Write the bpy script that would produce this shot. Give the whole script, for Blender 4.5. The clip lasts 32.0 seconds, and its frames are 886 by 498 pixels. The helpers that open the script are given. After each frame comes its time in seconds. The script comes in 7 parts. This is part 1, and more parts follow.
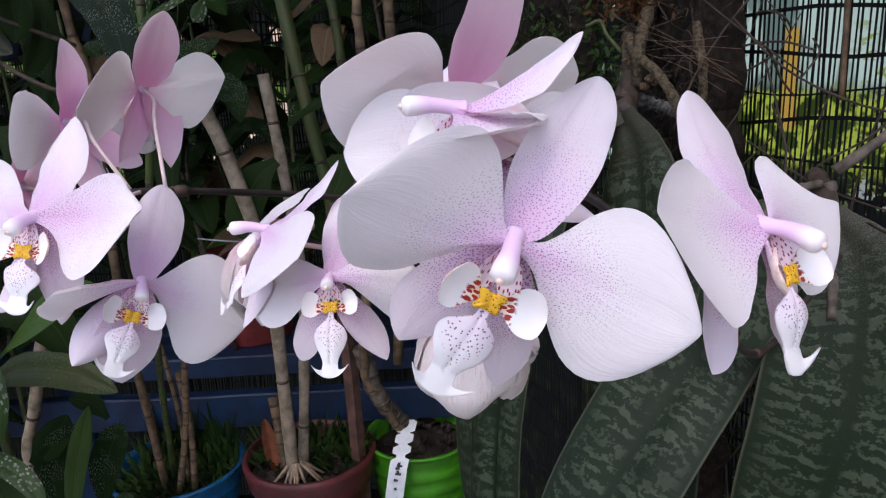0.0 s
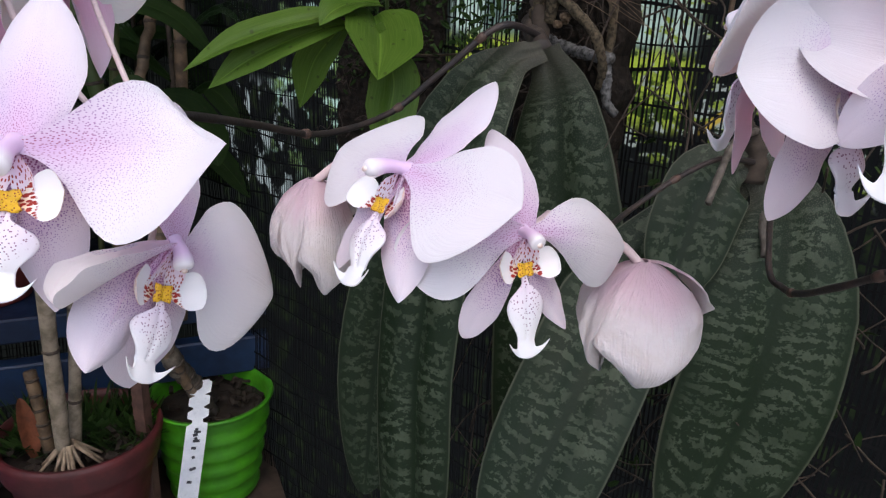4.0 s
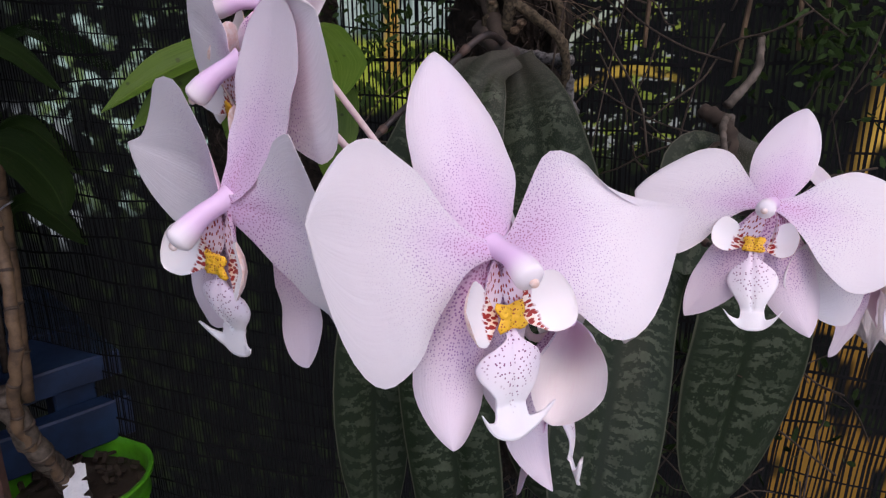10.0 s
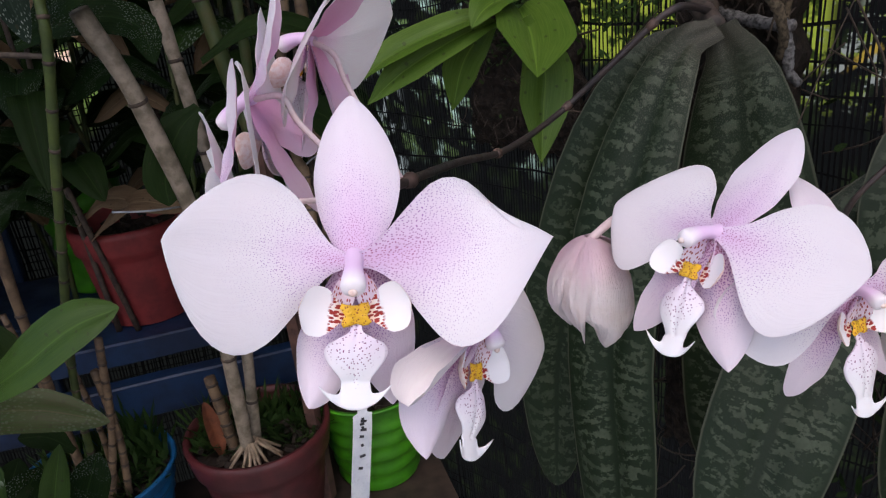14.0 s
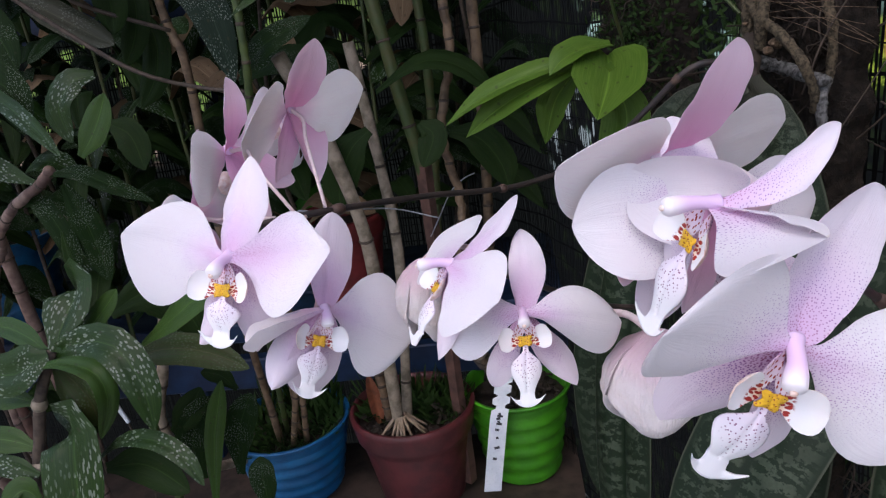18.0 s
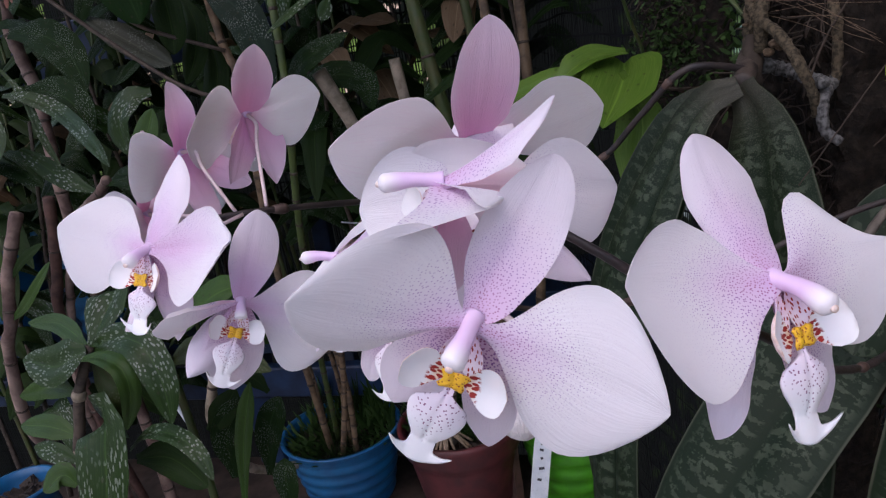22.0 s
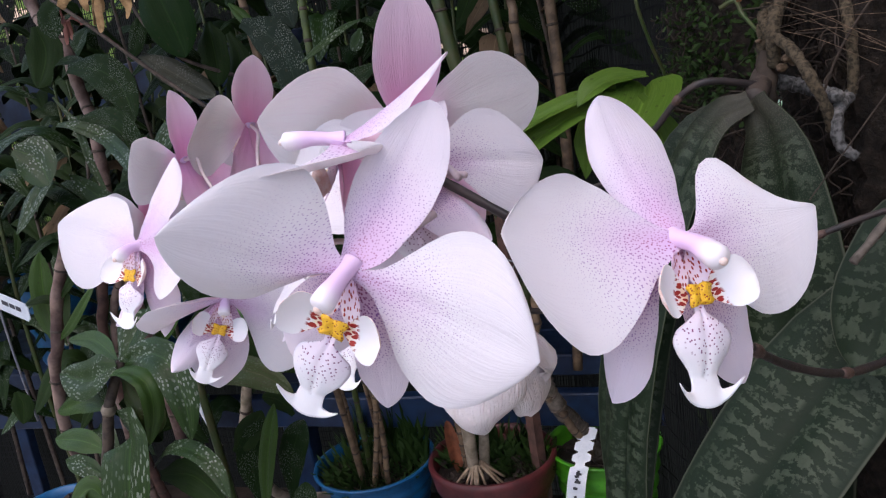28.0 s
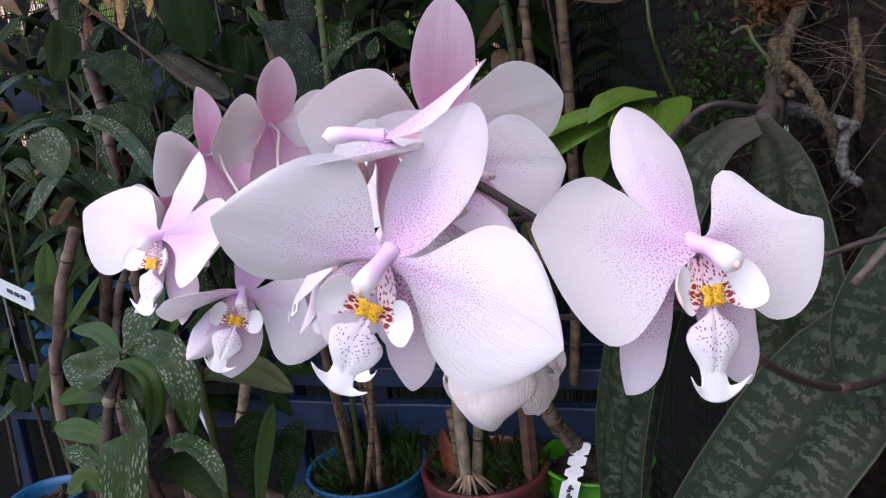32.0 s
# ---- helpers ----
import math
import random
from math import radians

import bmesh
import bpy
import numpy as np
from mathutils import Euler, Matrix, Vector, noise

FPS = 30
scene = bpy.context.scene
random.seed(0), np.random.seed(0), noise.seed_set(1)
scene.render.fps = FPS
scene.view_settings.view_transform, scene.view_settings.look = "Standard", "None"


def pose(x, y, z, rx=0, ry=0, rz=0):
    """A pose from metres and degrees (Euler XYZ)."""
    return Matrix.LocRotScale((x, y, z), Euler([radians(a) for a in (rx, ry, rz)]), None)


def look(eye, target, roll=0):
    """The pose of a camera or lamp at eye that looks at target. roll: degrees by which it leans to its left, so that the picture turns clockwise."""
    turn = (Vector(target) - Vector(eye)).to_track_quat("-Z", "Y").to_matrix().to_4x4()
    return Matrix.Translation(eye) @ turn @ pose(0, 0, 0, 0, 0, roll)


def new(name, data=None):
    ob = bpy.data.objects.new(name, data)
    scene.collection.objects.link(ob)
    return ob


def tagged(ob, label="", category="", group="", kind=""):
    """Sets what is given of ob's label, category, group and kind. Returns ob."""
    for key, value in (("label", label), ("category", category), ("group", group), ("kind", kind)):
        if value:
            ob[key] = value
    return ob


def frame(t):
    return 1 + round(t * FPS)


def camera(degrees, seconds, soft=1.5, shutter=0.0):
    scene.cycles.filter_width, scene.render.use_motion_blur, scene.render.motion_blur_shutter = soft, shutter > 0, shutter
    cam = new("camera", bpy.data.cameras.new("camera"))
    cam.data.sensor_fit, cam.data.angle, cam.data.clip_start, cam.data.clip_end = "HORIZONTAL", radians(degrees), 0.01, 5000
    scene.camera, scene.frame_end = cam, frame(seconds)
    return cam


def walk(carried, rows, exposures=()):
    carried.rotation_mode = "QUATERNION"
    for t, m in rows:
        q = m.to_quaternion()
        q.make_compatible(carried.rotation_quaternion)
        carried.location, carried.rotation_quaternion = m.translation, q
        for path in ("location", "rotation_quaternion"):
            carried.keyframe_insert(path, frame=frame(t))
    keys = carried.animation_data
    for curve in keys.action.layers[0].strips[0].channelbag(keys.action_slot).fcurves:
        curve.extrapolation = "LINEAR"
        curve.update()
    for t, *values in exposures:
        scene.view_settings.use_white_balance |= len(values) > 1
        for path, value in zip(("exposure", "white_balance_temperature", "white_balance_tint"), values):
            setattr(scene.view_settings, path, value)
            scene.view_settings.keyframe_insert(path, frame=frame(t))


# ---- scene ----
cam = camera(64.1, 32.0, soft=1.25)
METRES, EYE, TILT, LEAN, TURN = 0.9, 1.45, -14.0, 3.0, 0.0
ROWS = [
    (0.0, 0.0, 0.0, 0.0, 0.0, 0.0, 0.0),
    (0.5, -0.0203, -0.0038, 0.0016, -2.91, 0.31, -0.17),
    (1.0, -0.0413, -0.0066, 0.0043, -5.96, 0.18, -0.31),
    (1.5, -0.0679, 0.0097, 0.0093, -9.7, -1.33, -0.24),
    (2.0, -0.092, 0.0209, 0.0128, -12.51, -2.05, 0.18),
    (2.5, -0.108, 0.0258, 0.01, -15.26, -2.31, -0.34),
    (4.5, -0.1518, 0.0924, 0.0006, -24.56, -5.29, 0.1),
    (5.0, -0.171, 0.0993, -0.0, -24.14, -4.96, 0.43),
    (5.5, -0.1884, 0.1071, 0.0018, -24.38, -3.95, 1.26),
    (6.0, -0.2055, 0.1143, 0.0041, -25.77, -2.99, 2.0),
    (6.5, -0.2226, 0.1245, 0.0119, -27.56, -3.53, 2.54),
    (7.0, -0.2293, 0.1455, 0.0148, -29.18, -4.38, 2.28),
    (7.5, -0.2332, 0.1502, 0.0143, -29.5, -4.85, 2.58),
    (8.0, -0.2378, 0.1583, 0.0185, -31.55, -5.74, 4.29),
    (8.5, -0.2449, 0.1673, 0.0217, -35.86, -5.89, 5.14),
    (9.0, -0.2569, 0.1699, 0.0226, -37.81, -5.81, 5.46),
    (9.5, -0.264, 0.1758, 0.0281, -41.26, -5.9, 7.26),
    (10.0, -0.2711, 0.1848, 0.0313, -44.0, -6.88, 7.6),
    (10.5, -0.2729, 0.1928, 0.0374, -46.9, -8.86, 8.73),
    (11.0, -0.2842, 0.2034, 0.0411, -48.69, -9.14, 9.23),
    (11.5, -0.2779, 0.1884, 0.0411, -44.87, -9.75, 9.58),
    (12.0, -0.2657, 0.159, 0.0438, -37.73, -9.55, 9.7),
    (12.5, -0.2485, 0.1394, 0.0408, -31.99, -7.89, 8.46),
    (13.0, -0.2362, 0.1228, 0.0396, -25.41, -8.12, 7.86),
    (13.5, -0.2149, 0.1163, 0.0368, -21.14, -8.46, 7.13),
    (14.0, -0.1906, 0.1002, 0.038, -16.4, -7.86, 6.52),
    (14.5, -0.1704, 0.0874, 0.0362, -12.49, -8.26, 6.02),
    (16.5, -0.093, 0.0368, 0.0302, 1.02, -7.33, 3.31),
    (17.0, -0.0708, 0.0232, 0.0362, 3.21, -6.36, 3.23),
    (17.5, -0.0557, 0.0137, 0.0384, 3.84, -5.97, 3.15),
    (18.0, -0.0445, -0.011, 0.0389, 4.79, -5.26, 3.25),
    (18.5, -0.0356, -0.0222, 0.0363, 5.33, -5.31, 3.21),
    (19.0, -0.0073, -0.0393, 0.0269, 8.45, -4.3, 3.09),
    (19.5, 0.0121, -0.0471, 0.0272, 11.68, -1.89, 2.61),
    (20.0, 0.0212, -0.0498, 0.0269, 12.32, -1.03, 2.9),
    (20.5, 0.0237, -0.0356, 0.025, 11.75, -2.53, 2.75),
    (21.0, 0.0264, -0.0257, 0.0244, 12.0, -2.65, 2.79),
    (21.5, 0.0354, -0.0147, 0.0227, 12.88, -2.7, 2.69),
    (22.0, 0.041, 0.0008, 0.0243, 13.18, -3.16, 2.64),
    (22.5, 0.048, 0.0105, 0.0235, 13.68, -3.02, 3.14),
    (23.0, 0.0478, 0.0125, 0.0219, 13.73, -2.79, 3.26),
    (23.5, 0.0466, 0.0058, 0.0205, 13.53, -2.04, 2.91),
    (24.0, 0.0477, 0.0001, 0.0126, 14.34, 0.85, 3.52),
    (24.5, 0.0528, -0.002, 0.008, 14.36, 2.13, 3.27),
    (25.0, 0.0493, 0.0105, 0.0044, 13.65, 0.37, 3.3),
    (25.5, 0.0483, 0.0106, 0.0043, 12.93, 0.03, 3.19),
    (27.5, 0.0756, 0.0116, 0.0063, 17.78, -0.15, 2.99),
    (28.0, 0.0748, 0.0091, 0.0038, 17.79, 0.47, 1.87),
    (28.5, 0.075, -0.0006, 0.003, 17.84, 1.27, 0.81),
    (29.0, 0.0715, -0.004, 0.0021, 17.28, 1.12, 0.39),
    (29.5, 0.0672, -0.0104, 0.0024, 17.45, 1.31, -0.29),
    (30.0, 0.0685, -0.0144, 0.0013, 16.95, 1.42, -0.88),
    (30.5, 0.0695, -0.018, 0.0015, 17.06, 1.63, -0.51),
    (31.0, 0.0704, -0.0225, -0.0002, 17.14, 1.95, -0.67),
    (31.5, 0.0721, -0.0148, -0.0012, 17.17, 1.66, -0.79),
    (32.0, 0.0709, -0.0026, -0.0006, 17.64, 1.45, -0.84),
]
walk(cam, [(t, pose(0, 0, EYE, TILT, LEAN, TURN) @ pose(METRES * x, METRES * y, METRES * z, 90 + pitch, roll, yaw)) for t, x, y, z, yaw, pitch, roll in ROWS],
     exposures=[(0.0, 0.10, 5950, 17), (1.2, 0.10, 5950, 17), (2.0, 0.15, 5950, 13), (3.5, 0.14, 6000, 14), (5.0, -0.02, 6050, 11), (6.5, -0.02, 6080, 14), (8.0, -0.16, 6100, 18), (10.0, -0.18, 6180, 25), (11.5, -0.16, 6150, 24), (13.0, -0.10, 6150, 20), (14.5, -0.05, 6100, 17), (17.0, 0.10, 5950, 18), (18.0, 0.04, 5850, 17), (20.5, 0.12, 5950, 17), (23.0, -0.32, 5800, 24), (24.5, -0.26, 5800, 23), (28.0, 0.18, 5950, 19), (32.0, 0.31, 5950, 20)])

# ---- light ----
world = bpy.data.worlds.new("world")
scene.world = world
world.use_nodes = True
wn = world.node_tree
sky = wn.nodes.new("ShaderNodeTexSky")
sky.sky_type, sky.sun_disc = "NISHITA", False
sky.sun_elevation, sky.sun_rotation = radians(60), radians(205)
sky.air_density, sky.dust_density = 1.5, 4.0
wn.links.new(sky.outputs[0], wn.nodes["Background"].inputs[0])
wn.nodes["Background"].inputs[1].default_value = 0.20
sun = new("sun", bpy.data.lights.new("sun", "SUN"))
sun.data.energy, sun.data.angle, sun.data.color = 0.5, radians(80), (1.0, 0.98, 0.97)
sun.matrix_world = look((-0.2, -2.6, 3.2), (0, 0.2, 1.2))


# ---- materials ----
class Mat:
    """A small node-graph builder for one procedural material."""

    def __init__(self, name, rough=0.6, spec=0.4):
        self.m = bpy.data.materials.new(name)
        self.m.use_nodes = True
        self.t = self.m.node_tree
        self.b = self.t.nodes["Principled BSDF"]
        self.b.inputs["Roughness"].default_value = rough
        self.b.inputs["Specular IOR Level"].default_value = spec

    def n(self, kind):
        return self.t.nodes.new("ShaderNode" + kind)

    def link(self, a, b):
        self.t.links.new(a, b)

    def put(self, socket, value):
        if isinstance(value, bpy.types.NodeSocket):
            self.link(value, socket)
        else:
            socket.default_value = value

    def coord(self, which="Object"):
        return self.n("TexCoord").outputs[which]

    def uv(self, name):
        node = self.n("UVMap")
        node.uv_map = name
        return node.outputs[0]

    def scaled(self, vec, s):
        node = self.n("Mapping")
        self.link(vec, node.inputs[0])
        node.inputs["Scale"].default_value = s
        return node.outputs[0]

    def noise(self, vec, scale, detail=4.0, rough=0.55, out=0):
        node = self.n("TexNoise")
        self.link(vec, node.inputs["Vector"])
        node.inputs["Scale"].default_value = scale
        node.inputs["Detail"].default_value = detail
        node.inputs["Roughness"].default_value = rough
        return node.outputs[out]

    def voronoi(self, vec, scale, rand=1.0, dims="3D", out="Distance"):
        node = self.n("TexVoronoi")
        node.voronoi_dimensions = dims
        self.link(vec, node.inputs["Vector"])
        node.inputs["Scale"].default_value = scale
        node.inputs["Randomness"].default_value = rand
        return node.outputs[out]

    def math(self, op, a, b=0.0, c=0.0, clamp=False):
        node = self.n("Math")
        node.operation, node.use_clamp = op, clamp
        for sock, v in zip(node.inputs, (a, b, c)):
            self.put(sock, v)
        return node.outputs[0]

    def span(self, v, lo, hi, a=0.0, b=1.0, smooth=True):
        node = self.n("MapRange")
        node.interpolation_type = "SMOOTHSTEP" if smooth else "LINEAR"
        self.put(node.inputs[0], v)
        for i, x in zip((1, 2, 3, 4), (lo, hi, a, b)):
            self.put(node.inputs[i], x)
        return node.outputs[0]

    def mix(self, f, a, b, kind="MIX"):
        node = self.n("Mix")
        node.data_type, node.blend_type = "RGBA", kind
        self.put(node.inputs[0], f)
        for sock, v in ((node.inputs[6], a), (node.inputs[7], b)):
            self.put(sock, v if isinstance(v, bpy.types.NodeSocket) else (*v, 1.0))
        return node.outputs[2]

    def sep(self, vec):
        node = self.n("SeparateXYZ")
        self.link(vec, node.inputs[0])
        return node.outputs

    def bump(self, height, strength=0.3, dist=0.001):
        node = self.n("Bump")
        node.inputs["Strength"].default_value = strength
        node.inputs["Distance"].default_value = dist
        self.link(height, node.inputs["Height"])
        self.link(node.outputs[0], self.b.inputs["Normal"])
        return node.outputs[0]

    def colour(self, c):
        self.put(self.b.inputs["Base Color"], c if isinstance(c, bpy.types.NodeSocket) else (*c, 1.0))

    def soft_flesh(self, weight=0.35, reach=0.0010):
        """Light scatters inside a thin fleshy petal."""
        self.b.inputs["Subsurface Weight"].default_value = weight
        self.b.inputs["Subsurface Radius"].default_value = (1.0, 0.88, 0.86)
        self.b.inputs["Subsurface Scale"].default_value = reach

    def pass_light(self, c, amount):
        """Lets light pass through a thin blade."""
        tr = self.n("BsdfTranslucent")
        self.put(tr.inputs[0], c if isinstance(c, bpy.types.NodeSocket) else (*c, 1.0))
        mx = self.n("MixShader")
        mx.inputs[0].default_value = amount
        out = self.t.nodes["Material Output"]
        self.link(self.b.outputs[0], mx.inputs[1])
        self.link(tr.outputs[0], mx.inputs[2])
        self.link(mx.outputs[0], out.inputs[0])


def petal_front(name, white, lilac, reach, dots, dot_reach, big=0.25):
    """Petal face: pale margin, lilac towards the claw, rows of fine purple dots."""
    m = Mat(name, 0.5, 0.35)
    rel = m.sep(m.uv("rel"))
    flat = m.uv("flat")
    wob = m.noise(flat, 60.0, 3.0)
    u = m.math("ADD", rel[0], m.math("MULTIPLY", m.math("SUBTRACT", wob, 0.5), 0.25))
    side = m.math("ABSOLUTE", m.math("SUBTRACT", rel[1], 0.5))
    tone = m.math("ADD", u, m.math("MULTIPLY", side, 0.45))
    base = m.mix(m.span(tone, 0.05, reach), lilac, white)
    base = m.mix(m.math("MULTIPLY", m.noise(flat, 120.0, 5.0), 0.10), base, (0.76, 0.68, 0.78))
    veins = m.noise(m.scaled(m.uv("rel"), (1.5, 22.0, 1.0)), 2.2, 4.0)
    base = m.mix(m.math("MULTIPLY", m.span(veins, 0.5, 0.72), 0.07), base, (0.72, 0.62, 0.74))
    dist = m.voronoi(m.scaled(flat, (0.80, 1.0, 1.0)), 1700.0, 0.8, "2D")
    size = m.span(tone, 0.04, dot_reach, big, 0.11, False)
    size = m.math("ADD", size, m.math("MULTIPLY", m.math("SUBTRACT", m.noise(flat, 520.0, 1.0), 0.5), 0.16))
    spot = m.span(m.math("SUBTRACT", dist, size), -0.09, 0.05, 1.0, 0.0)
    fade = m.math("MULTIPLY", m.span(tone, dot_reach * 0.55, dot_reach, 1.0, 0.0), dots)
    fade = m.math("MULTIPLY", fade, m.span(m.noise(flat, 140.0, 2.0), 0.3, 0.62, 0.5, 1.0))
    ink = m.mix(m.span(tone, 0.12, 0.45), (0.28, 0.03, 0.12), (0.24, 0.08, 0.33))
    col = m.mix(m.math("MULTIPLY", spot, fade), base, ink)
    m.colour(col)
    pucker = m.math("MULTIPLY", m.noise(m.scaled(flat, (0.6, 1.0, 1.0)), 130.0, 2.0), 2.2)
    m.bump(m.math("ADD", m.math("ADD", veins, pucker), m.math("MULTIPLY", m.noise(flat, 700.0, 3.0), 0.3)), 0.22, 0.0008)
    m.b.inputs["Sheen Weight"].default_value = 0.15
    m.soft_flesh()
    return m.m


def petal_back(name, pale, pink, reach, crumple=0.0):
    m = Mat(name, 0.6, 0.3)
    rel = m.sep(m.uv("rel"))
    flat = m.uv("flat")
    u = m.math("ADD", rel[0], m.math("MULTIPLY", m.math("SUBTRACT", m.noise(flat, 50.0), 0.5), 0.3))
    col = m.mix(m.span(u, 0.05, reach), pink, pale)
    veins = m.noise(m.scaled(m.uv("rel"), (2.0, 24.0, 1.0)), 2.0, 4.0)
    col = m.mix(m.math("MULTIPLY", m.span(veins, 0.48, 0.75), 0.16), col, pink)
    if crumple:
        worn = m.span(m.noise(flat, 70.0, 5.0, 0.7), 0.50, 0.72)
        col = m.mix(m.math("MULTIPLY", worn, 0.25), col, (0.60, 0.50, 0.42))
    m.colour(col)
    m.bump(m.math("ADD", veins, m.math("MULTIPLY", m.noise(flat, 160.0, 4.0, 0.65), crumple)), 0.3 + 0.2 * crumple, 0.0006 + 0.0006 * crumple)
    m.soft_flesh()
    return m.m


MAT_PETAL = petal_front("petal_face", (0.735, 0.685, 0.725), (0.645, 0.425, 0.655), 0.72, 1.0, 0.95)
MAT_DORSAL = petal_front("dorsal_face", (0.735, 0.65, 0.73), (0.65, 0.42, 0.655), 0.95, 0.95, 0.97)
MAT_SEPAL = petal_front("lateral_sepal_face", (0.73, 0.62, 0.71), (0.65, 0.39, 0.59), 0.90, 1.0, 0.97, 0.40)
MAT_PETAL_BACK = petal_back("petal_back", (0.87, 0.805, 0.81), (0.82, 0.55, 0.69), 0.55)
MAT_SEPAL_BACK = petal_back("sepal_back", (0.86, 0.62, 0.745), (0.79, 0.385, 0.60), 1.0)
MAT_WILT = petal_back("wilted_petal", (0.77, 0.69, 0.70), (0.71, 0.48, 0.56), 0.5, 1.6)


def plain(name, colour, rough=0.6, second=None, scale=40.0, bump=0.2, spec=0.4, dist=0.001, detail=5.0):
    m = Mat(name, rough, spec)
    co = m.coord()
    if second is None:
        second = tuple(c * 0.7 for c in colour)
    nz = m.noise(co, scale, detail)
    fine = m.noise(co, scale * 6, 4.0)
    col = m.mix(m.span(nz, 0.35, 0.68), colour, second)
    col = m.mix(m.math("MULTIPLY", m.span(fine, 0.5, 0.8), 0.35), col, tuple(c * 0.5 for c in second))
    m.colour(col)
    m.link(m.span(nz, 0.3, 0.7, rough - 0.08, rough + 0.1), m.b.inputs["Roughness"])
    m.bump(m.math("ADD", nz, m.math("MULTIPLY", fine, 0.5)), bump, dist)
    return m.m


def lip_face():
    """Mid-lobe: white with sparse plum dots near the throat."""
    m = Mat("lip_face", 0.5, 0.35)
    rel = m.sep(m.uv("rel"))
    flat = m.uv("flat")
    base = m.mix(m.span(rel[0], 0.0, 0.7), (0.82, 0.68, 0.82), (0.88, 0.85, 0.89))
    dist = m.voronoi(flat, 1000.0, 1.0, "2D")
    spot = m.span(dist, 0.13, 0.20, 1.0, 0.0)
    keep = m.math("MULTIPLY", m.span(m.noise(flat, 330.0, 1.0), 0.36, 0.46), m.span(m.math("ADD", rel[0], m.math("MULTIPLY", m.math("ABSOLUTE", m.math("SUBTRACT", rel[1], 0.5)), 0.9)), 0.55, 0.85, 1.0, 0.0))
    m.colour(m.mix(m.math("MULTIPLY", spot, keep), base, (0.22, 0.05, 0.16)))
    m.bump(m.noise(flat, 300.0), 0.2, 0.0005)
    m.soft_flesh(0.5, 0.0012)
    return m.m


def lobe_face(name, reach, ground, thick=0.48):
    """Red-brown bars from the base as far as reach, white beyond."""
    m = Mat(name, 0.5, 0.35)
    rel = m.sep(m.uv("rel"))
    flat = m.uv("flat")
    dist = m.voronoi(m.scaled(flat, (0.42, 1.0, 1.0)), 1450.0, 0.8, "2D")
    spot = m.span(dist, thick - 0.08, thick, 1.0, 0.0)
    wob = m.math("ADD", rel[0], m.math("MULTIPLY", m.math("SUBTRACT", m.noise(flat, 260.0), 0.5), 0.25))
    keep = m.span(wob, reach - 0.08, reach, 1.0, 0.0)
    base = m.mix(m.span(wob, 0.05, reach), ground, (0.87, 0.84, 0.86))
    m.colour(m.mix(m.math("MULTIPLY", spot, keep), base, (0.33, 0.020, 0.012)))
    m.soft_flesh(0.4, 0.001)
    return m.m


def callus_face():
    m = Mat("callus_face", 0.45, 0.4)
    co = m.coord()
    dist = m.voronoi(co, 1600.0, 0.9)
    base = m.mix(m.noise(co, 300.0), (0.90, 0.56, 0.030), (0.82, 0.43, 0.015))
    m.colour(m.mix(m.span(dist, 0.26, 0.34, 1.0, 0.0), base, (0.36, 0.07, 0.02)))
    m.bump(dist, 0.4, 0.0006)
    return m.m


def column_face():
    m = Mat("column_face", 0.42, 0.45)
    rel = m.sep(m.uv("rel"))
    m.colour(m.mix(m.span(rel[0], 0.55, 0.92), (0.79, 0.57, 0.81), (0.88, 0.82, 0.86)))
    m.bump(m.noise(m.coord(), 500.0), 0.1, 0.0005)
    return m.m


MAT_LIP, MAT_CALLUS, MAT_COLUMN = lip_face(), callus_face(), column_face()
MAT_LOBE = lobe_face("side_lobe_face", 0.40, (0.86, 0.64, 0.44))
MAT_THROAT = lobe_face("throat_face", 1.3, (0.82, 0.60, 0.76), 0.28)
MAT_CAP = plain("anther_cap", (0.84, 0.72, 0.68), 0.45, (0.74, 0.52, 0.44), 700.0, 0.1)
MAT_PEDICEL = plain("pedicel", (0.76, 0.62, 0.64), 0.5, (0.68, 0.52, 0.52), 120.0, 0.15)
MAT_SPIKE = plain("spike_bark", (0.022, 0.018, 0.018), 0.5, (0.045, 0.032, 0.028), 90.0, 0.35)
MAT_NODE = plain("spike_node", (0.10, 0.06, 0.045), 0.6, (0.05, 0.032, 0.026), 160.0, 0.3)


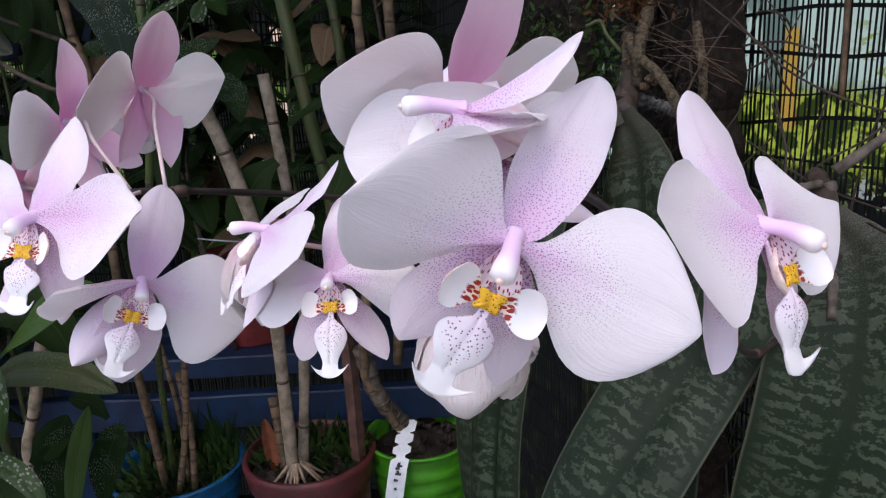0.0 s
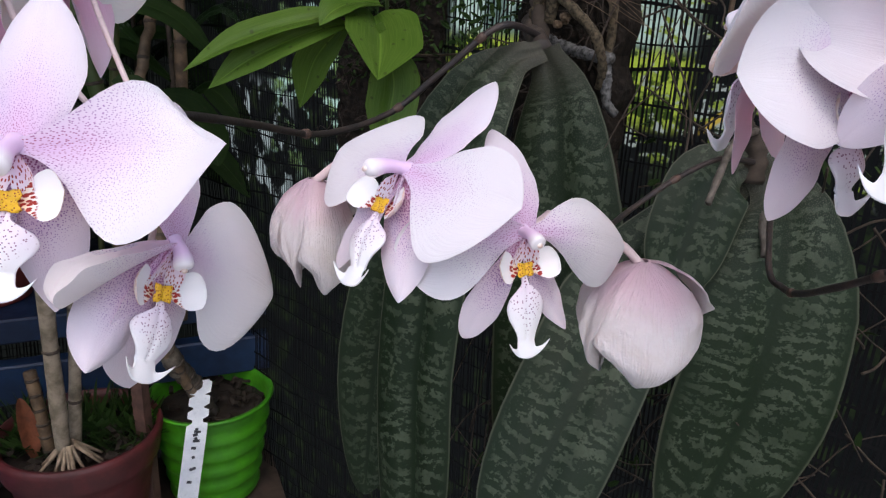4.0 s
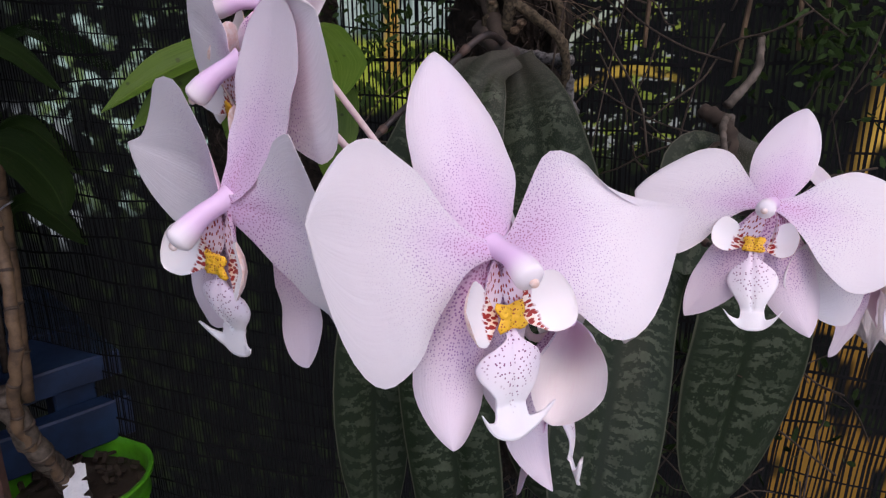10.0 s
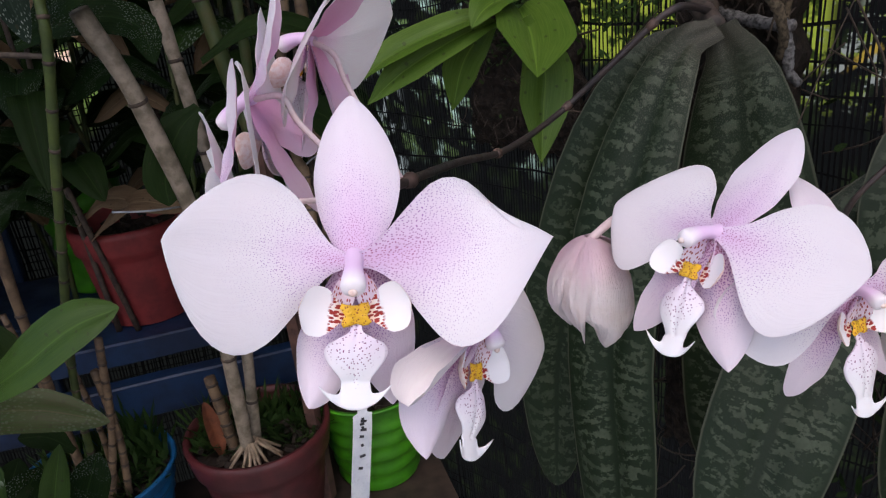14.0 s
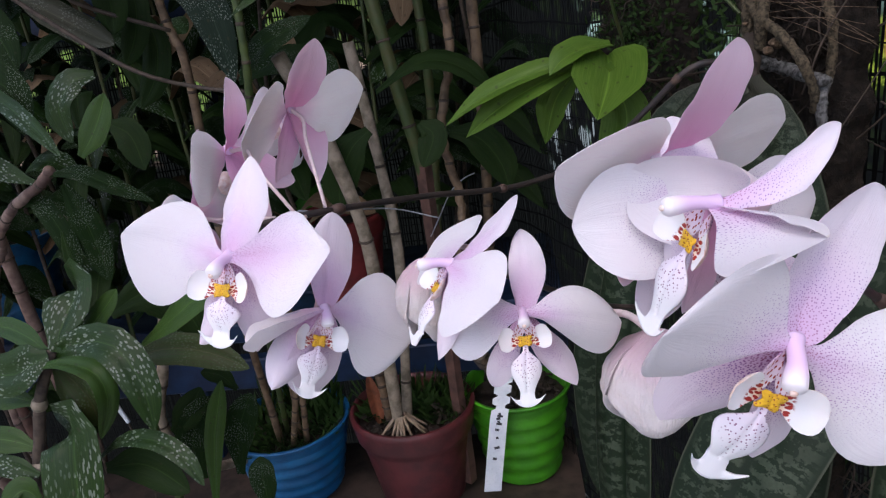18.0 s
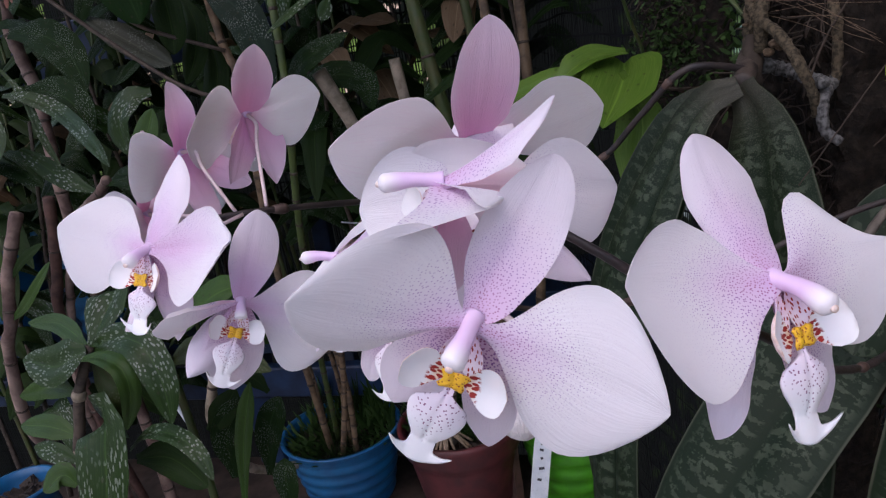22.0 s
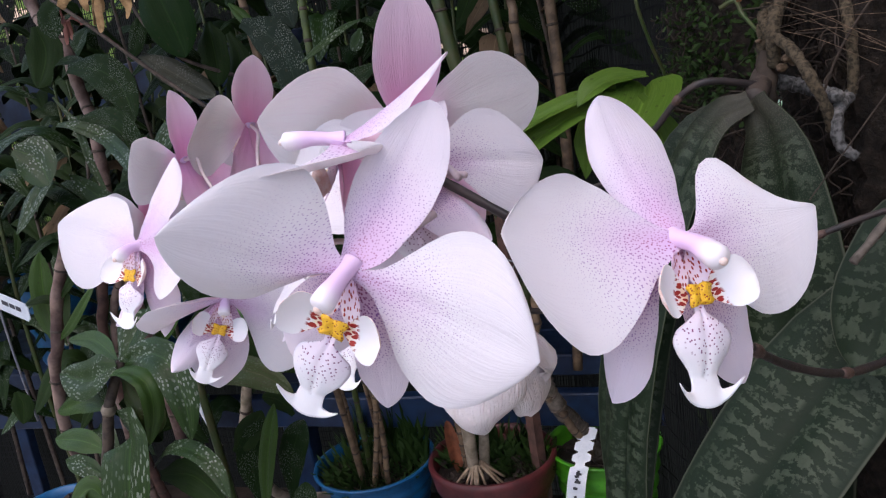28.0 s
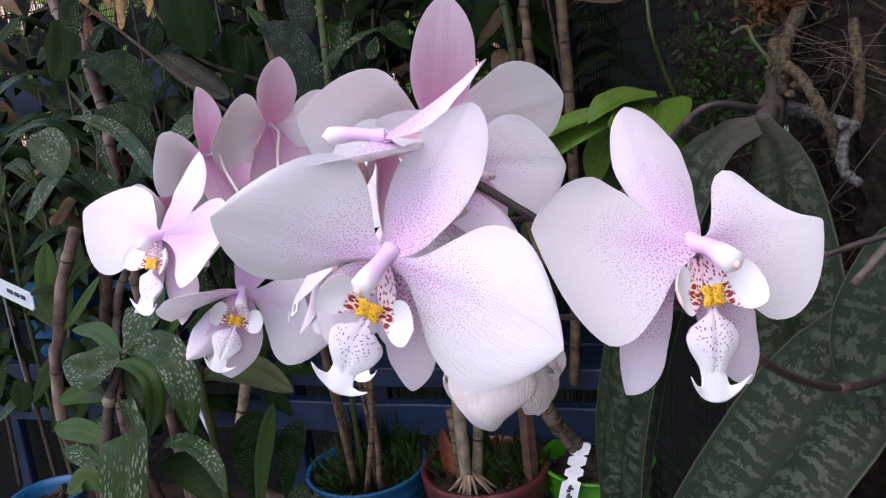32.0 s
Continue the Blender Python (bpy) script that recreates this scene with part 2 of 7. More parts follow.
def mottled_leaf(name, silver=0.72):
    """Dark strap leaf with broken silver-grey cross bands."""
    m = Mat(name, 0.5, 0.2)
    rel = m.sep(m.uv("rel"))
    flat = m.uv("flat")
    warp = m.noise(flat, 22.0, 3.0, 0.6, 1)
    v = m.n("VectorMath")
    v.operation = "ADD"
    m.link(m.scaled(flat, (1.0, 0.48, 1.0)), v.inputs[0])
    sc = m.n("VectorMath")
    sc.operation = "SCALE"
    m.link(warp, sc.inputs[0])
    sc.inputs["Scale"].default_value = 0.018
    m.link(sc.outputs[0], v.inputs[1])
    big = m.noise(v.outputs[0], 270.0, 4.0, 0.60)
    row = m.n("TexWave")
    row.wave_type, row.bands_direction = "BANDS", "X"
    m.link(v.outputs[0], row.inputs["Vector"])
    row.inputs["Scale"].default_value = 38.0
    row.inputs["Distortion"].default_value = 4.0
    row.inputs["Detail Scale"].default_value = 2.0
    big = m.math("ADD", m.math("MULTIPLY", big, 0.88), m.math("MULTIPLY", row.outputs["Fac"], 0.12))
    fine = m.noise(flat, 420.0, 3.0)
    mask = m.span(m.math("ADD", big, m.math("MULTIPLY", m.math("SUBTRACT", fine, 0.5), 0.40)), 0.495, 0.55)
    mid = m.span(m.math("ABSOLUTE", m.math("SUBTRACT", rel[1], 0.5)), 0.015, 0.06)
    edge = m.span(m.math("ABSOLUTE", m.math("SUBTRACT", rel[1], 0.5)), 0.38, 0.48, 1.0, 0.0)
    edge = m.math("MULTIPLY", edge, m.span(m.noise(flat, 45.0, 2.0), 0.35, 0.6, 0.55, 1.0))
    start = m.span(m.math("ADD", rel[0], m.math("MULTIPLY", m.math("SUBTRACT", m.noise(flat, 35.0), 0.5), 0.25)), 0.04, 0.22)
    f = m.math("MULTIPLY", m.math("MULTIPLY", mask, mid), m.math("MULTIPLY", edge, m.math("MULTIPLY", start, silver)))
    green = m.mix(m.noise(flat, 30.0), (0.0055, 0.012, 0.0045), (0.010, 0.019, 0.007))
    grey = m.mix(fine, (0.032, 0.044, 0.025), (0.078, 0.097, 0.062))
    base = m.mix(f, green, grey)
    rim = m.span(m.math("ABSOLUTE", m.math("SUBTRACT", rel[1], 0.5)), 0.478, 0.492)
    base = m.mix(m.math("MULTIPLY", rim, 0.6), base, (0.075, 0.078, 0.052))
    base = m.mix(m.span(rel[0], 0.03, 0.26, 0.6, 0.0), base, (0.040, 0.034, 0.026))
    speck = m.span(m.voronoi(m.scaled(flat, (0.7, 1.0, 1.0)), 1100.0, 1.0, "2D"), 0.14, 0.24, 1.0, 0.0)
    base = m.mix(m.math("MULTIPLY", speck, m.span(rel[0], 0.05, 0.42, 0.55, 0.0)), base, (0.16, 0.15, 0.11))
    m.colour(base)
    m.link(m.span(fine, 0.2, 0.8, 0.44, 0.60), m.b.inputs["Roughness"])
    m.bump(m.math("ADD", m.math("MULTIPLY", fine, 0.5), big), 0.22, 0.0012)
    return m.m


def plain_leaf(name, a, b, rough=0.4, drops=0.0, trans=0.15, spec=0.2, size=430.0):
    """Green blade with long veins, and pale dried water marks where drops > 0."""
    m = Mat(name, rough, spec)
    flat = m.uv("flat")
    rel = m.sep(m.uv("rel"))
    vein = m.noise(m.scaled(m.uv("rel"), (1.0, 20.0, 1.0)), 3.0, 3.0)
    col = m.mix(m.span(vein, 0.35, 0.7), a, b)
    col = m.mix(m.math("MULTIPLY", m.noise(flat, 45.0), 0.5), col, tuple(c * 0.55 for c in a))
    midrib = m.span(m.math("ABSOLUTE", m.math("SUBTRACT", rel[1], 0.5)), 0.0, 0.03, 1.0, 0.0)
    col = m.mix(m.math("MULTIPLY", midrib, 0.4), col, tuple(min(1.0, c * 1.9) for c in b))
    if drops:
        cell = m.voronoi(m.scaled(flat, (0.62, 1.0, 1.0)), size, 1.0, "2D")
        ragged = m.math("ADD", cell, m.math("MULTIPLY", m.math("SUBTRACT", m.noise(flat, 900.0, 3.0), 0.5), 0.35))
        wet = 0.22 if size < 500 else 0.15
        spot = m.math("MULTIPLY", m.span(ragged, wet, wet + 0.08, 1.0, 0.0), m.span(m.noise(flat, 40.0, 3.0), 0.44, 0.58))
        col = m.mix(m.math("MULTIPLY", spot, drops), col, (0.30, 0.33, 0.29))
    dark = m.span(m.voronoi(flat, 60.0, 1.0, "2D"), 0.05, 0.09, 1.0, 0.0)
    col = m.mix(m.math("MULTIPLY", dark, 0.5), col, (0.03, 0.03, 0.015))
    m.colour(col)
    m.bump(vein, 0.3, 0.001)
    m.pass_light(col, trans)
    return m.m


MAT_MOTTLED = mottled_leaf("mottled_strap_leaf")
MAT_MOTTLED_DULL = mottled_leaf("mottled_strap_leaf_dull", 0.55)
MAT_BRIGHT_LEAF = plain_leaf("bright_leaf", (0.085, 0.165, 0.018), (0.135, 0.225, 0.034), 0.35, 0.0, 0.3)
# Background shade is put into this near-black leaf colour.
MAT_DARK_LEAF = plain_leaf("shade_dark_leaf", (0.013, 0.027, 0.007), (0.024, 0.044, 0.011), 0.5, 0.0, 0.15, 0.07)
MAT_SPOT_LEAF = plain_leaf("water_marked_leaf", (0.014, 0.036, 0.006), (0.027, 0.056, 0.010), 0.36, 0.52, size=340.0)
# Shaded copy of water_marked_leaf, darkened for dim background foliage.
MAT_SPOT_DARK = plain_leaf("water_marked_shaded_leaf", (0.009, 0.021, 0.006), (0.017, 0.034, 0.009), 0.50, 0.42, 0.12, 0.05, 640.0)
MAT_PURPLE_LEAF = plain_leaf("purple_tinged_leaf", (0.034, 0.064, 0.014), (0.052, 0.042, 0.020), 0.4, 0.1)
MAT_MID_LEAF = plain_leaf("mid_green_leaf", (0.030, 0.066, 0.012), (0.052, 0.098, 0.018), 0.36, 0.0, 0.2)
MAT_FRESH_LEAF = plain_leaf("fresh_green_leaf", (0.036, 0.080, 0.011), (0.058, 0.110, 0.016), 0.36, 0.0, 0.25)
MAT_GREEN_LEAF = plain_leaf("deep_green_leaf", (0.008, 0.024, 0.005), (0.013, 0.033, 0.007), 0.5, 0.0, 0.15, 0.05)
MAT_WET_LEAF = plain_leaf("blue_green_wet_leaf", (0.009, 0.018, 0.011), (0.016, 0.027, 0.016), 0.45, 0.46, 0.12, 0.07, 560.0)
MAT_DULL_LEAF = plain_leaf("ageing_olive_leaf", (0.036, 0.040, 0.024), (0.055, 0.055, 0.034), 0.5, 0.2)
MAT_MOSS = plain_leaf("moss_sprig", (0.022, 0.052, 0.010), (0.045, 0.085, 0.016), 0.6)
MAT_CANE_PALE = plain("pale_dry_cane", (0.30, 0.245, 0.185), 0.65, (0.13, 0.105, 0.07), 60.0, 0.4)
MAT_CANE_BROWN = plain("brown_cane", (0.17, 0.112, 0.064), 0.6, (0.065, 0.042, 0.026), 60.0, 0.35)
MAT_CANE_GREEN = plain("green_cane", (0.038, 0.062, 0.016), 0.5, (0.065, 0.065, 0.020), 50.0, 0.3)
MAT_CANE_FRESH = plain("fresh_green_cane", (0.060, 0.085, 0.018), 0.5, (0.034, 0.052, 0.014), 50.0, 0.3)
MAT_CANE_PEEL = plain("peeling_pink_cane", (0.26, 0.18, 0.145), 0.65, (0.075, 0.042, 0.036), 28.0, 0.5)
MAT_CANE_SCAR = plain("cane_scar", (0.07, 0.05, 0.035), 0.7, (0.035, 0.025, 0.02), 120.0, 0.3)
MAT_STAKE = plain("weathered_stake", (0.11, 0.055, 0.042), 0.75, (0.055, 0.030, 0.024), 50.0, 0.5)
MAT_GREEN_POT = plain("green_plastic", (0.06, 0.27, 0.008), 0.38, (0.04, 0.18, 0.008), 30.0, 0.08)
MAT_BLUE_POT = plain("blue_plastic", (0.012, 0.11, 0.26), 0.38, (0.010, 0.075, 0.19), 30.0, 0.08)
MAT_RED_POT = plain("red_plastic", (0.095, 0.018, 0.020), 0.5, (0.055, 0.014, 0.015), 30.0, 0.15)
MAT_RED_FADED = plain("faded_red_plastic", (0.21, 0.028, 0.028), 0.55, (0.13, 0.020, 0.020), 25.0, 0.15)
MAT_SOIL = plain("bark_soil", (0.018, 0.013, 0.010), 0.9, (0.036, 0.026, 0.018), 90.0, 0.8, dist=0.004)
MAT_CHIP = plain("bark_chip", (0.034, 0.023, 0.015), 0.85, (0.016, 0.011, 0.008), 120.0, 0.6)
MAT_TAG = plain("white_plastic", (0.66, 0.69, 0.74), 0.4, (0.56, 0.60, 0.66), 60.0, 0.05)
MAT_INK = plain("ink", (0.05, 0.05, 0.06), 0.6)
MAT_WOOD = plain("dark_wet_wood", (0.060, 0.042, 0.032), 0.6, (0.030, 0.022, 0.018), 25.0, 0.5)
MAT_BLUE_WOOD = plain("blue_painted_wood", (0.010, 0.028, 0.075), 0.5, (0.006, 0.014, 0.040), 20.0, 0.3)
MAT_NET = plain("black_shade_net", (0.0060, 0.0060, 0.0066), 0.75, (0.010, 0.010, 0.011), 60.0, 0.2, 0.12)
MAT_SLAB = plain("tree_fern_fibre", (0.013, 0.011, 0.0092), 0.95, (0.032, 0.025, 0.020), 160.0, 1.0, 0.12, dist=0.004)
MAT_FIBRE = plain("root_fibre", (0.034, 0.026, 0.020), 0.85, (0.062, 0.047, 0.036), 90.0, 0.4, 0.2)
MAT_ROOT = plain("aerial_root", (0.12, 0.10, 0.08), 0.75, (0.04, 0.032, 0.024), 110.0, 0.5)
MAT_DRY_LEAF = plain_leaf("dry_leaf", (0.16, 0.10, 0.055), (0.24, 0.17, 0.10), 0.7)
MAT_BARK_ROOT = plain("tan_root_bark", (0.115, 0.088, 0.055), 0.85, (0.034, 0.028, 0.018), 420.0, 0.9, 0.2, 0.002)
MAT_PALE_ROOT = plain("pale_grey_root", (0.17, 0.165, 0.16), 0.8, (0.035, 0.034, 0.032), 300.0, 0.7, 0.2, 0.002)
MAT_RUST = plain("rusty_moss", (0.11, 0.050, 0.020), 0.9, (0.05, 0.024, 0.012), 300.0, 0.6, 0.1)
MAT_KNOB = plain("pale_tan_knob", (0.20, 0.14, 0.09), 0.8, (0.08, 0.052, 0.032), 420.0, 0.8, 0.2, 0.002)
MAT_DRY_SHEATH = plain("brown_sheath", (0.060, 0.045, 0.036), 0.6, (0.030, 0.024, 0.020), 110.0, 0.4)
MAT_STRAW = plain("dry_straw", (0.34, 0.26, 0.18), 0.8, (0.20, 0.14, 0.09), 90.0, 0.3)
# Ground tone is chosen pale so it reflects light onto petal undersides.
MAT_GROUND = plain("pale_bounce_ground", (0.42, 0.41, 0.39), 0.9, (0.32, 0.31, 0.29), 8.0, 0.6)
MAT_WIRE = plain("grey_wire", (0.30, 0.31, 0.34), 0.4, (0.18, 0.18, 0.20), 80.0, 0.05)


# ---- mesh helpers ----
def mesh_from(name, verts, faces, mats, fmats=None, uvs=None, smooth=True):
    me = bpy.data.meshes.new(name)
    me.from_pydata([tuple(v) for v in verts], [], faces)
    for mt in mats:
        me.materials.append(mt)
    if fmats is not None:
        me.polygons.foreach_set("material_index", fmats)
    if uvs:
        loops = np.empty(len(me.loops), dtype=np.int32)
        me.loops.foreach_get("vertex_index", loops)
        for layer, data in uvs.items():
            uv = me.uv_layers.new(name=layer)
            uv.data.foreach_set("uv", np.asarray(data, dtype=np.float32)[loops].ravel())
    if smooth:
        me.polygons.foreach_set("use_smooth", [True] * len(me.polygons))
    me.update()
    return me


def child(name, me, parent, label=""):
    ob = new(name, me)
    ob.parent = parent
    if label:
        ob["label"] = label
    return ob


def empty(name, m=None, label="", category="", group="", kind=""):
    ob = new(name)
    ob.empty_display_size = 0.01
    if m is not None:
        ob.matrix_world = m
    return tagged(ob, label, category, group, kind)


def bez(p0, p1, p2, t):
    return p0 * (1 - t) ** 2 + p1 * 2 * t * (1 - t) + p2 * t * t


def smooth_path(points, steps=8):
    """Catmull-Rom through the points."""
    p = [Vector(q) for q in points]
    p = [p[0] * 2 - p[1]] + p + [p[-1] * 2 - p[-2]]
    out = []
    for i in range(1, len(p) - 2):
        a, b, c, d = p[i - 1:i + 3]
        for k in range(steps):
            t = k / steps
            out.append(0.5 * ((2 * b) + (c - a) * t + (2 * a - 5 * b + 4 * c - d) * t * t + (3 * b - a - 3 * c + d) * t ** 3))
    out.append(p[-2].copy())
    return out


def tube_data(path, radii, seg=8, rough=0.0, rng=None):
    """Vertices, faces and uv of a tube with closed ends along a list of Vectors."""
    verts, faces, flat, rel = [], [], [], []
    n = len(path)
    side = None
    run = 0.0
    for i, p in enumerate(path):
        d = (path[min(i + 1, n - 1)] - path[max(i - 1, 0)])
        d = d.normalized() if d.length > 1e-9 else Vector((0, 0, 1))
        if side is None:
            side = d.orthogonal().normalized()
        side = (side - d * side.dot(d)).normalized()
        up = d.cross(side)
        if i:
            run += (p - path[i - 1]).length
        r = radii(i / (n - 1)) if callable(radii) else radii
        for k in range(seg):
            a = 2 * math.pi * k / seg
            rr = r * (1 + (rng.uniform(-rough, rough) if rng else 0.0))
            verts.append(p + side * (math.cos(a) * rr) + up * (math.sin(a) * rr))
            flat.append((run, r * a))
            rel.append((i / (n - 1), k / seg))
    for i in range(n - 1):
        for k in range(seg):
            a, b = i * seg + k, i * seg + (k + 1) % seg
            faces.append((a, b, b + seg, a + seg))
    faces.append(tuple(reversed(range(seg))))
    faces.append(tuple(range((n - 1) * seg, n * seg)))
    return verts, faces, {"flat": flat, "rel": rel}


def tube(name, points, radii, mat, steps=8, seg=8, rough=0.0, rng=None):
    v, f, uv = tube_data(smooth_path(points, steps), radii, seg, rough, rng)
    return mesh_from(name, v, f, [mat], uvs=uv)


def join_data(parts):
    """Several (verts, faces, uvs) as one."""
    V, Fs, fl, re_ = [], [], [], []
    for v, f, uv in parts:
        o = len(V)
        V += list(v)
        Fs += [tuple(i + o for i in q) for q in f]
        fl += uv["flat"] if uv else [(0, 0)] * len(v)
        re_ += uv["rel"] if uv else [(0, 0)] * len(v)
    return V, Fs, {"flat": fl, "rel": re_}


def blade_data(spine, across, half, thick, nu, nv, bow, wave=0.0, seed=0, keel=0.0):
    """A closed thin blade. spine(t) gives a point, across(t) the unit side vector, half(t) the half width;
    bow(t) bends the margins back along the normal."""
    rng = random.Random(seed)
    ph = [rng.uniform(0, 6.28) for _ in range(4)]
    ts = [0.5 - 0.5 * math.cos(math.pi * (i / nu)) for i in range(nu + 1)]
    front, nrm, flat, rel = [], [], [], []
    length = (spine(1.0) - spine(0.0)).length
    for t in ts:
        p, a = spine(t), across(t).normalized()
        d = (spine(min(1, t + 0.02)) - spine(max(0, t - 0.02)))
        n = a.cross(d).normalized()
        hs = half(t)
        for j in range(nv + 1):
            s = -1 + 2 * j / nv
            h = hs if isinstance(hs, float) else hs[0 if s < 0 else 1]
            w = wave * h * abs(s) ** 2 * (math.sin(t * 9 + ph[0] + s * 1.3) + 0.6 * math.sin(t * 17 + ph[1] - s * 2.0))
            k = -keel * h * math.exp(-(s * 5) ** 2)
            front.append(p + a * (s * h) - n * (bow(t) * h * s * s) + n * (w + k))
            nrm.append(n)
            flat.append((t * length, s * h))
            rel.append((t, 0.5 + 0.5 * s))
    w_ = nv + 1
    verts = list(front)
    for i, (p, n) in enumerate(zip(front, nrm)):
        s = abs(2 * rel[i][1] - 1)
        t = rel[i][0]
        e = min(1.0, 0.25 + 1.6 * (1 - s)) * min(1.0, 0.25 + 4 * (1 - t))
        verts.append(p - n * (thick * e))
    N = len(front)
    faces, fm = [], []
    for i in range(nu):
        for j in range(nv):
            a, b, c, d = i * w_ + j, i * w_ + j + 1, (i + 1) * w_ + j + 1, (i + 1) * w_ + j
            faces.append((a, b, c, d))
            fm.append(0)
            faces.append((a + N, d + N, c + N, b + N))
            fm.append(1)
    ring = [j for j in range(w_)] + [i * w_ + nv for i in range(1, nu + 1)] + [nu * w_ + j for j in range(nv - 1, -1, -1)] + [i * w_ for i in range(nu - 1, 0, -1)]
    flat2, rel2 = flat + flat, rel + rel
    K, R = len(verts), len(ring)
    for base in (0, N):
        for x in ring:
            verts.append(verts[x + base].copy())
            flat2.append(flat[x])
            rel2.append(rel[x])
    for i in range(R):
        j = (i + 1) % R
        faces.append((K + j, K + i, K + R + i, K + R + j))
        fm.append(1)
    return verts, faces, fm, {"flat": flat2, "rel": rel2}


def box_data(c, size, rot=None):
    c = Vector(c)
    v = []
    for x in (-1, 1):
        for y in (-1, 1):
            for z in (-1, 1):
                p = Vector((x * size[0] / 2, y * size[1] / 2, z * size[2] / 2))
                if rot is not None:
                    p = rot @ p
                v.append(c + p)
    f = [(0, 1, 3, 2), (4, 6, 7, 5), (0, 4, 5, 1), (2, 3, 7, 6), (0, 2, 6, 4), (1, 5, 7, 3)]
    return v, f, {"flat": [(p.x, p.z) for p in v], "rel": [(0.5, 0.5)] * 8}


def lathe(name, profile, mat, seg=48, flute=None):
    """A turned body from (radius, z) pairs, outside going up and inside going down."""
    verts, faces = [], []
    for i, (r, z) in enumerate(profile):
        for k in range(seg):
            a = 2 * math.pi * k / seg
            rr = r + (flute(a, z) if flute else 0.0)
            verts.append((rr * math.cos(a), rr * math.sin(a), z))
    for i in range(len(profile) - 1):
        for k in range(seg):
            a, b = i * seg + k, i * seg + (k + 1) % seg
            faces.append((a, b, b + seg, a + seg))
    faces.append(tuple(reversed(range(seg))))
    faces.append(tuple(range((len(profile) - 1) * seg, len(profile) * seg)))
    return mesh_from(name, verts, faces, [mat])


# Surface of the unseen screen that limits light from the south.
MAT_LIGHT_BLOCK = plain("light_block_green", (0.06, 0.10, 0.04), 0.8, (0.03, 0.05, 0.025), 9.0, 0.6)


# ---- the setting ----
def slab(name, data, mats, label, category, kind="structure"):
    v, f, uv = data
    return tagged(new(name, mesh_from(name, v, f, mats, uvs=uv, smooth=False)), label, category, kind=kind)


# Ground out of view, serving as a reflector from below.
slab("ground", box_data((0, 0, -0.05), (60, 60, 0.1)), [MAT_GROUND], "unseen ground slab, made pale to bounce light up to the blooms", "ground")

WALL_P, WALL_D = Vector((0.29, 0.42, 0.0)), Vector((-0.43, 0.903, 0.0)).normalized()
WALL_N = Vector((-WALL_D.y, WALL_D.x, 0.0)) if WALL_D.x > 0 else Vector((-WALL_D.y, WALL_D.x, 0.0))


def on_wall(s, z, off=0.0):
    """A point of the right-hand wall: s metres along it, off metres into the room."""
    p = WALL_P + WALL_D * s + WALL_N * off
    return Vector((p.x, p.y, z))


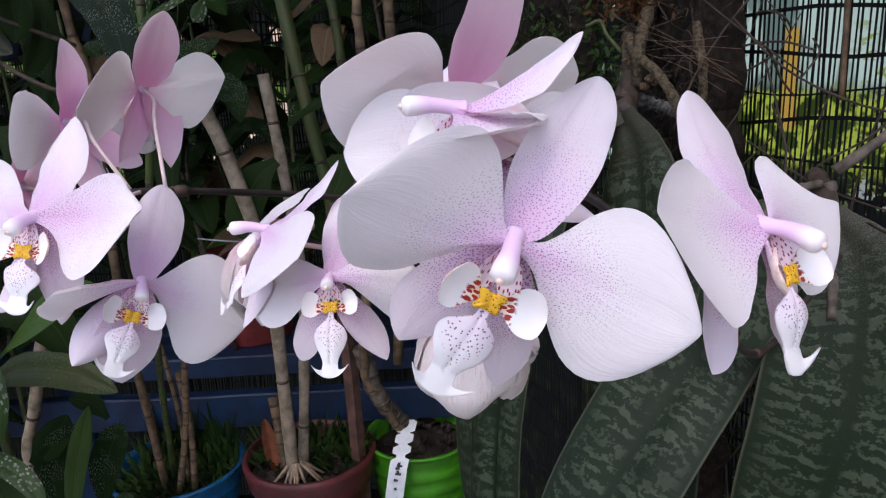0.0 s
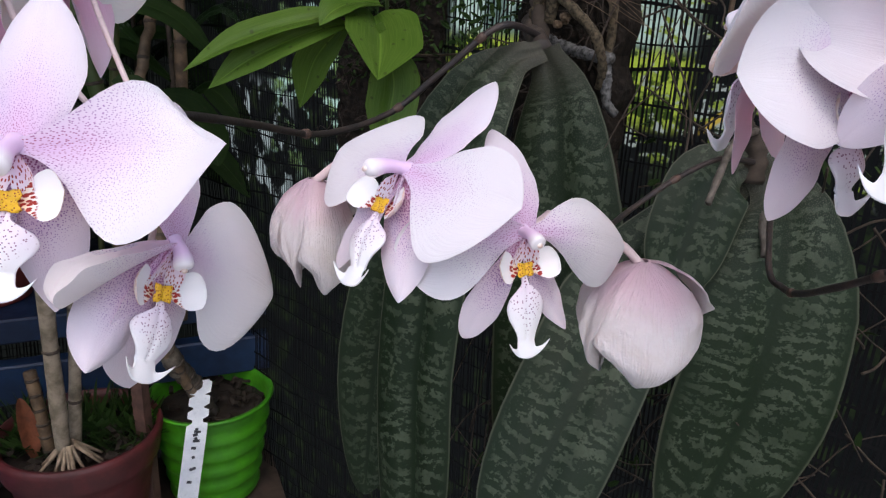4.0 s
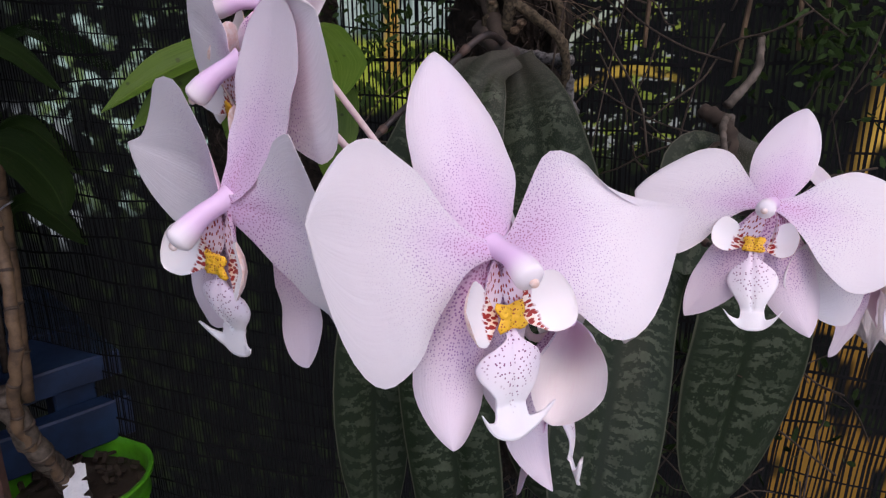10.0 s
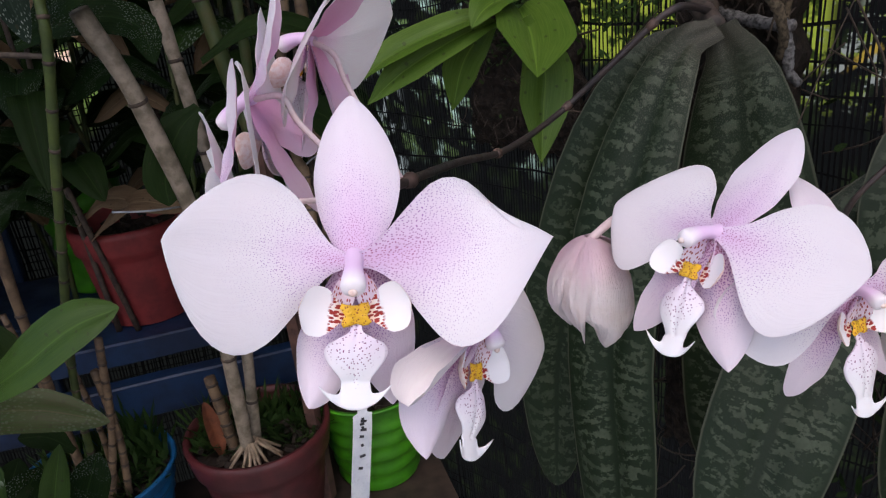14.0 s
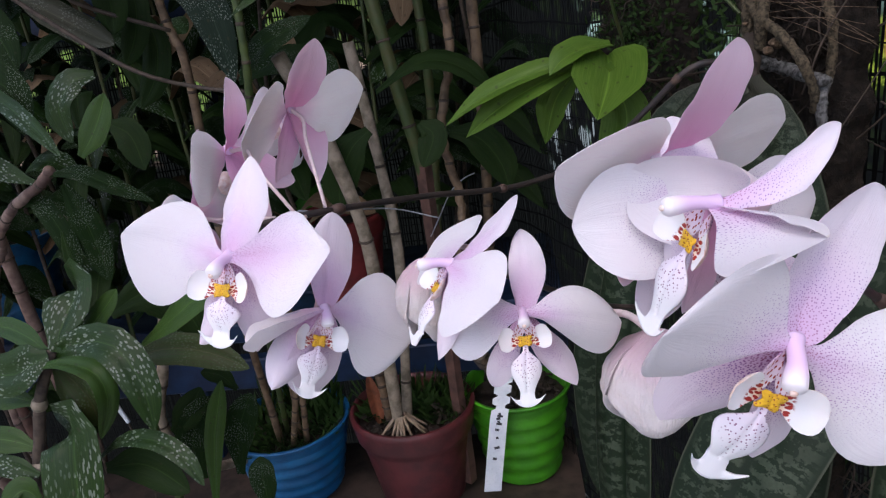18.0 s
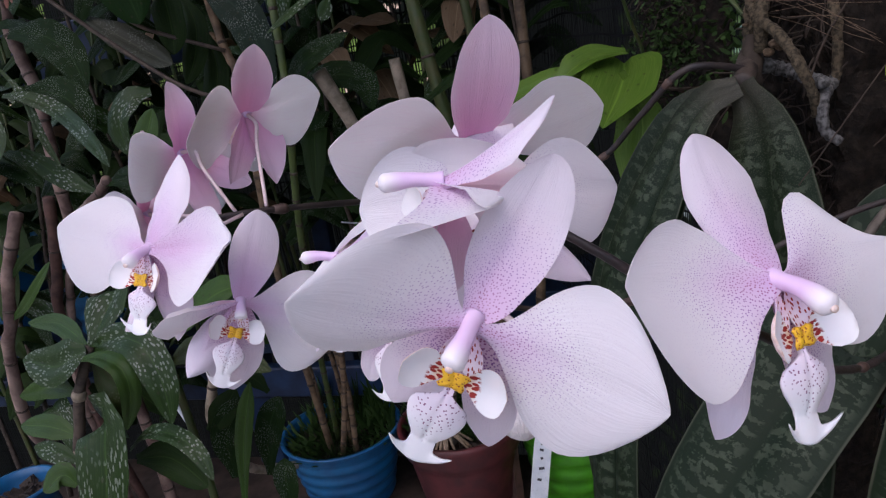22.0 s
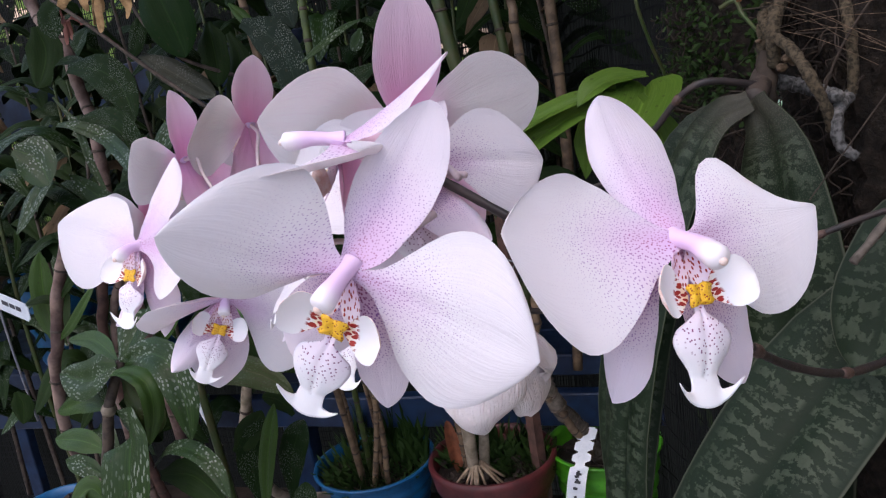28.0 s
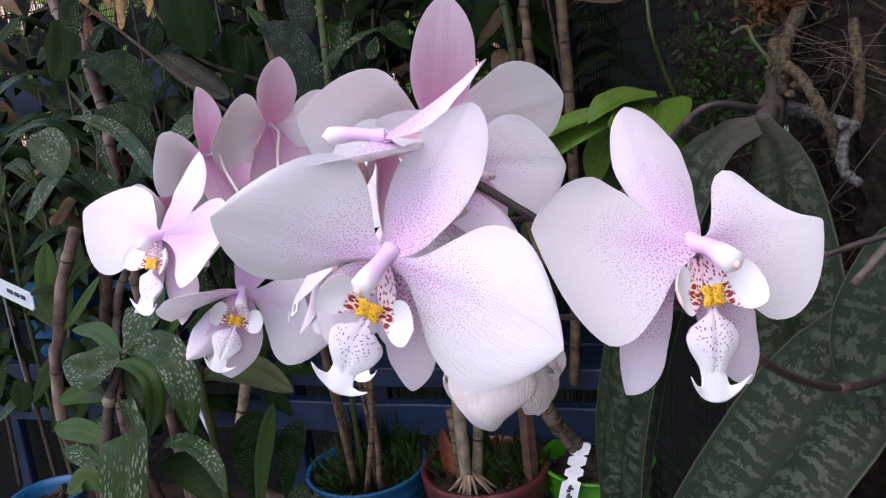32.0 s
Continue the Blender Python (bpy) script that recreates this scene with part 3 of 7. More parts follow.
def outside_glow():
    """Dim daylight distance behind the netting, painted as emission: foliage, a yellow crate, pale mint patches."""
    m = Mat("outside_emission", 1.0, 0.0)
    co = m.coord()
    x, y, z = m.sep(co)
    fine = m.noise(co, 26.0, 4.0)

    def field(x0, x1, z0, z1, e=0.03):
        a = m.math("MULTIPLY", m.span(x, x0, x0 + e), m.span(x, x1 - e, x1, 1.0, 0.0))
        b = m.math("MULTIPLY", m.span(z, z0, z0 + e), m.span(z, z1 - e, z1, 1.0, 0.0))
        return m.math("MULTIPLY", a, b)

    # Base glow is raised a little to lift the blacks.
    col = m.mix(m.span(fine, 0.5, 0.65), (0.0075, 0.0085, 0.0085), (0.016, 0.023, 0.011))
    mint_patches = m.mix(m.span(m.noise(m.scaled(co, (1.0, 1.0, 0.4)), 17.0, 3.0), 0.45, 0.55), (0.13, 0.19, 0.16), (0.42, 0.54, 0.46))
    col = m.mix(field(0.10, 0.56, 0.085, 1.0), col, mint_patches)
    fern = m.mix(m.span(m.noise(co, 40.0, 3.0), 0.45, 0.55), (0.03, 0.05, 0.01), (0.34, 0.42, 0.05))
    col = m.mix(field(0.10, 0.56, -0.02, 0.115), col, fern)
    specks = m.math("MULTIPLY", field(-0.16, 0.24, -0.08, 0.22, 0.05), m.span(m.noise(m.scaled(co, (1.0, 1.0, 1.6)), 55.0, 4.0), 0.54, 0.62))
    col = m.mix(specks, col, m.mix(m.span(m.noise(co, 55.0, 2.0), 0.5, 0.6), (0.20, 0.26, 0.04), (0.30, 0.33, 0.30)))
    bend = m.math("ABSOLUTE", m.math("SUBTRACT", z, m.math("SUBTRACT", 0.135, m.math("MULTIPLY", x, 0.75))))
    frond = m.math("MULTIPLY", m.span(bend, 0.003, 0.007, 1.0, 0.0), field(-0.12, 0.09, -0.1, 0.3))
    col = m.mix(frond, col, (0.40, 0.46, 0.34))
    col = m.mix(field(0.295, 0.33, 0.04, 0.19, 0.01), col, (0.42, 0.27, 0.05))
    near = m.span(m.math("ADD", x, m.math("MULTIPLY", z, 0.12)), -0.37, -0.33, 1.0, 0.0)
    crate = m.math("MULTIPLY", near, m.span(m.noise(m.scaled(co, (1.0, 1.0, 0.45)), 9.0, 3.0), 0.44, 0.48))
    # Crate emission is dimmer towards the bottom.
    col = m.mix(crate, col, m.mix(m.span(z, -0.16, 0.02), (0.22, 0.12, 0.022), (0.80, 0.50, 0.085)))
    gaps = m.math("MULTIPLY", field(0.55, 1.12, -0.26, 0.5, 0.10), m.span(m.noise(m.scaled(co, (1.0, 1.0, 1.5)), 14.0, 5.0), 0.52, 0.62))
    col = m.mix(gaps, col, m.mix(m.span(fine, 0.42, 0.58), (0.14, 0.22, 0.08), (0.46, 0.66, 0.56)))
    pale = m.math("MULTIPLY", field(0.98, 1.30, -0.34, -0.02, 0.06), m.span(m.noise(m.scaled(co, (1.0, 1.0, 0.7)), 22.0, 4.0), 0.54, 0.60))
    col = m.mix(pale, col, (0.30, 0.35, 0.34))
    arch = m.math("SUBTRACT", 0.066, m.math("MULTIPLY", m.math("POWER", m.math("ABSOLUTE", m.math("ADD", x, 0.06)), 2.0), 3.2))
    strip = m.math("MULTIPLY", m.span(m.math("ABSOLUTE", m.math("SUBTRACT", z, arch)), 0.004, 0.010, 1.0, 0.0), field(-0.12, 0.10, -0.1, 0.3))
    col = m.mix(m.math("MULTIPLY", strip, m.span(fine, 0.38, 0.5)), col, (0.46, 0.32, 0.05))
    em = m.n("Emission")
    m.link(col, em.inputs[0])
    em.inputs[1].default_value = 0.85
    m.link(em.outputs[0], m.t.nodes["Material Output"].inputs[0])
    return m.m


def net_wall(name, label, origin, along, s0, s1, z0, z1, pitch, rows, seed):
    """Woven shade net: upright flat ribbons crossed by cords, slack and uneven."""
    rng = random.Random(seed)
    nrm = Vector((-along.y, along.x, 0))
    parts = []
    n = int((s1 - s0) / pitch)
    for i in range(n):
        s = s0 + (i + 0.5) * pitch + rng.uniform(-0.2, 0.2) * pitch
        w = pitch * rng.choice((0.35, 0.42, 0.5, 0.6))
        ph = rng.uniform(0, 6.28)
        v, f = [], []
        steps = 24
        for k in range(steps + 1):
            z = z0 + (z1 - z0) * k / steps
            c = s + 0.25 * pitch * math.sin(z * 47 + ph) + 0.004 * math.sin(z * 9 + s * 5)
            b = 0.006 * math.sin(z * 11 + s * 7)
            for sg in (-0.5, 0.5):
                p = origin + along * (c + sg * w) + nrm * (b + 0.0006 * math.sin(ph + k))
                v.append((p.x, p.y, z))
        for k in range(steps):
            f.append((2 * k, 2 * k + 1, 2 * k + 3, 2 * k + 2))
        parts.append((v, f, None))
    m = int((z1 - z0) / rows)
    for j in range(m):
        z = z0 + (j + 0.5) * rows + rng.uniform(-0.15, 0.15) * rows
        h = rng.uniform(0.0012, 0.0035)
        v, f = [], []
        steps = 60
        for k in range(steps + 1):
            s = s0 + (s1 - s0) * k / steps
            zz = z + 0.004 * math.sin(s * 13 + j) + 0.002 * math.sin(s * 41 + j * 2)
            b = 0.006 * math.sin(zz * 11 + s * 7) + 0.001
            for sg in (-0.5, 0.5):
                p = origin + along * s + nrm * b
                v.append((p.x, p.y, zz + sg * h))
        for k in range(steps):
            f.append((2 * k, 2 * k + 1, 2 * k + 3, 2 * k + 2))
        parts.append((v, f, None))
    v, f, uv = join_data(parts)
    return tagged(new(name, mesh_from(name, v, f, [MAT_NET], smooth=False)), label, "shade net", kind="structure")


WALL_TOP = 2.3
net_wall("wall_east", "black woven shade net hung behind the mounted orchids", WALL_P, WALL_D, -0.75, 1.05, 0.35, WALL_TOP, 0.0042, 0.026, 3)
BACK_Y = 1.42
net_wall("wall_north", "black woven shade net at the back of the benches", Vector((0.0, BACK_Y, 0.0)), Vector((-1.0, 0.0, 0.0)), 0.10, 2.6, 0.3, WALL_TOP, 0.0058, 0.016, 4)

# Added behind the camera; its height sets how much front light enters.
slab("south_light_block", box_data((-0.6, -2.6, 0.45), (8.0, 0.04, 0.9)), [MAT_LIGHT_BLOCK], "unseen green screen added to limit light from the south", "wall")
# Overhead slab out of view, added to cut sky light on the background.
slab("ceiling", box_data((0.3, 1.34, WALL_TOP + 0.02), (2.6, 2.0, 0.02)), [MAT_NET], "unseen dark slab added overhead to keep sky light off the benches", "ceiling")
# Never in view: a low screen added to trim light from the west.
slab("west_light_block", box_data((-2.62, 1.2, 0.6), (0.03, 1.6, 1.1)), [MAT_NET], "unseen low dark screen added at the far end to block side light", "wall")

# glowing backdrops behind the two nets, daylight painted as emission
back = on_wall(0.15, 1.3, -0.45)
ob = slab("backdrop", box_data((0, 0, 0), (2.6, 0.02, 2.6)), [outside_glow()], "self-lit backdrop of blurred garden daylight beyond the shade net", "backdrop")
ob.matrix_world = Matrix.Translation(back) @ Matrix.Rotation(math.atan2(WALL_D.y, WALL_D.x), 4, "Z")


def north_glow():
    # Self-lit daylight specks, masked dark low and to the right; base glow lifts blacks.
    m = Mat("north_emission", 1.0, 0.0)
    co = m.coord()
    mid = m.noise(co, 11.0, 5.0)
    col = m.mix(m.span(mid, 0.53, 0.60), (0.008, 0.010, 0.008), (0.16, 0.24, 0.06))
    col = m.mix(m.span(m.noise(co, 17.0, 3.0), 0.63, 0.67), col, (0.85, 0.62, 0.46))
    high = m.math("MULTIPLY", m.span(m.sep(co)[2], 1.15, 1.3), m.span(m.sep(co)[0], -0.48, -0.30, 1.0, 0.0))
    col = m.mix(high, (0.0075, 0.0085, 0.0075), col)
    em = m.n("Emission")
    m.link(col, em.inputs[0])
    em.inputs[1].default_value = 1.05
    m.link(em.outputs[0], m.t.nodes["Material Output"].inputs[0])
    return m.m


slab("backdrop_north", box_data((-1.2, BACK_Y + 0.5, 1.3), (4.2, 0.02, 2.6)), [north_glow()], "self-lit backdrop of a dim garden beyond the back net", "backdrop")


# ---- flowers ----
def curve(pairs):
    """A smooth function through (t, value) pairs."""
    xs, ys = [float(p[0]) for p in pairs], [float(p[1]) for p in pairs]
    n = len(xs)
    sl = [(ys[i + 1] - ys[i]) / (xs[i + 1] - xs[i]) for i in range(n - 1)]
    tg = [sl[0]] + [0.0 if sl[i - 1] * sl[i] <= 0 else 2 * sl[i - 1] * sl[i] / (sl[i - 1] + sl[i]) for i in range(1, n - 1)] + [sl[-1]]

    def f(t):
        t = min(max(t, xs[0]), xs[-1])
        i = 0
        while i < n - 2 and t > xs[i + 1]:
            i += 1
        h = xs[i + 1] - xs[i]
        q = (t - xs[i]) / h
        return ((1 + 2 * q) * (1 - q) ** 2 * ys[i] + q * (1 - q) ** 2 * h * tg[i] + q * q * (3 - 2 * q) * ys[i + 1] + q * q * (q - 1) * h * tg[i + 1])
    return f


def petal_half(width, peak, point=2.0, claw=0.10):
    """Half width along a sepal: narrow claw, broadest at peak, pointed or rounded end."""
    def half(t):
        if t < peak:
            q = t / peak
            return width * (claw + (1 - claw) * (math.sin(q * math.pi / 2) ** 1.15))
        q = (t - peak) / (1 - peak)
        return width * max(0.0, 1 - q ** point) ** (1 / 1.9) + 1e-5
    return half


def petal_mesh(name, base, tip, size, width, peak, mats, swell=0.10, bow=0.25, point=2.2, wave=0.03, seed=0, normal=(0, 0, 1), nu=22, nv=14, thick=0.009):
    b, t = Vector(base) * size, Vector(tip) * size
    zn = Vector(normal).normalized()
    mid = (b + t) / 2 + zn * (swell * size)
    spine = lambda q: bez(b, mid, t, q)
    across = lambda q: (spine(min(1, q + 0.02)) - spine(max(0, q - 0.02))).cross(zn)
    v, f, fm, uv = blade_data(spine, across, petal_half(width * size, peak, point), thick * size, nu, nv, lambda q: bow, wave, seed, 0.03)
    return mesh_from(name, v, f, mats, fm, uv)


def table(pairs):
    xs, ys = [p[0] for p in pairs], [p[1] for p in pairs]
    return lambda t: float(np.interp(t, xs, ys))


LIP_HALF = curve([(0, 0.030), (0.12, 0.034), (0.22, 0.085), (0.36, 0.160), (0.50, 0.182), (0.64, 0.165), (0.80, 0.122), (0.92, 0.092), (1.0, 0.082)])
HORN_X = curve([(0, 0.082), (0.3, 0.088), (0.55, 0.115), (0.8, 0.162), (1.0, 0.205)])
HORN_Y = curve([(0, 0.150), (0.25, 0.100), (0.45, 0.078), (0.7, 0.088), (1.0, 0.142)])


def lip_mesh(size, lip, throat, seed):
    """Mid-lobe on a narrow neck, flowing into an anchor with two upswept horns."""
    b, t = (Vector((0, -0.36, 0.09)) + Vector(throat)) * size, Vector(lip) * size
    zn = Vector((0, 0.25, 1)).normalized()
    ey = (b - t).normalized()
    ex = ey.cross(zn).normalized()
    ez = ex.cross(ey)
    ln = (b - t).length / size
    rng = random.Random(seed)
    ph = rng.uniform(0, 6.28)
    tilt = rng.uniform(-0.03, 0.03)
    nu, na, nv = 24, 12, 18
    top, nrm, rel, flat = [], [], [], []
    for i in range(nu + na + 1):
        for j in range(nv + 1):
            s = -1 + 2 * j / nv
            if i <= nu:
                q = i / nu
                x, y = s * LIP_HALF(q), ln + (0.150 - ln) * q
                z = 0.05 * math.sin(math.pi * q) - 0.30 * x * x / 0.18 + 0.010 * s * s * math.sin(9 * q + ph) - 0.012 * math.exp(-(s * 6) ** 2)
            else:
                v = (i - nu) / na
                mid = 0.150 - 0.162 * v
                x, y = s * HORN_X(v), mid + (HORN_Y(v) - mid) * abs(s) ** 2.4
                z = -0.30 * min(abs(x), 0.08) ** 2 / 0.18 + 0.9 * max(0.0, abs(x) - 0.06) ** 1.5 + 0.02 * v
            top.append(t + (ex * x + ey * (y + tilt * x) + ez * z) * size)
            rel.append(((ln - y) / (ln + 0.02), 0.5 + 0.5 * s))
            flat.append((-y * size, x * size))
    w, N = nv + 1, len(top)
    rows = nu + na
    verts = list(top) + [p - ez * (0.012 * size) for p in top]
    faces = []
    for i in range(rows):
        for j in range(nv):
            p = i * w + j
            faces += [(p, p + w, p + w + 1, p + 1), (p + N, p + N + 1, p + N + w + 1, p + N + w)]
    ring = list(range(w)) + [i * w + nv for i in range(1, rows + 1)] + [rows * w + j for j in range(nv - 1, -1, -1)] + [i * w for i in range(rows - 1, 0, -1)]
    for k in range(len(ring)):
        p, q = ring[k], ring[(k + 1) % len(ring)]
        faces.append((p, q, q + N, p + N))
    return mesh_from("lip", verts, faces, [MAT_LIP], uvs={"flat": flat + flat, "rel": rel + rel})


def lump_data(c, r, seg=10, rings=7, rng=None):
    v, f = [], []
    for i in range(rings + 1):
        a = math.pi * i / rings
        for k in range(seg):
            b = 2 * math.pi * k / seg
            q = 1 + (rng.uniform(-0.12, 0.12) if rng else 0)
            v.append(Vector(c) + Vector((r[0] * math.sin(a) * math.cos(b) * q, r[1] * math.sin(a) * math.sin(b) * q, r[2] * math.cos(a))))
    for i in range(rings):
        for k in range(seg):
            x, y = i * seg + k, i * seg + (k + 1) % seg
            f.append((x, x + seg, y + seg, y))
    return v, f, None


def plate_data(c, rx, ry, rz, rng):
    """A low square-cornered crumpled plate."""
    seg, rings = 22, 6
    jag = [rng.uniform(-0.10, 0.12) for _ in range(seg)]
    v, f = [], []
    for i in range(rings + 1):
        a = (i / rings) * math.pi * 0.62
        for k in range(seg):
            b = 2 * math.pi * k / seg
            q = (math.cos(b) ** 4 + math.sin(b) ** 4) ** -0.25 * (1 + jag[k] * i / rings) * (1.0 - 0.20 * math.cos(4 * b) * i / rings)
            lift = rng.uniform(-0.25, 0.25) if 0 < i < rings else 0.0
            groove = -0.9 * math.exp(-(math.sin(a) * math.cos(b) * 5) ** 2)
            v.append(Vector(c) + Vector((rx * math.sin(a) * math.cos(b) * q, ry * math.sin(a) * math.sin(b) * q, rz * (math.cos(a) + lift + groove))))
    for i in range(rings):
        for k in range(seg):
            x, y = i * seg + k, i * seg + (k + 1) % seg
            f.append((x, x + seg, y + seg, y))
    return v, f, None


def axes(c, n, up):
    n = Vector(n).normalized()
    y = Vector(up)
    y = (y - n * y.dot(n)).normalized()
    x = y.cross(n)
    m = Matrix((x, y, n)).transposed().to_4x4()
    m.translation = Vector(c)
    return m


def tepal_mesh(name, shape, size, mats, lift, seed, wave=0.012, cup=0.05, nu=26, nv=16, thick=0.008):
    """A thin petal or sepal: tip, a control point of its midline, the two sides' reach at their broadest, and how each side
    swells from the claw and closes at the end."""
    tip, mid, ua, ub, (a0, a1, a2, b0, b1, b2) = [Vector(q) * size for q in shape[:4]] + [shape[4]]
    base = Vector((0, 0, lift * size))
    spine = lambda q: bez(base, mid, tip, q)
    if (ua - ub).cross(tip).z < 0:
        ua, ub, a0, a1, a2, b0, b1, b2 = ub, ua, b0, b1, b2, a0, a1, a2
    def swell(t, p, m, q):
        k = (p / (p + q * m)) ** (1 / m)
        return max(t, 1e-3) ** p * max(1 - t ** m, 1e-5) ** q / (k ** p * (1 - k ** m) ** q)
    rng = random.Random(seed)
    ph = [rng.uniform(0, 6.28) for _ in range(3)]
    front, nrm, flat, rel = [], [], [], []
    claw = 0.05 * size
    for i in range(nu + 1):
        t = 0.5 - 0.5 * math.cos(math.pi * i / nu)
        d = (spine(min(1, t + 0.02)) - spine(max(0, t - 0.02))).normalized()
        va, vb = ua * swell(t, a0, a1, a2), ub * swell(t, b0, b1, b2)
        neck = claw * max(0.0, 1 - t * 5)
        va, vb = va + ua.normalized() * neck, vb + ub.normalized() * neck
        odd, even = (va - vb) / 2, (va + vb) / 2
        n = odd.cross(d).normalized()
        w = (va.length + vb.length) / 2
        for j in range(nv + 1):
            s = -1 + 2 * j / nv
            rip = wave * size * abs(s) ** 3 * (math.sin(t * 11 + ph[0] + s) + 0.7 * math.sin(t * 23 + ph[1] - 2 * s)) * math.sin(math.pi * t)
            groove = -0.03 * w * math.exp(-(s * 7) ** 2)
            front.append(spine(t) + odd * s + even * (s * s) + n * (cup * w * (1 - s * s) + rip + groove))
            nrm.append(n)
            flat.append((t * tip.length, s * w))
            rel.append((t, 0.5 + 0.5 * s))
    w_, N = nv + 1, len(front)
    verts = list(front)
    for p, n, (t, v) in zip(front, nrm, rel):
        e = min(1.0, 0.2 + 2.2 * (1 - abs(2 * v - 1))) * min(1.0, 0.2 + 5 * (1 - t))
        verts.append(p - n * (thick * size * e))
    faces, fm = [], []
    for i in range(nu):
        for j in range(nv):
            p = i * w_ + j
            faces += [(p, p + 1, p + w_ + 1, p + w_), (p + N, p + N + w_, p + N + w_ + 1, p + N + 1)]
            fm += [0, 1]
    ring = list(range(w_)) + [i * w_ + nv for i in range(1, nu + 1)] + [nu * w_ + j for j in range(nv - 1, -1, -1)] + [i * w_ for i in range(nu - 1, 0, -1)]
    K, R = len(verts), len(ring)
    flat, rel = flat + flat, rel + rel
    for o in (0, N):
        for x in ring:
            verts.append(verts[x + o].copy())
            flat.append(flat[x])
            rel.append(rel[x])
    for i in range(R):
        j = (i + 1) % R
        faces.append((K + j, K + i, K + R + i, K + R + j))
        fm.append(1)
    return mesh_from(name, verts, faces, mats, fm, {"flat": flat, "rel": rel})


def tepal(shape, w0, w1, ends):
    """Fills in an ordinary tepal where only its tip is given."""
    if isinstance(shape[0], tuple):
        return shape
    t = Vector(shape)
    side = t.cross(Vector((0, 0, 1))).normalized()
    return (tuple(t), tuple(t * 0.5 + Vector((0, 0, 0.05))), tuple(side * -w0), tuple(side * w1), ends)


def flower(c, n, up, size, label, ped, d=(0, 0.97, -0.32), l=(-1.0, 0.08, 0.1), r=(1.02, 0.08, 0.1), sl=(-0.42, -0.87, -0.22), sr=(0.42, -0.87, -0.22),
           col=(0, -0.16, 0.27), lip=(0, -0.86, 0.02), throat=(0, 0, -0.04), seed=1):
    """One moth orchid bloom. ped: where its stalk leaves the spike, in the world."""
    m = axes(c, n, up)
    o = empty("orchid_flower", m, label, "flower", "orchid blooms")
    s = size
    sepal_ends, petal_ends = (0.85, 1.1, 0.7) * 2, (1.4, 1.5, 0.55) * 2
    child("dorsal_sepal", tepal_mesh("dorsal_sepal", tepal(d, 0.26, 0.26, sepal_ends), s, [MAT_DORSAL, MAT_SEPAL_BACK], -0.012, seed), o, "lilac upper sepal")
    for k, q in enumerate((l, r)):
        child("petal", tepal_mesh("petal", tepal(q, 0.48, 0.5, petal_ends), s, [MAT_PETAL, MAT_PETAL_BACK], 0.012, seed + 1 + k), o)
    for k, q in enumerate((sl, sr)):
        child("lateral_sepal", tepal_mesh("lateral_sepal", tepal(q, 0.22, 0.22, sepal_ends), s, [MAT_SEPAL, MAT_SEPAL_BACK], -0.02, seed + 3 + k), o, "dotted lower sepal")
    # column with its cap
    cv = Vector(col) * s * 0.96
    path = smooth_path([(0, 0.02 * s, -0.05 * s), cv * 0.45 + Vector((0, 0.025 * s, 0)), cv], 14)
    rad = curve([(0, 0.066), (0.25, 0.050), (0.5, 0.054), (0.75, 0.068), (0.90, 0.070), (0.96, 0.056), (1.0, 0.026)])
    v, f, uv = tube_data(path, lambda q: rad(q) * s, 14)
    column = child("column", mesh_from("column", v, f, [MAT_COLUMN], uvs=uv), o, "pale lilac column")
    cap = lump_data(cv + Vector(col).normalized() * (0.004 * s), (0.026 * s, 0.023 * s, 0.018 * s), 12, 8)
    v, f, uv = cap
    child("anther_cap", mesh_from("anther_cap", v, f, [MAT_CAP]), column)
    # lip: mid lobe, two side lobes, callus
    lipob = child("lip", lip_mesh(s, lip, throat, seed + 7), o, "white anchor-shaped lip with plum dots")
    ox, oy, oz = throat
    for q in (-1, 1):
        side = petal_mesh("side_lobe", (ox + q * 0.055, oy - 0.32, oz + 0.08), (ox + q * 0.305, oy - 0.245, oz + 0.20), s, 0.140, 0.60, [MAT_LOBE, MAT_CAP], -0.05, -0.22, 4.2, 0.02, seed + 9 + q, (-q * 0.35, 0.1, 1), 12, 8, 0.02)
        child("side_lobe", side, lipob, "white side lobe barred with red brown")
        claw = petal_mesh("throat", (q * 0.035, -0.05, 0.0), (ox + q * 0.10, oy - 0.30, oz + 0.06), s, 0.07, 0.5, [MAT_THROAT, MAT_SEPAL], 0.0, -0.3, 2.5, 0.0, seed, (-q * 0.5, 0.4, 1), 8, 6, 0.015)
        child("throat", claw, lipob)
    rng = random.Random(seed)
    v, f, uv = plate_data((Vector((0, -0.312, 0.112)) + Vector(throat)) * s, 0.078 * s, 0.062 * s, 0.018 * s, rng)
    child("callus", mesh_from("callus", v, f, [MAT_CALLUS]), lipob, "yellow callus dotted with red")
    # stalk
    inv = m.inverted()
    e = inv @ Vector(ped)
    a = Vector((0, -0.01, -0.03)) * s
    out = Vector((0, -0.10, -0.45)) * s
    v, f, uv = tube_data(smooth_path([a, a + out * 0.5, a + out * 0.55 + (e - a - out) * 0.3, e], 6), lambda q: 0.0010 - 0.0001 * q, 8)
    child("pedicel", mesh_from("pedicel", v, f, [MAT_PEDICEL], uvs=uv), o, "slender pinkish stalk")
    return o


L_OPEN = "open white and lilac moth orchid bloom"
L_BACK = "pink-backed moth orchid bloom turned away on its stalk"
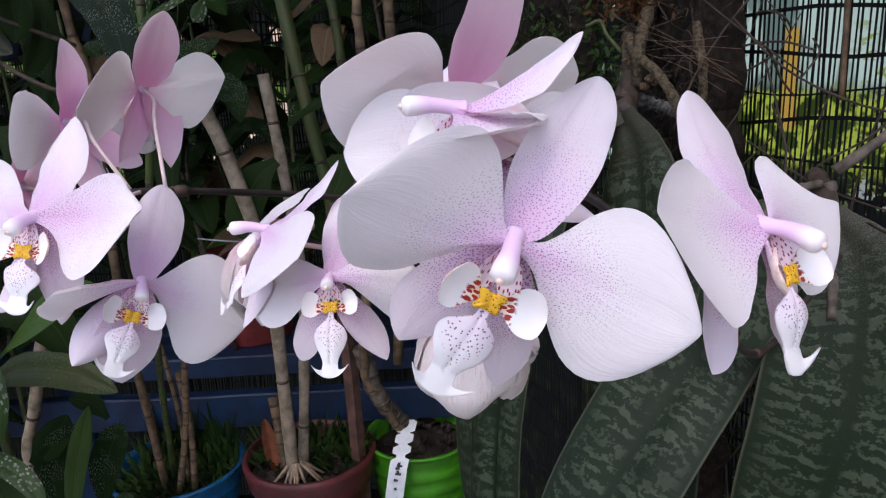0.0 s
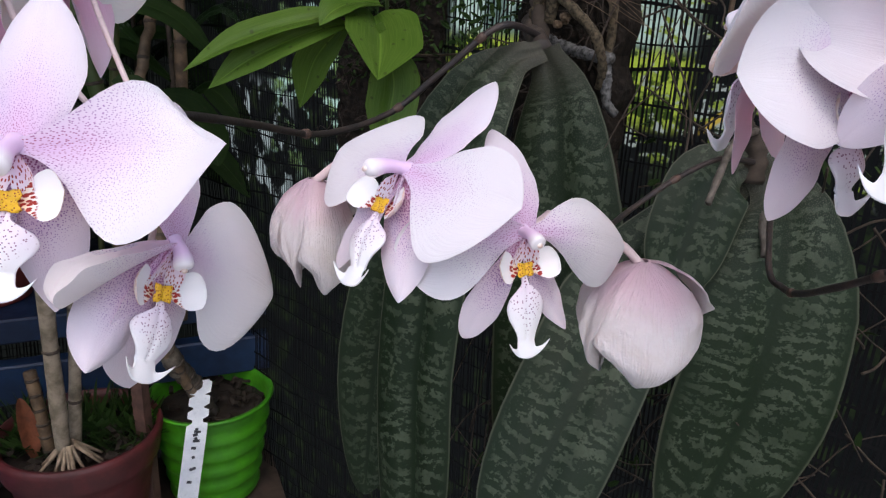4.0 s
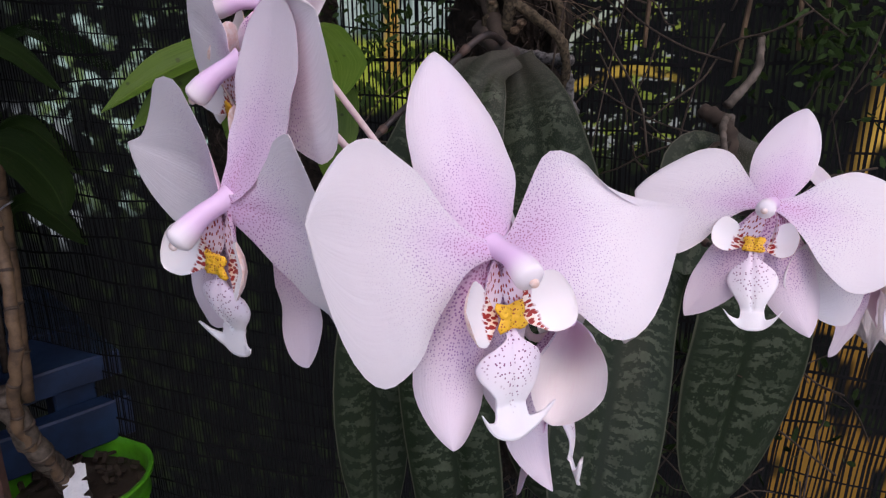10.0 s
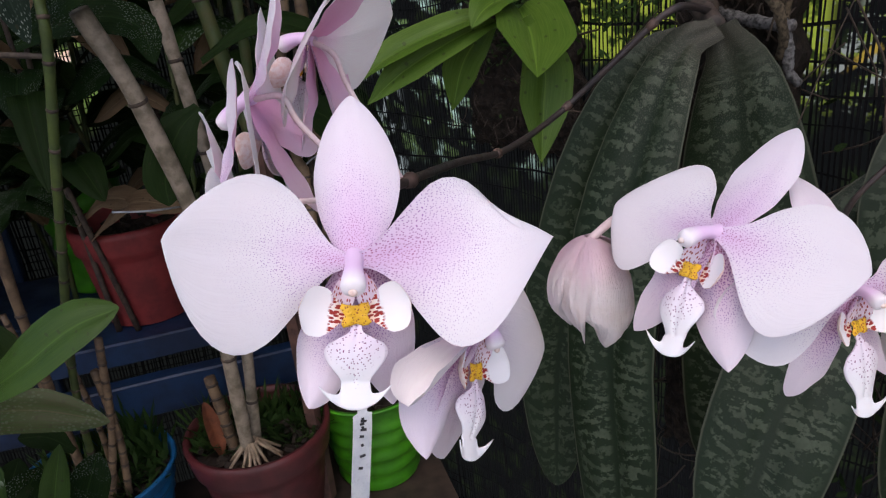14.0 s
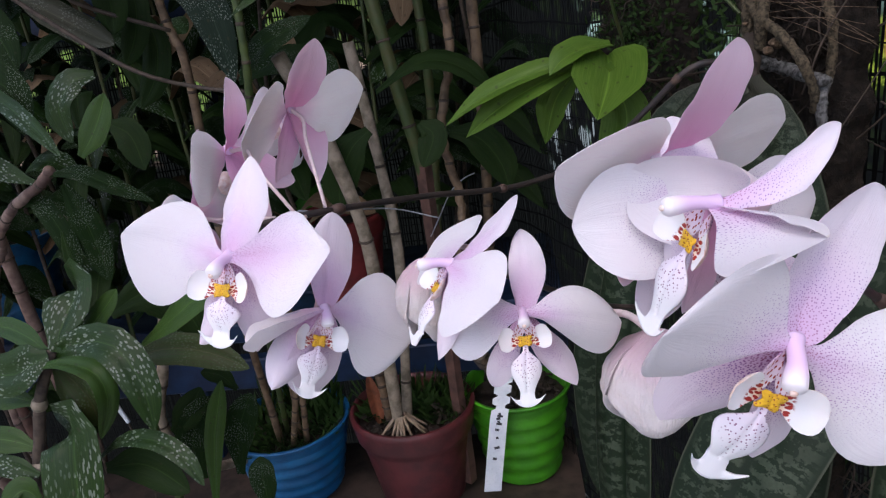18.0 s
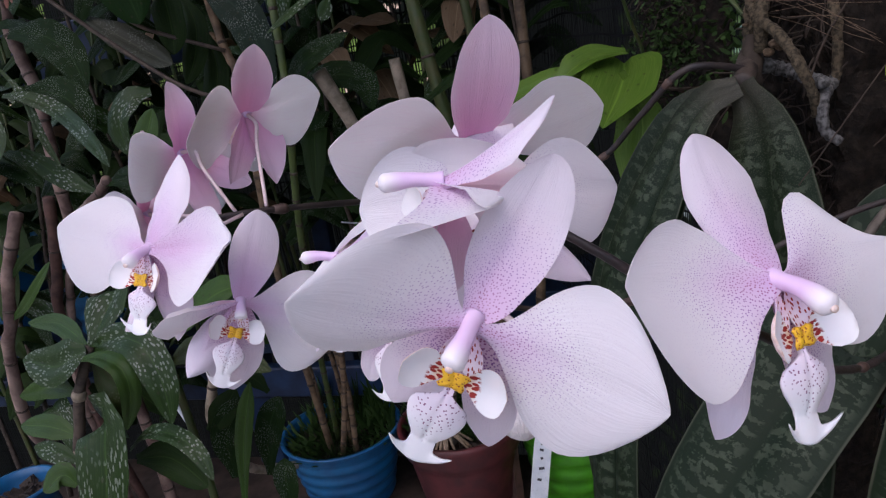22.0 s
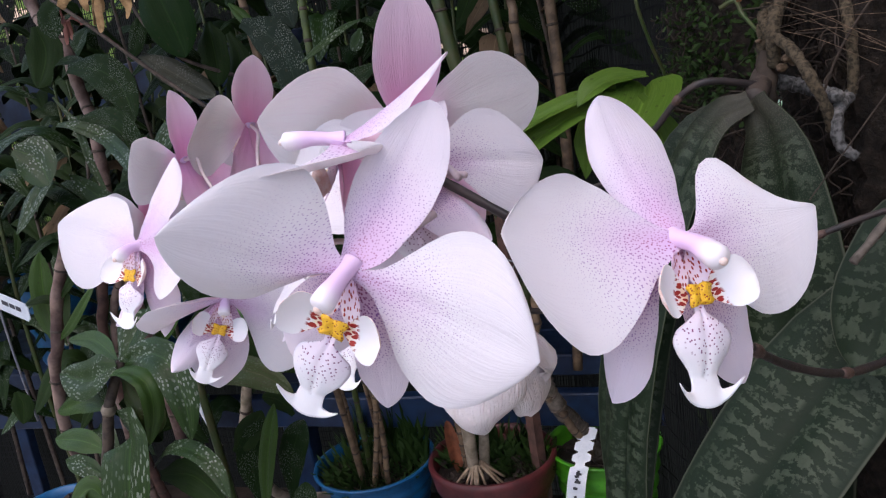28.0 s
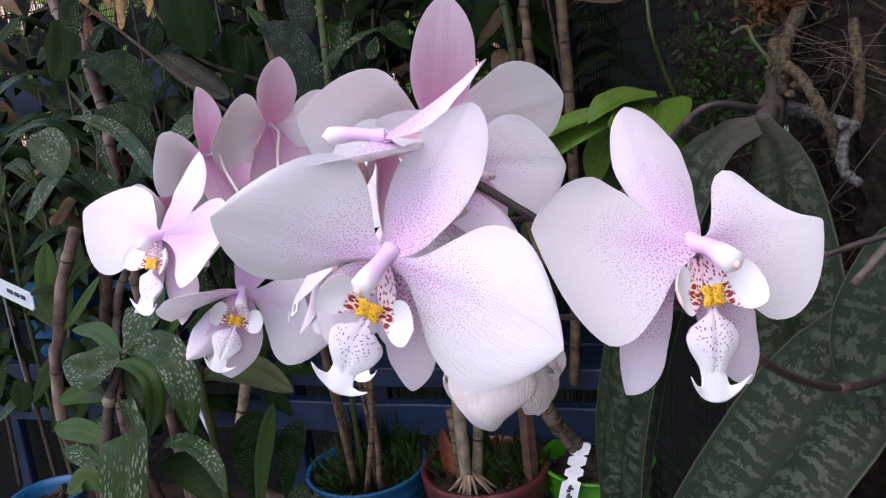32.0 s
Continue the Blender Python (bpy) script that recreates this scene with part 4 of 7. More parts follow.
# front spike, nearest the viewer
flower((0.0109, 0.1206, 1.4207), (0.02, -0.99, -0.14), (0.48, -0.12, 0.87), 0.0323, L_OPEN + ", in front", (0.020, 0.145, 1.425),
       d=((0.086, 0.951, -0.398), (0.028, 0.32, -0.347), (-0.214, -0.072, 0.077), (0.277, 0.076, 0.045), (0.949, 1.135, 0.57, 0.63, 0.935, 0.572)),
       l=((-0.952, -0.03, 0.391), (-0.393, -0.15, 0.05), (0.215, 0.561, -0.194), (0.042, -0.402, -0.193), (1.551, 1.132, 0.598, 2.016, 1.952, 0.551)),
       r=((1.148, 0.005, 0.165), (0.486, -0.051, -0.034), (-0.238, 0.431, -0.245), (-0.149, -0.518, 0.05), (1.846, 1.303, 0.585, 1.752, 1.402, 0.59)),
       sl=((-0.253, -0.972, -0.297), (-0.117, -0.468, -0.249), (-0.26, 0.038, -0.033), (0.237, -0.052, -0.015), (1.034, 1.174, 0.739, 0.838, 1.088, 0.863)),
       sr=((0.423, -0.971, -0.221), (0.232, -0.513, -0.144), (-0.101, -0.097, 0.004), (0.204, 0.054, -0.022), (0.93, 1.167, 0.797, 0.913, 1.156, 0.796)),
       col=(-0.041, -0.150, 0.280),
       lip=(-0.021, -1.000, 0.070),
       throat=(0.02, -0.03, -0.02),
       seed=11)
flower((0.0673, 0.1478, 1.4146), (0.61, -0.73, 0.30), (-0.11, 0.29, 0.95), 0.0348, L_OPEN + " at the spike end", (0.052, 0.158, 1.410),
       d=((-0.139, 0.94, -0.267), (-0.061, 0.401, -0.276), (-0.171, -0.039, -0.068), (0.297, 0.012, 0.005), (0.964, 1.089, 0.595, 0.879, 1.196, 0.569)),
       l=((-1.051, 0.156, -0.008), (-0.546, 0.037, -0.162), (0.21, 0.352, -0.034), (0.026, -0.609, 0.197), (1.292, 1.426, 0.58, 1.147, 1.811, 0.55)),
       r=((1.017, 0.076, 0.005), (0.542, 0.019, -0.165), (-0.036, 0.459, -0.143), (-0.032, -0.548, -0.026), (2.818, 1.591, 3.425, 1.028, 1.369, 0.504)),
       sl=((-0.456, -0.819, -0.257), (-0.251, -0.367, -0.331), (-0.106, 0.102, -0.012), (0.149, -0.108, 0.054), (0.806, 1.058, 0.856, 1.736, 1.395, 0.759)),
       col=(-0.022, -0.174, 0.337),
       lip=(-0.073, -0.894, 0.045),
       throat=(-0.03, 0, 0),
       seed=23)
flower((0.0023, 0.1435, 1.4425), (-0.90, -0.35, 0.25), (0.2, -0.2, 0.95), 0.0290, L_OPEN + ", in profile", (0.020, 0.152, 1.432),
       d=((0.095, 0.721, -0.689), (0.172, 0.363, -0.43), (-0.179, 0, -0.064), (0.194, -0.128, 0.051), (1.951, 1.309, 0.524, 0.894, 1.108, 0.682)),
       l=((-0.93, -0.361, -0.021), (-0.234, -0.08, -1.676), (-0.15, 0.299, 0.377), (0.243, -0.331, 0.54), (1.093, 1.616, 0.48, 0.976, 1.566, 0.556)),
       r=((0.841, 0.227, -0.19), (0.364, 0.047, -0.547), (0.083, 0.083, 0.207), (0.294, -0.184, 0.827), (0.877, 1.493, 0.546, 1.164, 1.655, 0.524)),
       sr=((-0.077, -1.019, -0.23), (-0.04, -0.511, -0.214), (0.002, -0.026, 0.111), (-0.027, 0.002, -0.211), (0.85, 1.1, 0.85, 0.925, 1.164, 0.789)),
       col=(0.006, -0.048, 0.413),
       lip=(0.093, -1.062, 0.176),
       seed=35)
flower((0.0022, 0.1856, 1.4439), (-0.42, 0.88, 0.20), (0.1, -0.2, 0.97), 0.0365, L_BACK, (0.022, 0.160, 1.430),
       d=((-0.053, 0.925, -0.472), (-0.026, 0.382, -0.377), (0.225, -0.033, -0.028), (-0.228, -0.017, -0.037), (0.826, 1.062, 0.56, 0.712, 1.104, 0.581)),
       l=((-0.959, 0.141, -0.135), (-0.437, 0.055, -0.177), (0.179, 0.332, -0.119), (-0.075, -0.358, 0.165), (1.495, 1.476, 0.563, 1.389, 1.496, 0.549)),
       r=((1.002, 0.185, -0.188), (0.401, 0.048, -0.137), (-0.277, 0.376, -0.299), (0.019, -0.475, 0.144), (1.736, 1.386, 0.56, 1.047, 1.298, 0.57)),
       seed=47)
flower((0.0071, 0.1717, 1.4325), (0.12, -0.95, 0.25), (0.0, 0.2, 1.0), 0.0330, L_OPEN + ", half hidden", (0.022, 0.165, 1.430),
       d=(0, 0.75, -0.4),
       l=((-0.963, -0.019, -0.006), (-0.373, -0.002, 0.162), (0.069, 0.417, 0.029), (0.051, -0.445, 0.123), (1.22, 1.41, 0.561, 0.883, 1.221, 0.551)),
       r=((0.956, -0.035, -0.112), (0.548, 0.021, 0.065), (-0.146, 0.353, 0.186), (-0.112, -0.416, -0.072), (1.436, 1.497, 0.567, 2.321, 1.667, 0.554)),
       sr=((0.641, -0.625, 0.738), (0.32, -0.323, 0.357), (0.107, -0.007, -0.068), (-0.182, -0.163, -0.008), (0.882, 1.129, 0.823, 0.804, 1.049, 0.929)),
       seed=53)
# middle pair with the fading blooms
flower((-0.0385, 0.2120, 1.3897), (0.07, -0.94, 0.33), (-0.03, 0.32, 0.95), 0.0285, L_OPEN + ", small", (-0.020, 0.232, 1.388),
       d=((0.135, 0.995, -0.604), (0.078, 0.476, -0.29), (-0.167, -0.01, -0.036), (0.274, -0.052, 0.021), (0.801, 1.07, 0.603, 0.803, 1.051, 0.633)),
       l=((-0.989, -0.009, -0.61), (-0.411, -0.039, -0.365), (0.016, 0.318, 0.044), (0.018, -0.476, 0.205), (0.88, 1.291, 0.555, 1.578, 1.517, 0.571)),
       r=((1.113, -0.236, -0.062), (0.509, -0.028, 0.134), (-0.114, 0.379, -0.044), (-0.052, -0.432, -0.224), (1.271, 1.392, 0.564, 1.792, 1.537, 0.553)),
       sl=((-0.455, -0.882, -0.538), (-0.263, -0.509, -0.264), (-0.168, 0.056, -0.03), (0.107, -0.152, -0.012), (1.032, 1.231, 0.805, 0.995, 1.213, 0.754)),
       sr=((0.545, -0.955, -0.342), (0.268, -0.483, -0.248), (-0.153, -0.078, 0.025), (0.18, 0.071, -0.118), (0.817, 1.068, 0.877, 1.013, 1.228, 0.757)),
       col=(-0.025, -0.114, 0.220),
       lip=(-0.078, -1.073, -0.080),
       throat=(-0.02, 0, -0.16),
       seed=61)
flower((-0.0632, 0.2335, 1.4020), (-0.78, -0.24, 0.58), (0.55, 0.18, 0.82), 0.0330, L_OPEN + ", in profile", (-0.040, 0.240, 1.392),
       d=((0.117, 0.994, -0.286), (0.048, 0.376, -0.3), (-0.287, -0.045, -0.005), (0.204, -0.023, -0.018), (0.893, 1.039, 0.596, 0.929, 1.039, 0.647)),
       l=((-1.081, 0.041, -0.118), (-0.525, -0.037, -0.097), (0.265, 0.565, -0.188), (0.185, -0.508, 0.084), (1.451, 1.309, 0.597, 2.07, 1.848, 0.565)),
       r=((1.033, 0.046, -0.249), (0.488, -0.002, -0.175), (-0.148, 0.41, -0.028), (-0.105, -0.611, 0.163), (1.33, 1.48, 0.566, 1.518, 1.532, 0.576)),
       sl=((-0.509, -0.916, -0.288), (-0.257, -0.48, -0.123), (-0.165, 0.062, 0.015), (0.193, -0.127, 0.072), (0.922, 1.164, 0.835, 0.844, 1.093, 0.864)),
       sr=((0.398, -0.92, -0.255), (0.191, -0.449, -0.195), (-0.24, -0.091, -0.02), (0.168, 0.087, -0.112), (0.836, 1.087, 0.859, 0.864, 1.113, 0.84)),
       col=(-0.034, -0.176, 0.305),
       lip=(0.010, -0.978, -0.072),
       throat=(-0.08, -0.01, -0.14),
       seed=73)
# back spike
flower((-0.1172, 0.2550, 1.3795), (0.62, -0.77, 0.17), (0.23, 0.38, 0.89), 0.0372, L_OPEN + ", nodding", (-0.122, 0.292, 1.402),
       d=((0.06, 1.08, -0.345), (0.025, 0.48, -0.289), (-0.221, -0.008, -0.009), (0.344, -0.017, -0.046), (0.809, 1.076, 0.614, 0.778, 1.101, 0.542)),
       l=((-0.661, -0.528, -0.163), (-0.426, -0.249, -0.065), (-0.205, 0.082, -0.143), (-0.336, 0.003, 0.239), (0.8, 1.4, 0.55, 0.8, 1.4, 0.55)),
       r=((1.27, -0.245, -0.212), (0.534, -0.074, -0.307), (-0.052, 0.635, -0.149), (-0.254, -0.562, -0.042), (1.632, 1.268, 0.584, 2.118, 1.466, 0.563)),
       sl=((-0.382, -0.929, -0.215), (-0.178, -0.449, -0.324), (-0.148, 0.072, -0.243), (0.236, -0.098, -0.052), (0.954, 1.183, 0.764, 0.86, 1.109, 0.834)),
       sr=((0.187, -1.06, -0.482), (0.093, -0.548, -0.253), (-0.35, -0.094, 0.007), (0.311, 0.054, -0.016), (0.915, 1.156, 0.798, 0.893, 1.138, 0.827)),
       col=(0.023, -0.185, 0.087),
       lip=(-0.044, -0.966, -0.083),
       throat=(0.02, -0.04, -0.2),
       seed=83)
flower((-0.1502, 0.2492, 1.4072), (-0.13, -0.92, 0.36), (0.14, 0.34, 0.93), 0.0414, L_OPEN + ", broad and flat", (-0.130, 0.295, 1.408),
       d=((0.025, 1.006, -0.317), (-0.002, 0.395, -0.182), (-0.226, -0.035, -0.094), (0.286, -0.1, 0.012), (0.842, 0.979, 0.658, 1.037, 1.035, 0.678)),
       l=((-0.994, 0.168, 0.201), (-0.418, 0.067, -0.151), (0.196, 0.407, -0.135), (0.067, -0.605, -0.029), (1.777, 1.136, 0.66, 1.661, 1.604, 0.521)),
       r=((1.104, 0.078, 0.202), (0.909, 0.16, -0.364), (0.032, 0.392, -0.011), (-0.233, -0.611, 0.25), (2.152, 1.036, 4.318, 1.682, 1.055, 1.238)),
       sl=((-0.314, -0.84, -0.125), (-0.18, -0.454, -0.211), (-0.176, 0.039, -0.136), (0.137, -0.117, -0.04), (0.809, 1.093, 0.841, 0.932, 1.17, 0.745)),
       sr=((0.183, -0.904, -0.339), (0.082, -0.398, -0.243), (-0.167, -0.013, -0.006), (0.246, 0.083, -0.077), (0.818, 1.068, 0.884, 0.781, 1.052, 0.769)),
       col=(-0.019, -0.167, 0.227),
       lip=(-0.043, -0.834, -0.037),
       throat=(-0.01, 0.01, -0.08),
       seed=97)
flower((-0.1422, 0.3414, 1.4506), (-0.74, 0.57, 0.35), (0.17, -0.345, 0.92), 0.0400, L_BACK, (-0.124, 0.3075, 1.408),
       d=((-0.081, 1.033, -0.529), (-0.034, 0.442, -0.354), (0.294, 0.028, -0.033), (-0.229, -0.101, -0.056), (0.852, 1.115, 0.562, 0.669, 0.997, 0.61)),
       l=((-0.927, 0.043, -0.33), (-0.312, -0.013, -0.298), (0.075, 0.374, 0.057), (0.21, -0.559, 0.036), (1.69, 1.425, 0.562, 1.707, 1.354, 0.581)),
       r=((0.96, 0.103, -0.402), (0.442, 0.061, -0.201), (-0.279, 0.564, -0.119), (0.06, -0.454, 0.01), (1.596, 1.414, 0.57, 1.399, 1.5, 0.55)),
       sl=((-0.006, -0.873, -0.456), (-0.018, -0.403, -0.254), (0.133, 0.039, -0.069), (-0.328, 0.027, -0.004), (0.839, 1.09, 0.857, 0.798, 1.051, 0.883)),
       sr=((0.553, -0.754, -0.332), (0.267, -0.374, -0.191), (0.129, 0.12, -0.067), (-0.194, -0.148, 0.018), (0.86, 1.108, 0.842, 0.845, 1.096, 0.853)),
       seed=101)
flower((-0.1663, 0.3122, 1.4379), (-0.95, 0.28, -0.2), (-0.29, -0.35, 0.89), 0.0400, L_BACK, (-0.136, 0.300, 1.408),
       d=((-0.08, 0.781, -0.566), (-0.044, 0.314, -0.344), (0.22, -0.013, -0.026), (-0.221, -0.123, -0.032), (0.733, 1.024, 0.633, 0.887, 1.078, 0.694)),
       l=((-1.226, -0.307, -0.034), (-0.614, -0.182, -0.109), (-0.086, 0.404, -0.071), (0.104, -0.411, 0.083), (1.911, 1.586, 0.549, 1.397, 1.499, 0.55)),
       r=((0.613, 0.533, -0.269), (0.34, 0.249, -0.21), (-0.17, 0.054, 0.059), (0.54, -0.384, 0.083), (1.556, 1.484, 0.556, 0.733, 1.906, 0.505)),
       seed=113)
flower((-0.1810, 0.2946, 1.4132), (-0.98, -0.18, 0.04), (0.05, -0.06, 1.0), 0.0405, L_OPEN + ", facing aside", (-0.145, 0.298, 1.408),
       d=((0.062, 0.976, -0.266), (0.036, 0.41, -0.278), (-0.192, -0.02, 0.023), (0.283, 0.037, 0.064), (0.916, 1.258, 0.529, 0.633, 0.963, 0.552)),
       l=((-1.069, 0.087, -0.179), (-0.475, 0.055, -0.436), (-0.026, 0.47, 0.154), (-0.022, -0.448, -0.048), (1.607, 2.307, 2.159, 1.174, 1.376, 0.625)),
       r=((0.941, -0.066, 0.136), (0.473, -0.007, -0.21), (-0.203, 0.455, 0.065), (0.019, -0.413, -0.056), (1.576, 1.532, 0.557, 0.916, 1.128, 0.573)),
       sr=((0.371, -0.859, -0.227), (0.239, -0.409, -0.458), (-0.177, -0.096, 0.028), (0.167, 0.054, 0.054), (1.97, 1.435, 0.682, 0.846, 1.098, 0.844)),
       col=(-0.075, -0.197, 0.241),
       lip=(-0.012, -0.842, -0.077),
       throat=(0, 0, -0.06),
       seed=127)


BAG = curve([(0, 0.05), (0.06, 0.19), (0.22, 0.39), (0.45, 0.49), (0.70, 0.50), (0.88, 0.42), (1.0, 0.27)])


def bag_petal(a0, half, layer, length, size, seed, mats, flare=0.0, point=0.0, slim=1.0):
    """A limp petal wrapped round the hanging bloom."""
    rng = random.Random(seed)
    ph = [rng.uniform(0, 6.28) for _ in range(3)]
    nu, nv = 28, 24
    verts, flat, rel = [], [], []
    for inner in (0.0, 0.014):
        for i in range(nu + 1):
            t = i / nu
            for j in range(nv + 1):
                u = -1 + 2 * j / nv
                a = radians(a0 + half * u * (0.8 + 0.2 * math.sin(math.pi * t)) * (1 - point * t ** 2.5))
                r = BAG(t) * (layer + 0.03 * math.sin(3 * u + 4 * t + ph[0]) + 0.05 * abs(u) ** 3 * math.sin(5 * t + ph[1])) - inner + flare * t * t
                r += t * (0.070 * noise.noise(Vector((u * 1.6, t * 2.4, seed * 3.7))) + 0.030 * abs(noise.noise(Vector((u * 4.0 + t * 2, t * 3.0, seed * 1.9)))))
                z = -length * t * (1 - 0.26 * t * u * u) + 0.012 * math.sin(5 * u + ph[2]) * t + 0.07 * t * t * noise.noise(Vector((u * 2.2, 0.3, seed * 5.1)))
                verts.append(Vector((slim * r * math.cos(a), slim * r * math.sin(a), z)) * size)
                flat.append((t * size, u * 0.45 * size))
                rel.append((t, 0.5 + 0.5 * u))
    w, N = nv + 1, (nu + 1) * (nv + 1)
    faces, fm = [], []
    for i in range(nu):
        for j in range(nv):
            p = i * w + j
            faces += [(p, p + w, p + w + 1, p + 1), (p + N, p + N + 1, p + N + w + 1, p + N + w)]
            fm += [0, 1]
    ring = list(range(w)) + [i * w + nv for i in range(1, nu + 1)] + [nu * w + j for j in range(nv - 1, -1, -1)] + [i * w for i in range(nu - 1, 0, -1)]
    for k in range(len(ring)):
        p, q = ring[k], ring[(k + 1) % len(ring)]
        faces.append((p, q, q + N, p + N))
        fm.append(1)
    return mesh_from("petal", verts, faces, mats, fm, {"flat": flat, "rel": rel})


def faded_flower(c, size, label, ped, turn, seed, slim=1.0):
    """A closing bloom: limp petals wrapped down round the lip."""
    o = empty("faded_orchid_flower", pose(*c, 0, 0, turn), label, "flower", "fading blooms")
    folds = ((-122, 70, 1.08, 1.06, 0.0, 0.1), (-28, 54, 0.98, 1.0, 0.10, 0.2), (70, 75, 0.96, 0.95, 0.0, 0.0), (160, 40, 0.94, 0.86, 0.05, 0.4), (174, 15, 1.10, 0.95, 0.05, 0.75), (-24, 26, 1.12, 0.66, 0.16, 0.85))
    for k, (a, half, layer, ln, flare, point) in enumerate(folds):
        child("petal", bag_petal(a, half, layer, ln, size, seed + k, [MAT_WILT, MAT_WILT], flare, point, slim), o)
    pv = Vector(ped) - Vector(c)
    pv = Matrix.Rotation(radians(-turn), 3, "Z") @ pv
    v, f, uv = tube_data(smooth_path([(0, 0, -0.002), Vector((0, 0, 0.004)) + pv * 0.4, pv], 6), lambda q: 0.0013, 8)
    child("pedicel", mesh_from("pedicel", v, f, [MAT_PEDICEL], uvs=uv), o)
    return o


faded_flower((0.005, 0.2190, 1.3760), 0.0330, "closing faded moth orchid bloom with folded petals, hanging", (-0.018, 0.228, 1.380), 15, 5)
faded_flower((-0.0785, 0.2708, 1.3915), 0.032, "wilted pinkish moth orchid bloom hanging limp", (-0.052, 0.262, 1.396), 60, 9, 0.76)


# ---- spikes ----
def spike(name, points, radius, label, nodes, seed):
    o = empty(name, Matrix.Translation(Vector(points[0])), label, "flower spike")
    rel = [Vector(p) - Vector(points[0]) for p in points]
    path = smooth_path(rel, 8)
    rng = random.Random(seed)
    v, f, uv = tube_data(path, lambda q: radius * (1 - 0.35 * q) * (1 + 0.05 * math.sin(q * 60)), 10, 0.05, rng)
    child("stem", mesh_from("stem", v, f, [MAT_SPIKE], uvs=uv), o)
    for q in nodes:
        i = min(len(path) - 2, int(q * (len(path) - 1)))
        p, d = path[i], (path[i + 1] - path[i]).normalized()
        v, f, uv = tube_data([p - d * 0.003, p - d * 0.001, p + d * 0.001, p + d * 0.004], lambda t: radius * table([(0, 1.0), (0.35, 1.28), (0.7, 1.15), (1, 0.9)])(t), 10)
        child("node", mesh_from("node", v, f, [MAT_NODE], uvs=uv), o, "brown scaly node")
    return o


spike("flower_spike", [(0.125, 0.485, 1.425), (0.085, 0.47, 1.432), (0.056, 0.485, 1.405), (0.026, 0.500, 1.376), (-0.03, 0.45, 1.372), (-0.085, 0.37, 1.392), (-0.124, 0.308, 1.406), (-0.150, 0.290, 1.408)],
      0.0023, "dark arching orchid flower spike with brown nodes", (0.2, 0.42, 0.62, 0.84), 3)
spike("flower_spike", [(0.195, 0.345, 1.350), (0.145, 0.295, 1.332), (0.126, 0.27, 1.334), (0.111, 0.25, 1.341), (0.095, 0.225, 1.355), (0.083, 0.200, 1.371), (0.072, 0.176, 1.388), (0.050, 0.161, 1.406), (0.033, 0.158, 1.420), (0.014, 0.162, 1.432)],
      0.0016, "dark orchid flower spike behind the front blooms", (0.3, 0.55, 0.8), 4)
spike("flower_spike", [(0.190, 0.356, 1.368), (0.160, 0.352, 1.372), (0.125, 0.345, 1.364), (0.09, 0.335, 1.352), (0.045, 0.30, 1.352), (0.0, 0.262, 1.366), (-0.035, 0.238, 1.390), (-0.062, 0.250, 1.398)],
      0.0016, "thin dark orchid spike with the small blooms", (0.3, 0.6), 5)


# ---- mounted orchid plants ----
def strap_half(w, base=0.35, point=2.6, reach=0.40, tip=0.5):
    def half(t):
        q = min(1.0, t / reach)
        return w * (base + (1 - base) * q * q * (3 - 2 * q)) * max(0.0, 1 - max(0.0, (t - 0.62) / 0.38) ** point) ** tip + 1e-5
    return half


def leaf_mesh(name, pts, width, facing, mat, back=None, nu=24, nv=8, keel=0.25, bow=0.15, wave=0.03, seed=0, base=0.35, thick=0.0016, point=2.6, reach=0.40, tip=0.5):
    p = [Vector(q) for q in pts]
    path = smooth_path(p, 10)
    def spine(t):
        x = t * (len(path) - 1)
        i = min(int(x), len(path) - 2)
        return path[i].lerp(path[i + 1], x - i)
    fz = Vector(facing).normalized()
    across = lambda t: (spine(min(1, t + 0.03)) - spine(max(0, t - 0.03))).cross(fz)
    v, f, fm, uv = blade_data(spine, across, strap_half(width / 2, base, point, reach, tip), thick, nu, nv, lambda t: bow, wave, seed, keel)
    return mesh_from(name, v, f, [mat, back or mat], fm, uv)


def strap_plant(crown, leaves, label, roots, seed, stem=1.0):
    """A moth orchid mounted on the wall with hanging strap leaves."""
    o = empty("mounted_orchid", Matrix.Translation(Vector(crown)), label, "orchid plant", "mounted orchids")
    cv = Vector(crown)
    rng = random.Random(seed)
    for pts, w, facing, mt in leaves:
        child("leaf", leaf_mesh("leaf", [Vector(p) - cv for p in pts], w, facing, mt, MAT_DARK_LEAF, seed=rng.randint(0, 999), base=0.24, reach=0.46), o)
    v, f, uv = tube_data(smooth_path([(0, 0, -0.012), Vector((0.002, 0.005, 0.012)) * stem, Vector((0.006, 0.02, 0.03)) * stem, Vector((0.012, 0.05, 0.04)) * stem], 6), lambda q: 0.0062 - 0.0015 * q + 0.0008 * math.sin(q * 40), 12, 0.12, rng)
    child("stem", mesh_from("stem", v, f, [MAT_FIBRE], uvs=uv), o, "scaly brown stem")
    for pts, r, mt in roots:
        v, f, uv = tube_data(smooth_path([Vector(p) - cv for p in pts], 9), lambda q: r * (1 - 0.2 * q) * (1 + 0.06 * math.sin(q * 31 + r * 9000)), 10, 0.16, rng)
        child("aerial_root", mesh_from("aerial_root", v, f, [mt], uvs=uv), o, "pale grey aerial root" if mt is MAT_PALE_ROOT else "brown aerial root")
    return o


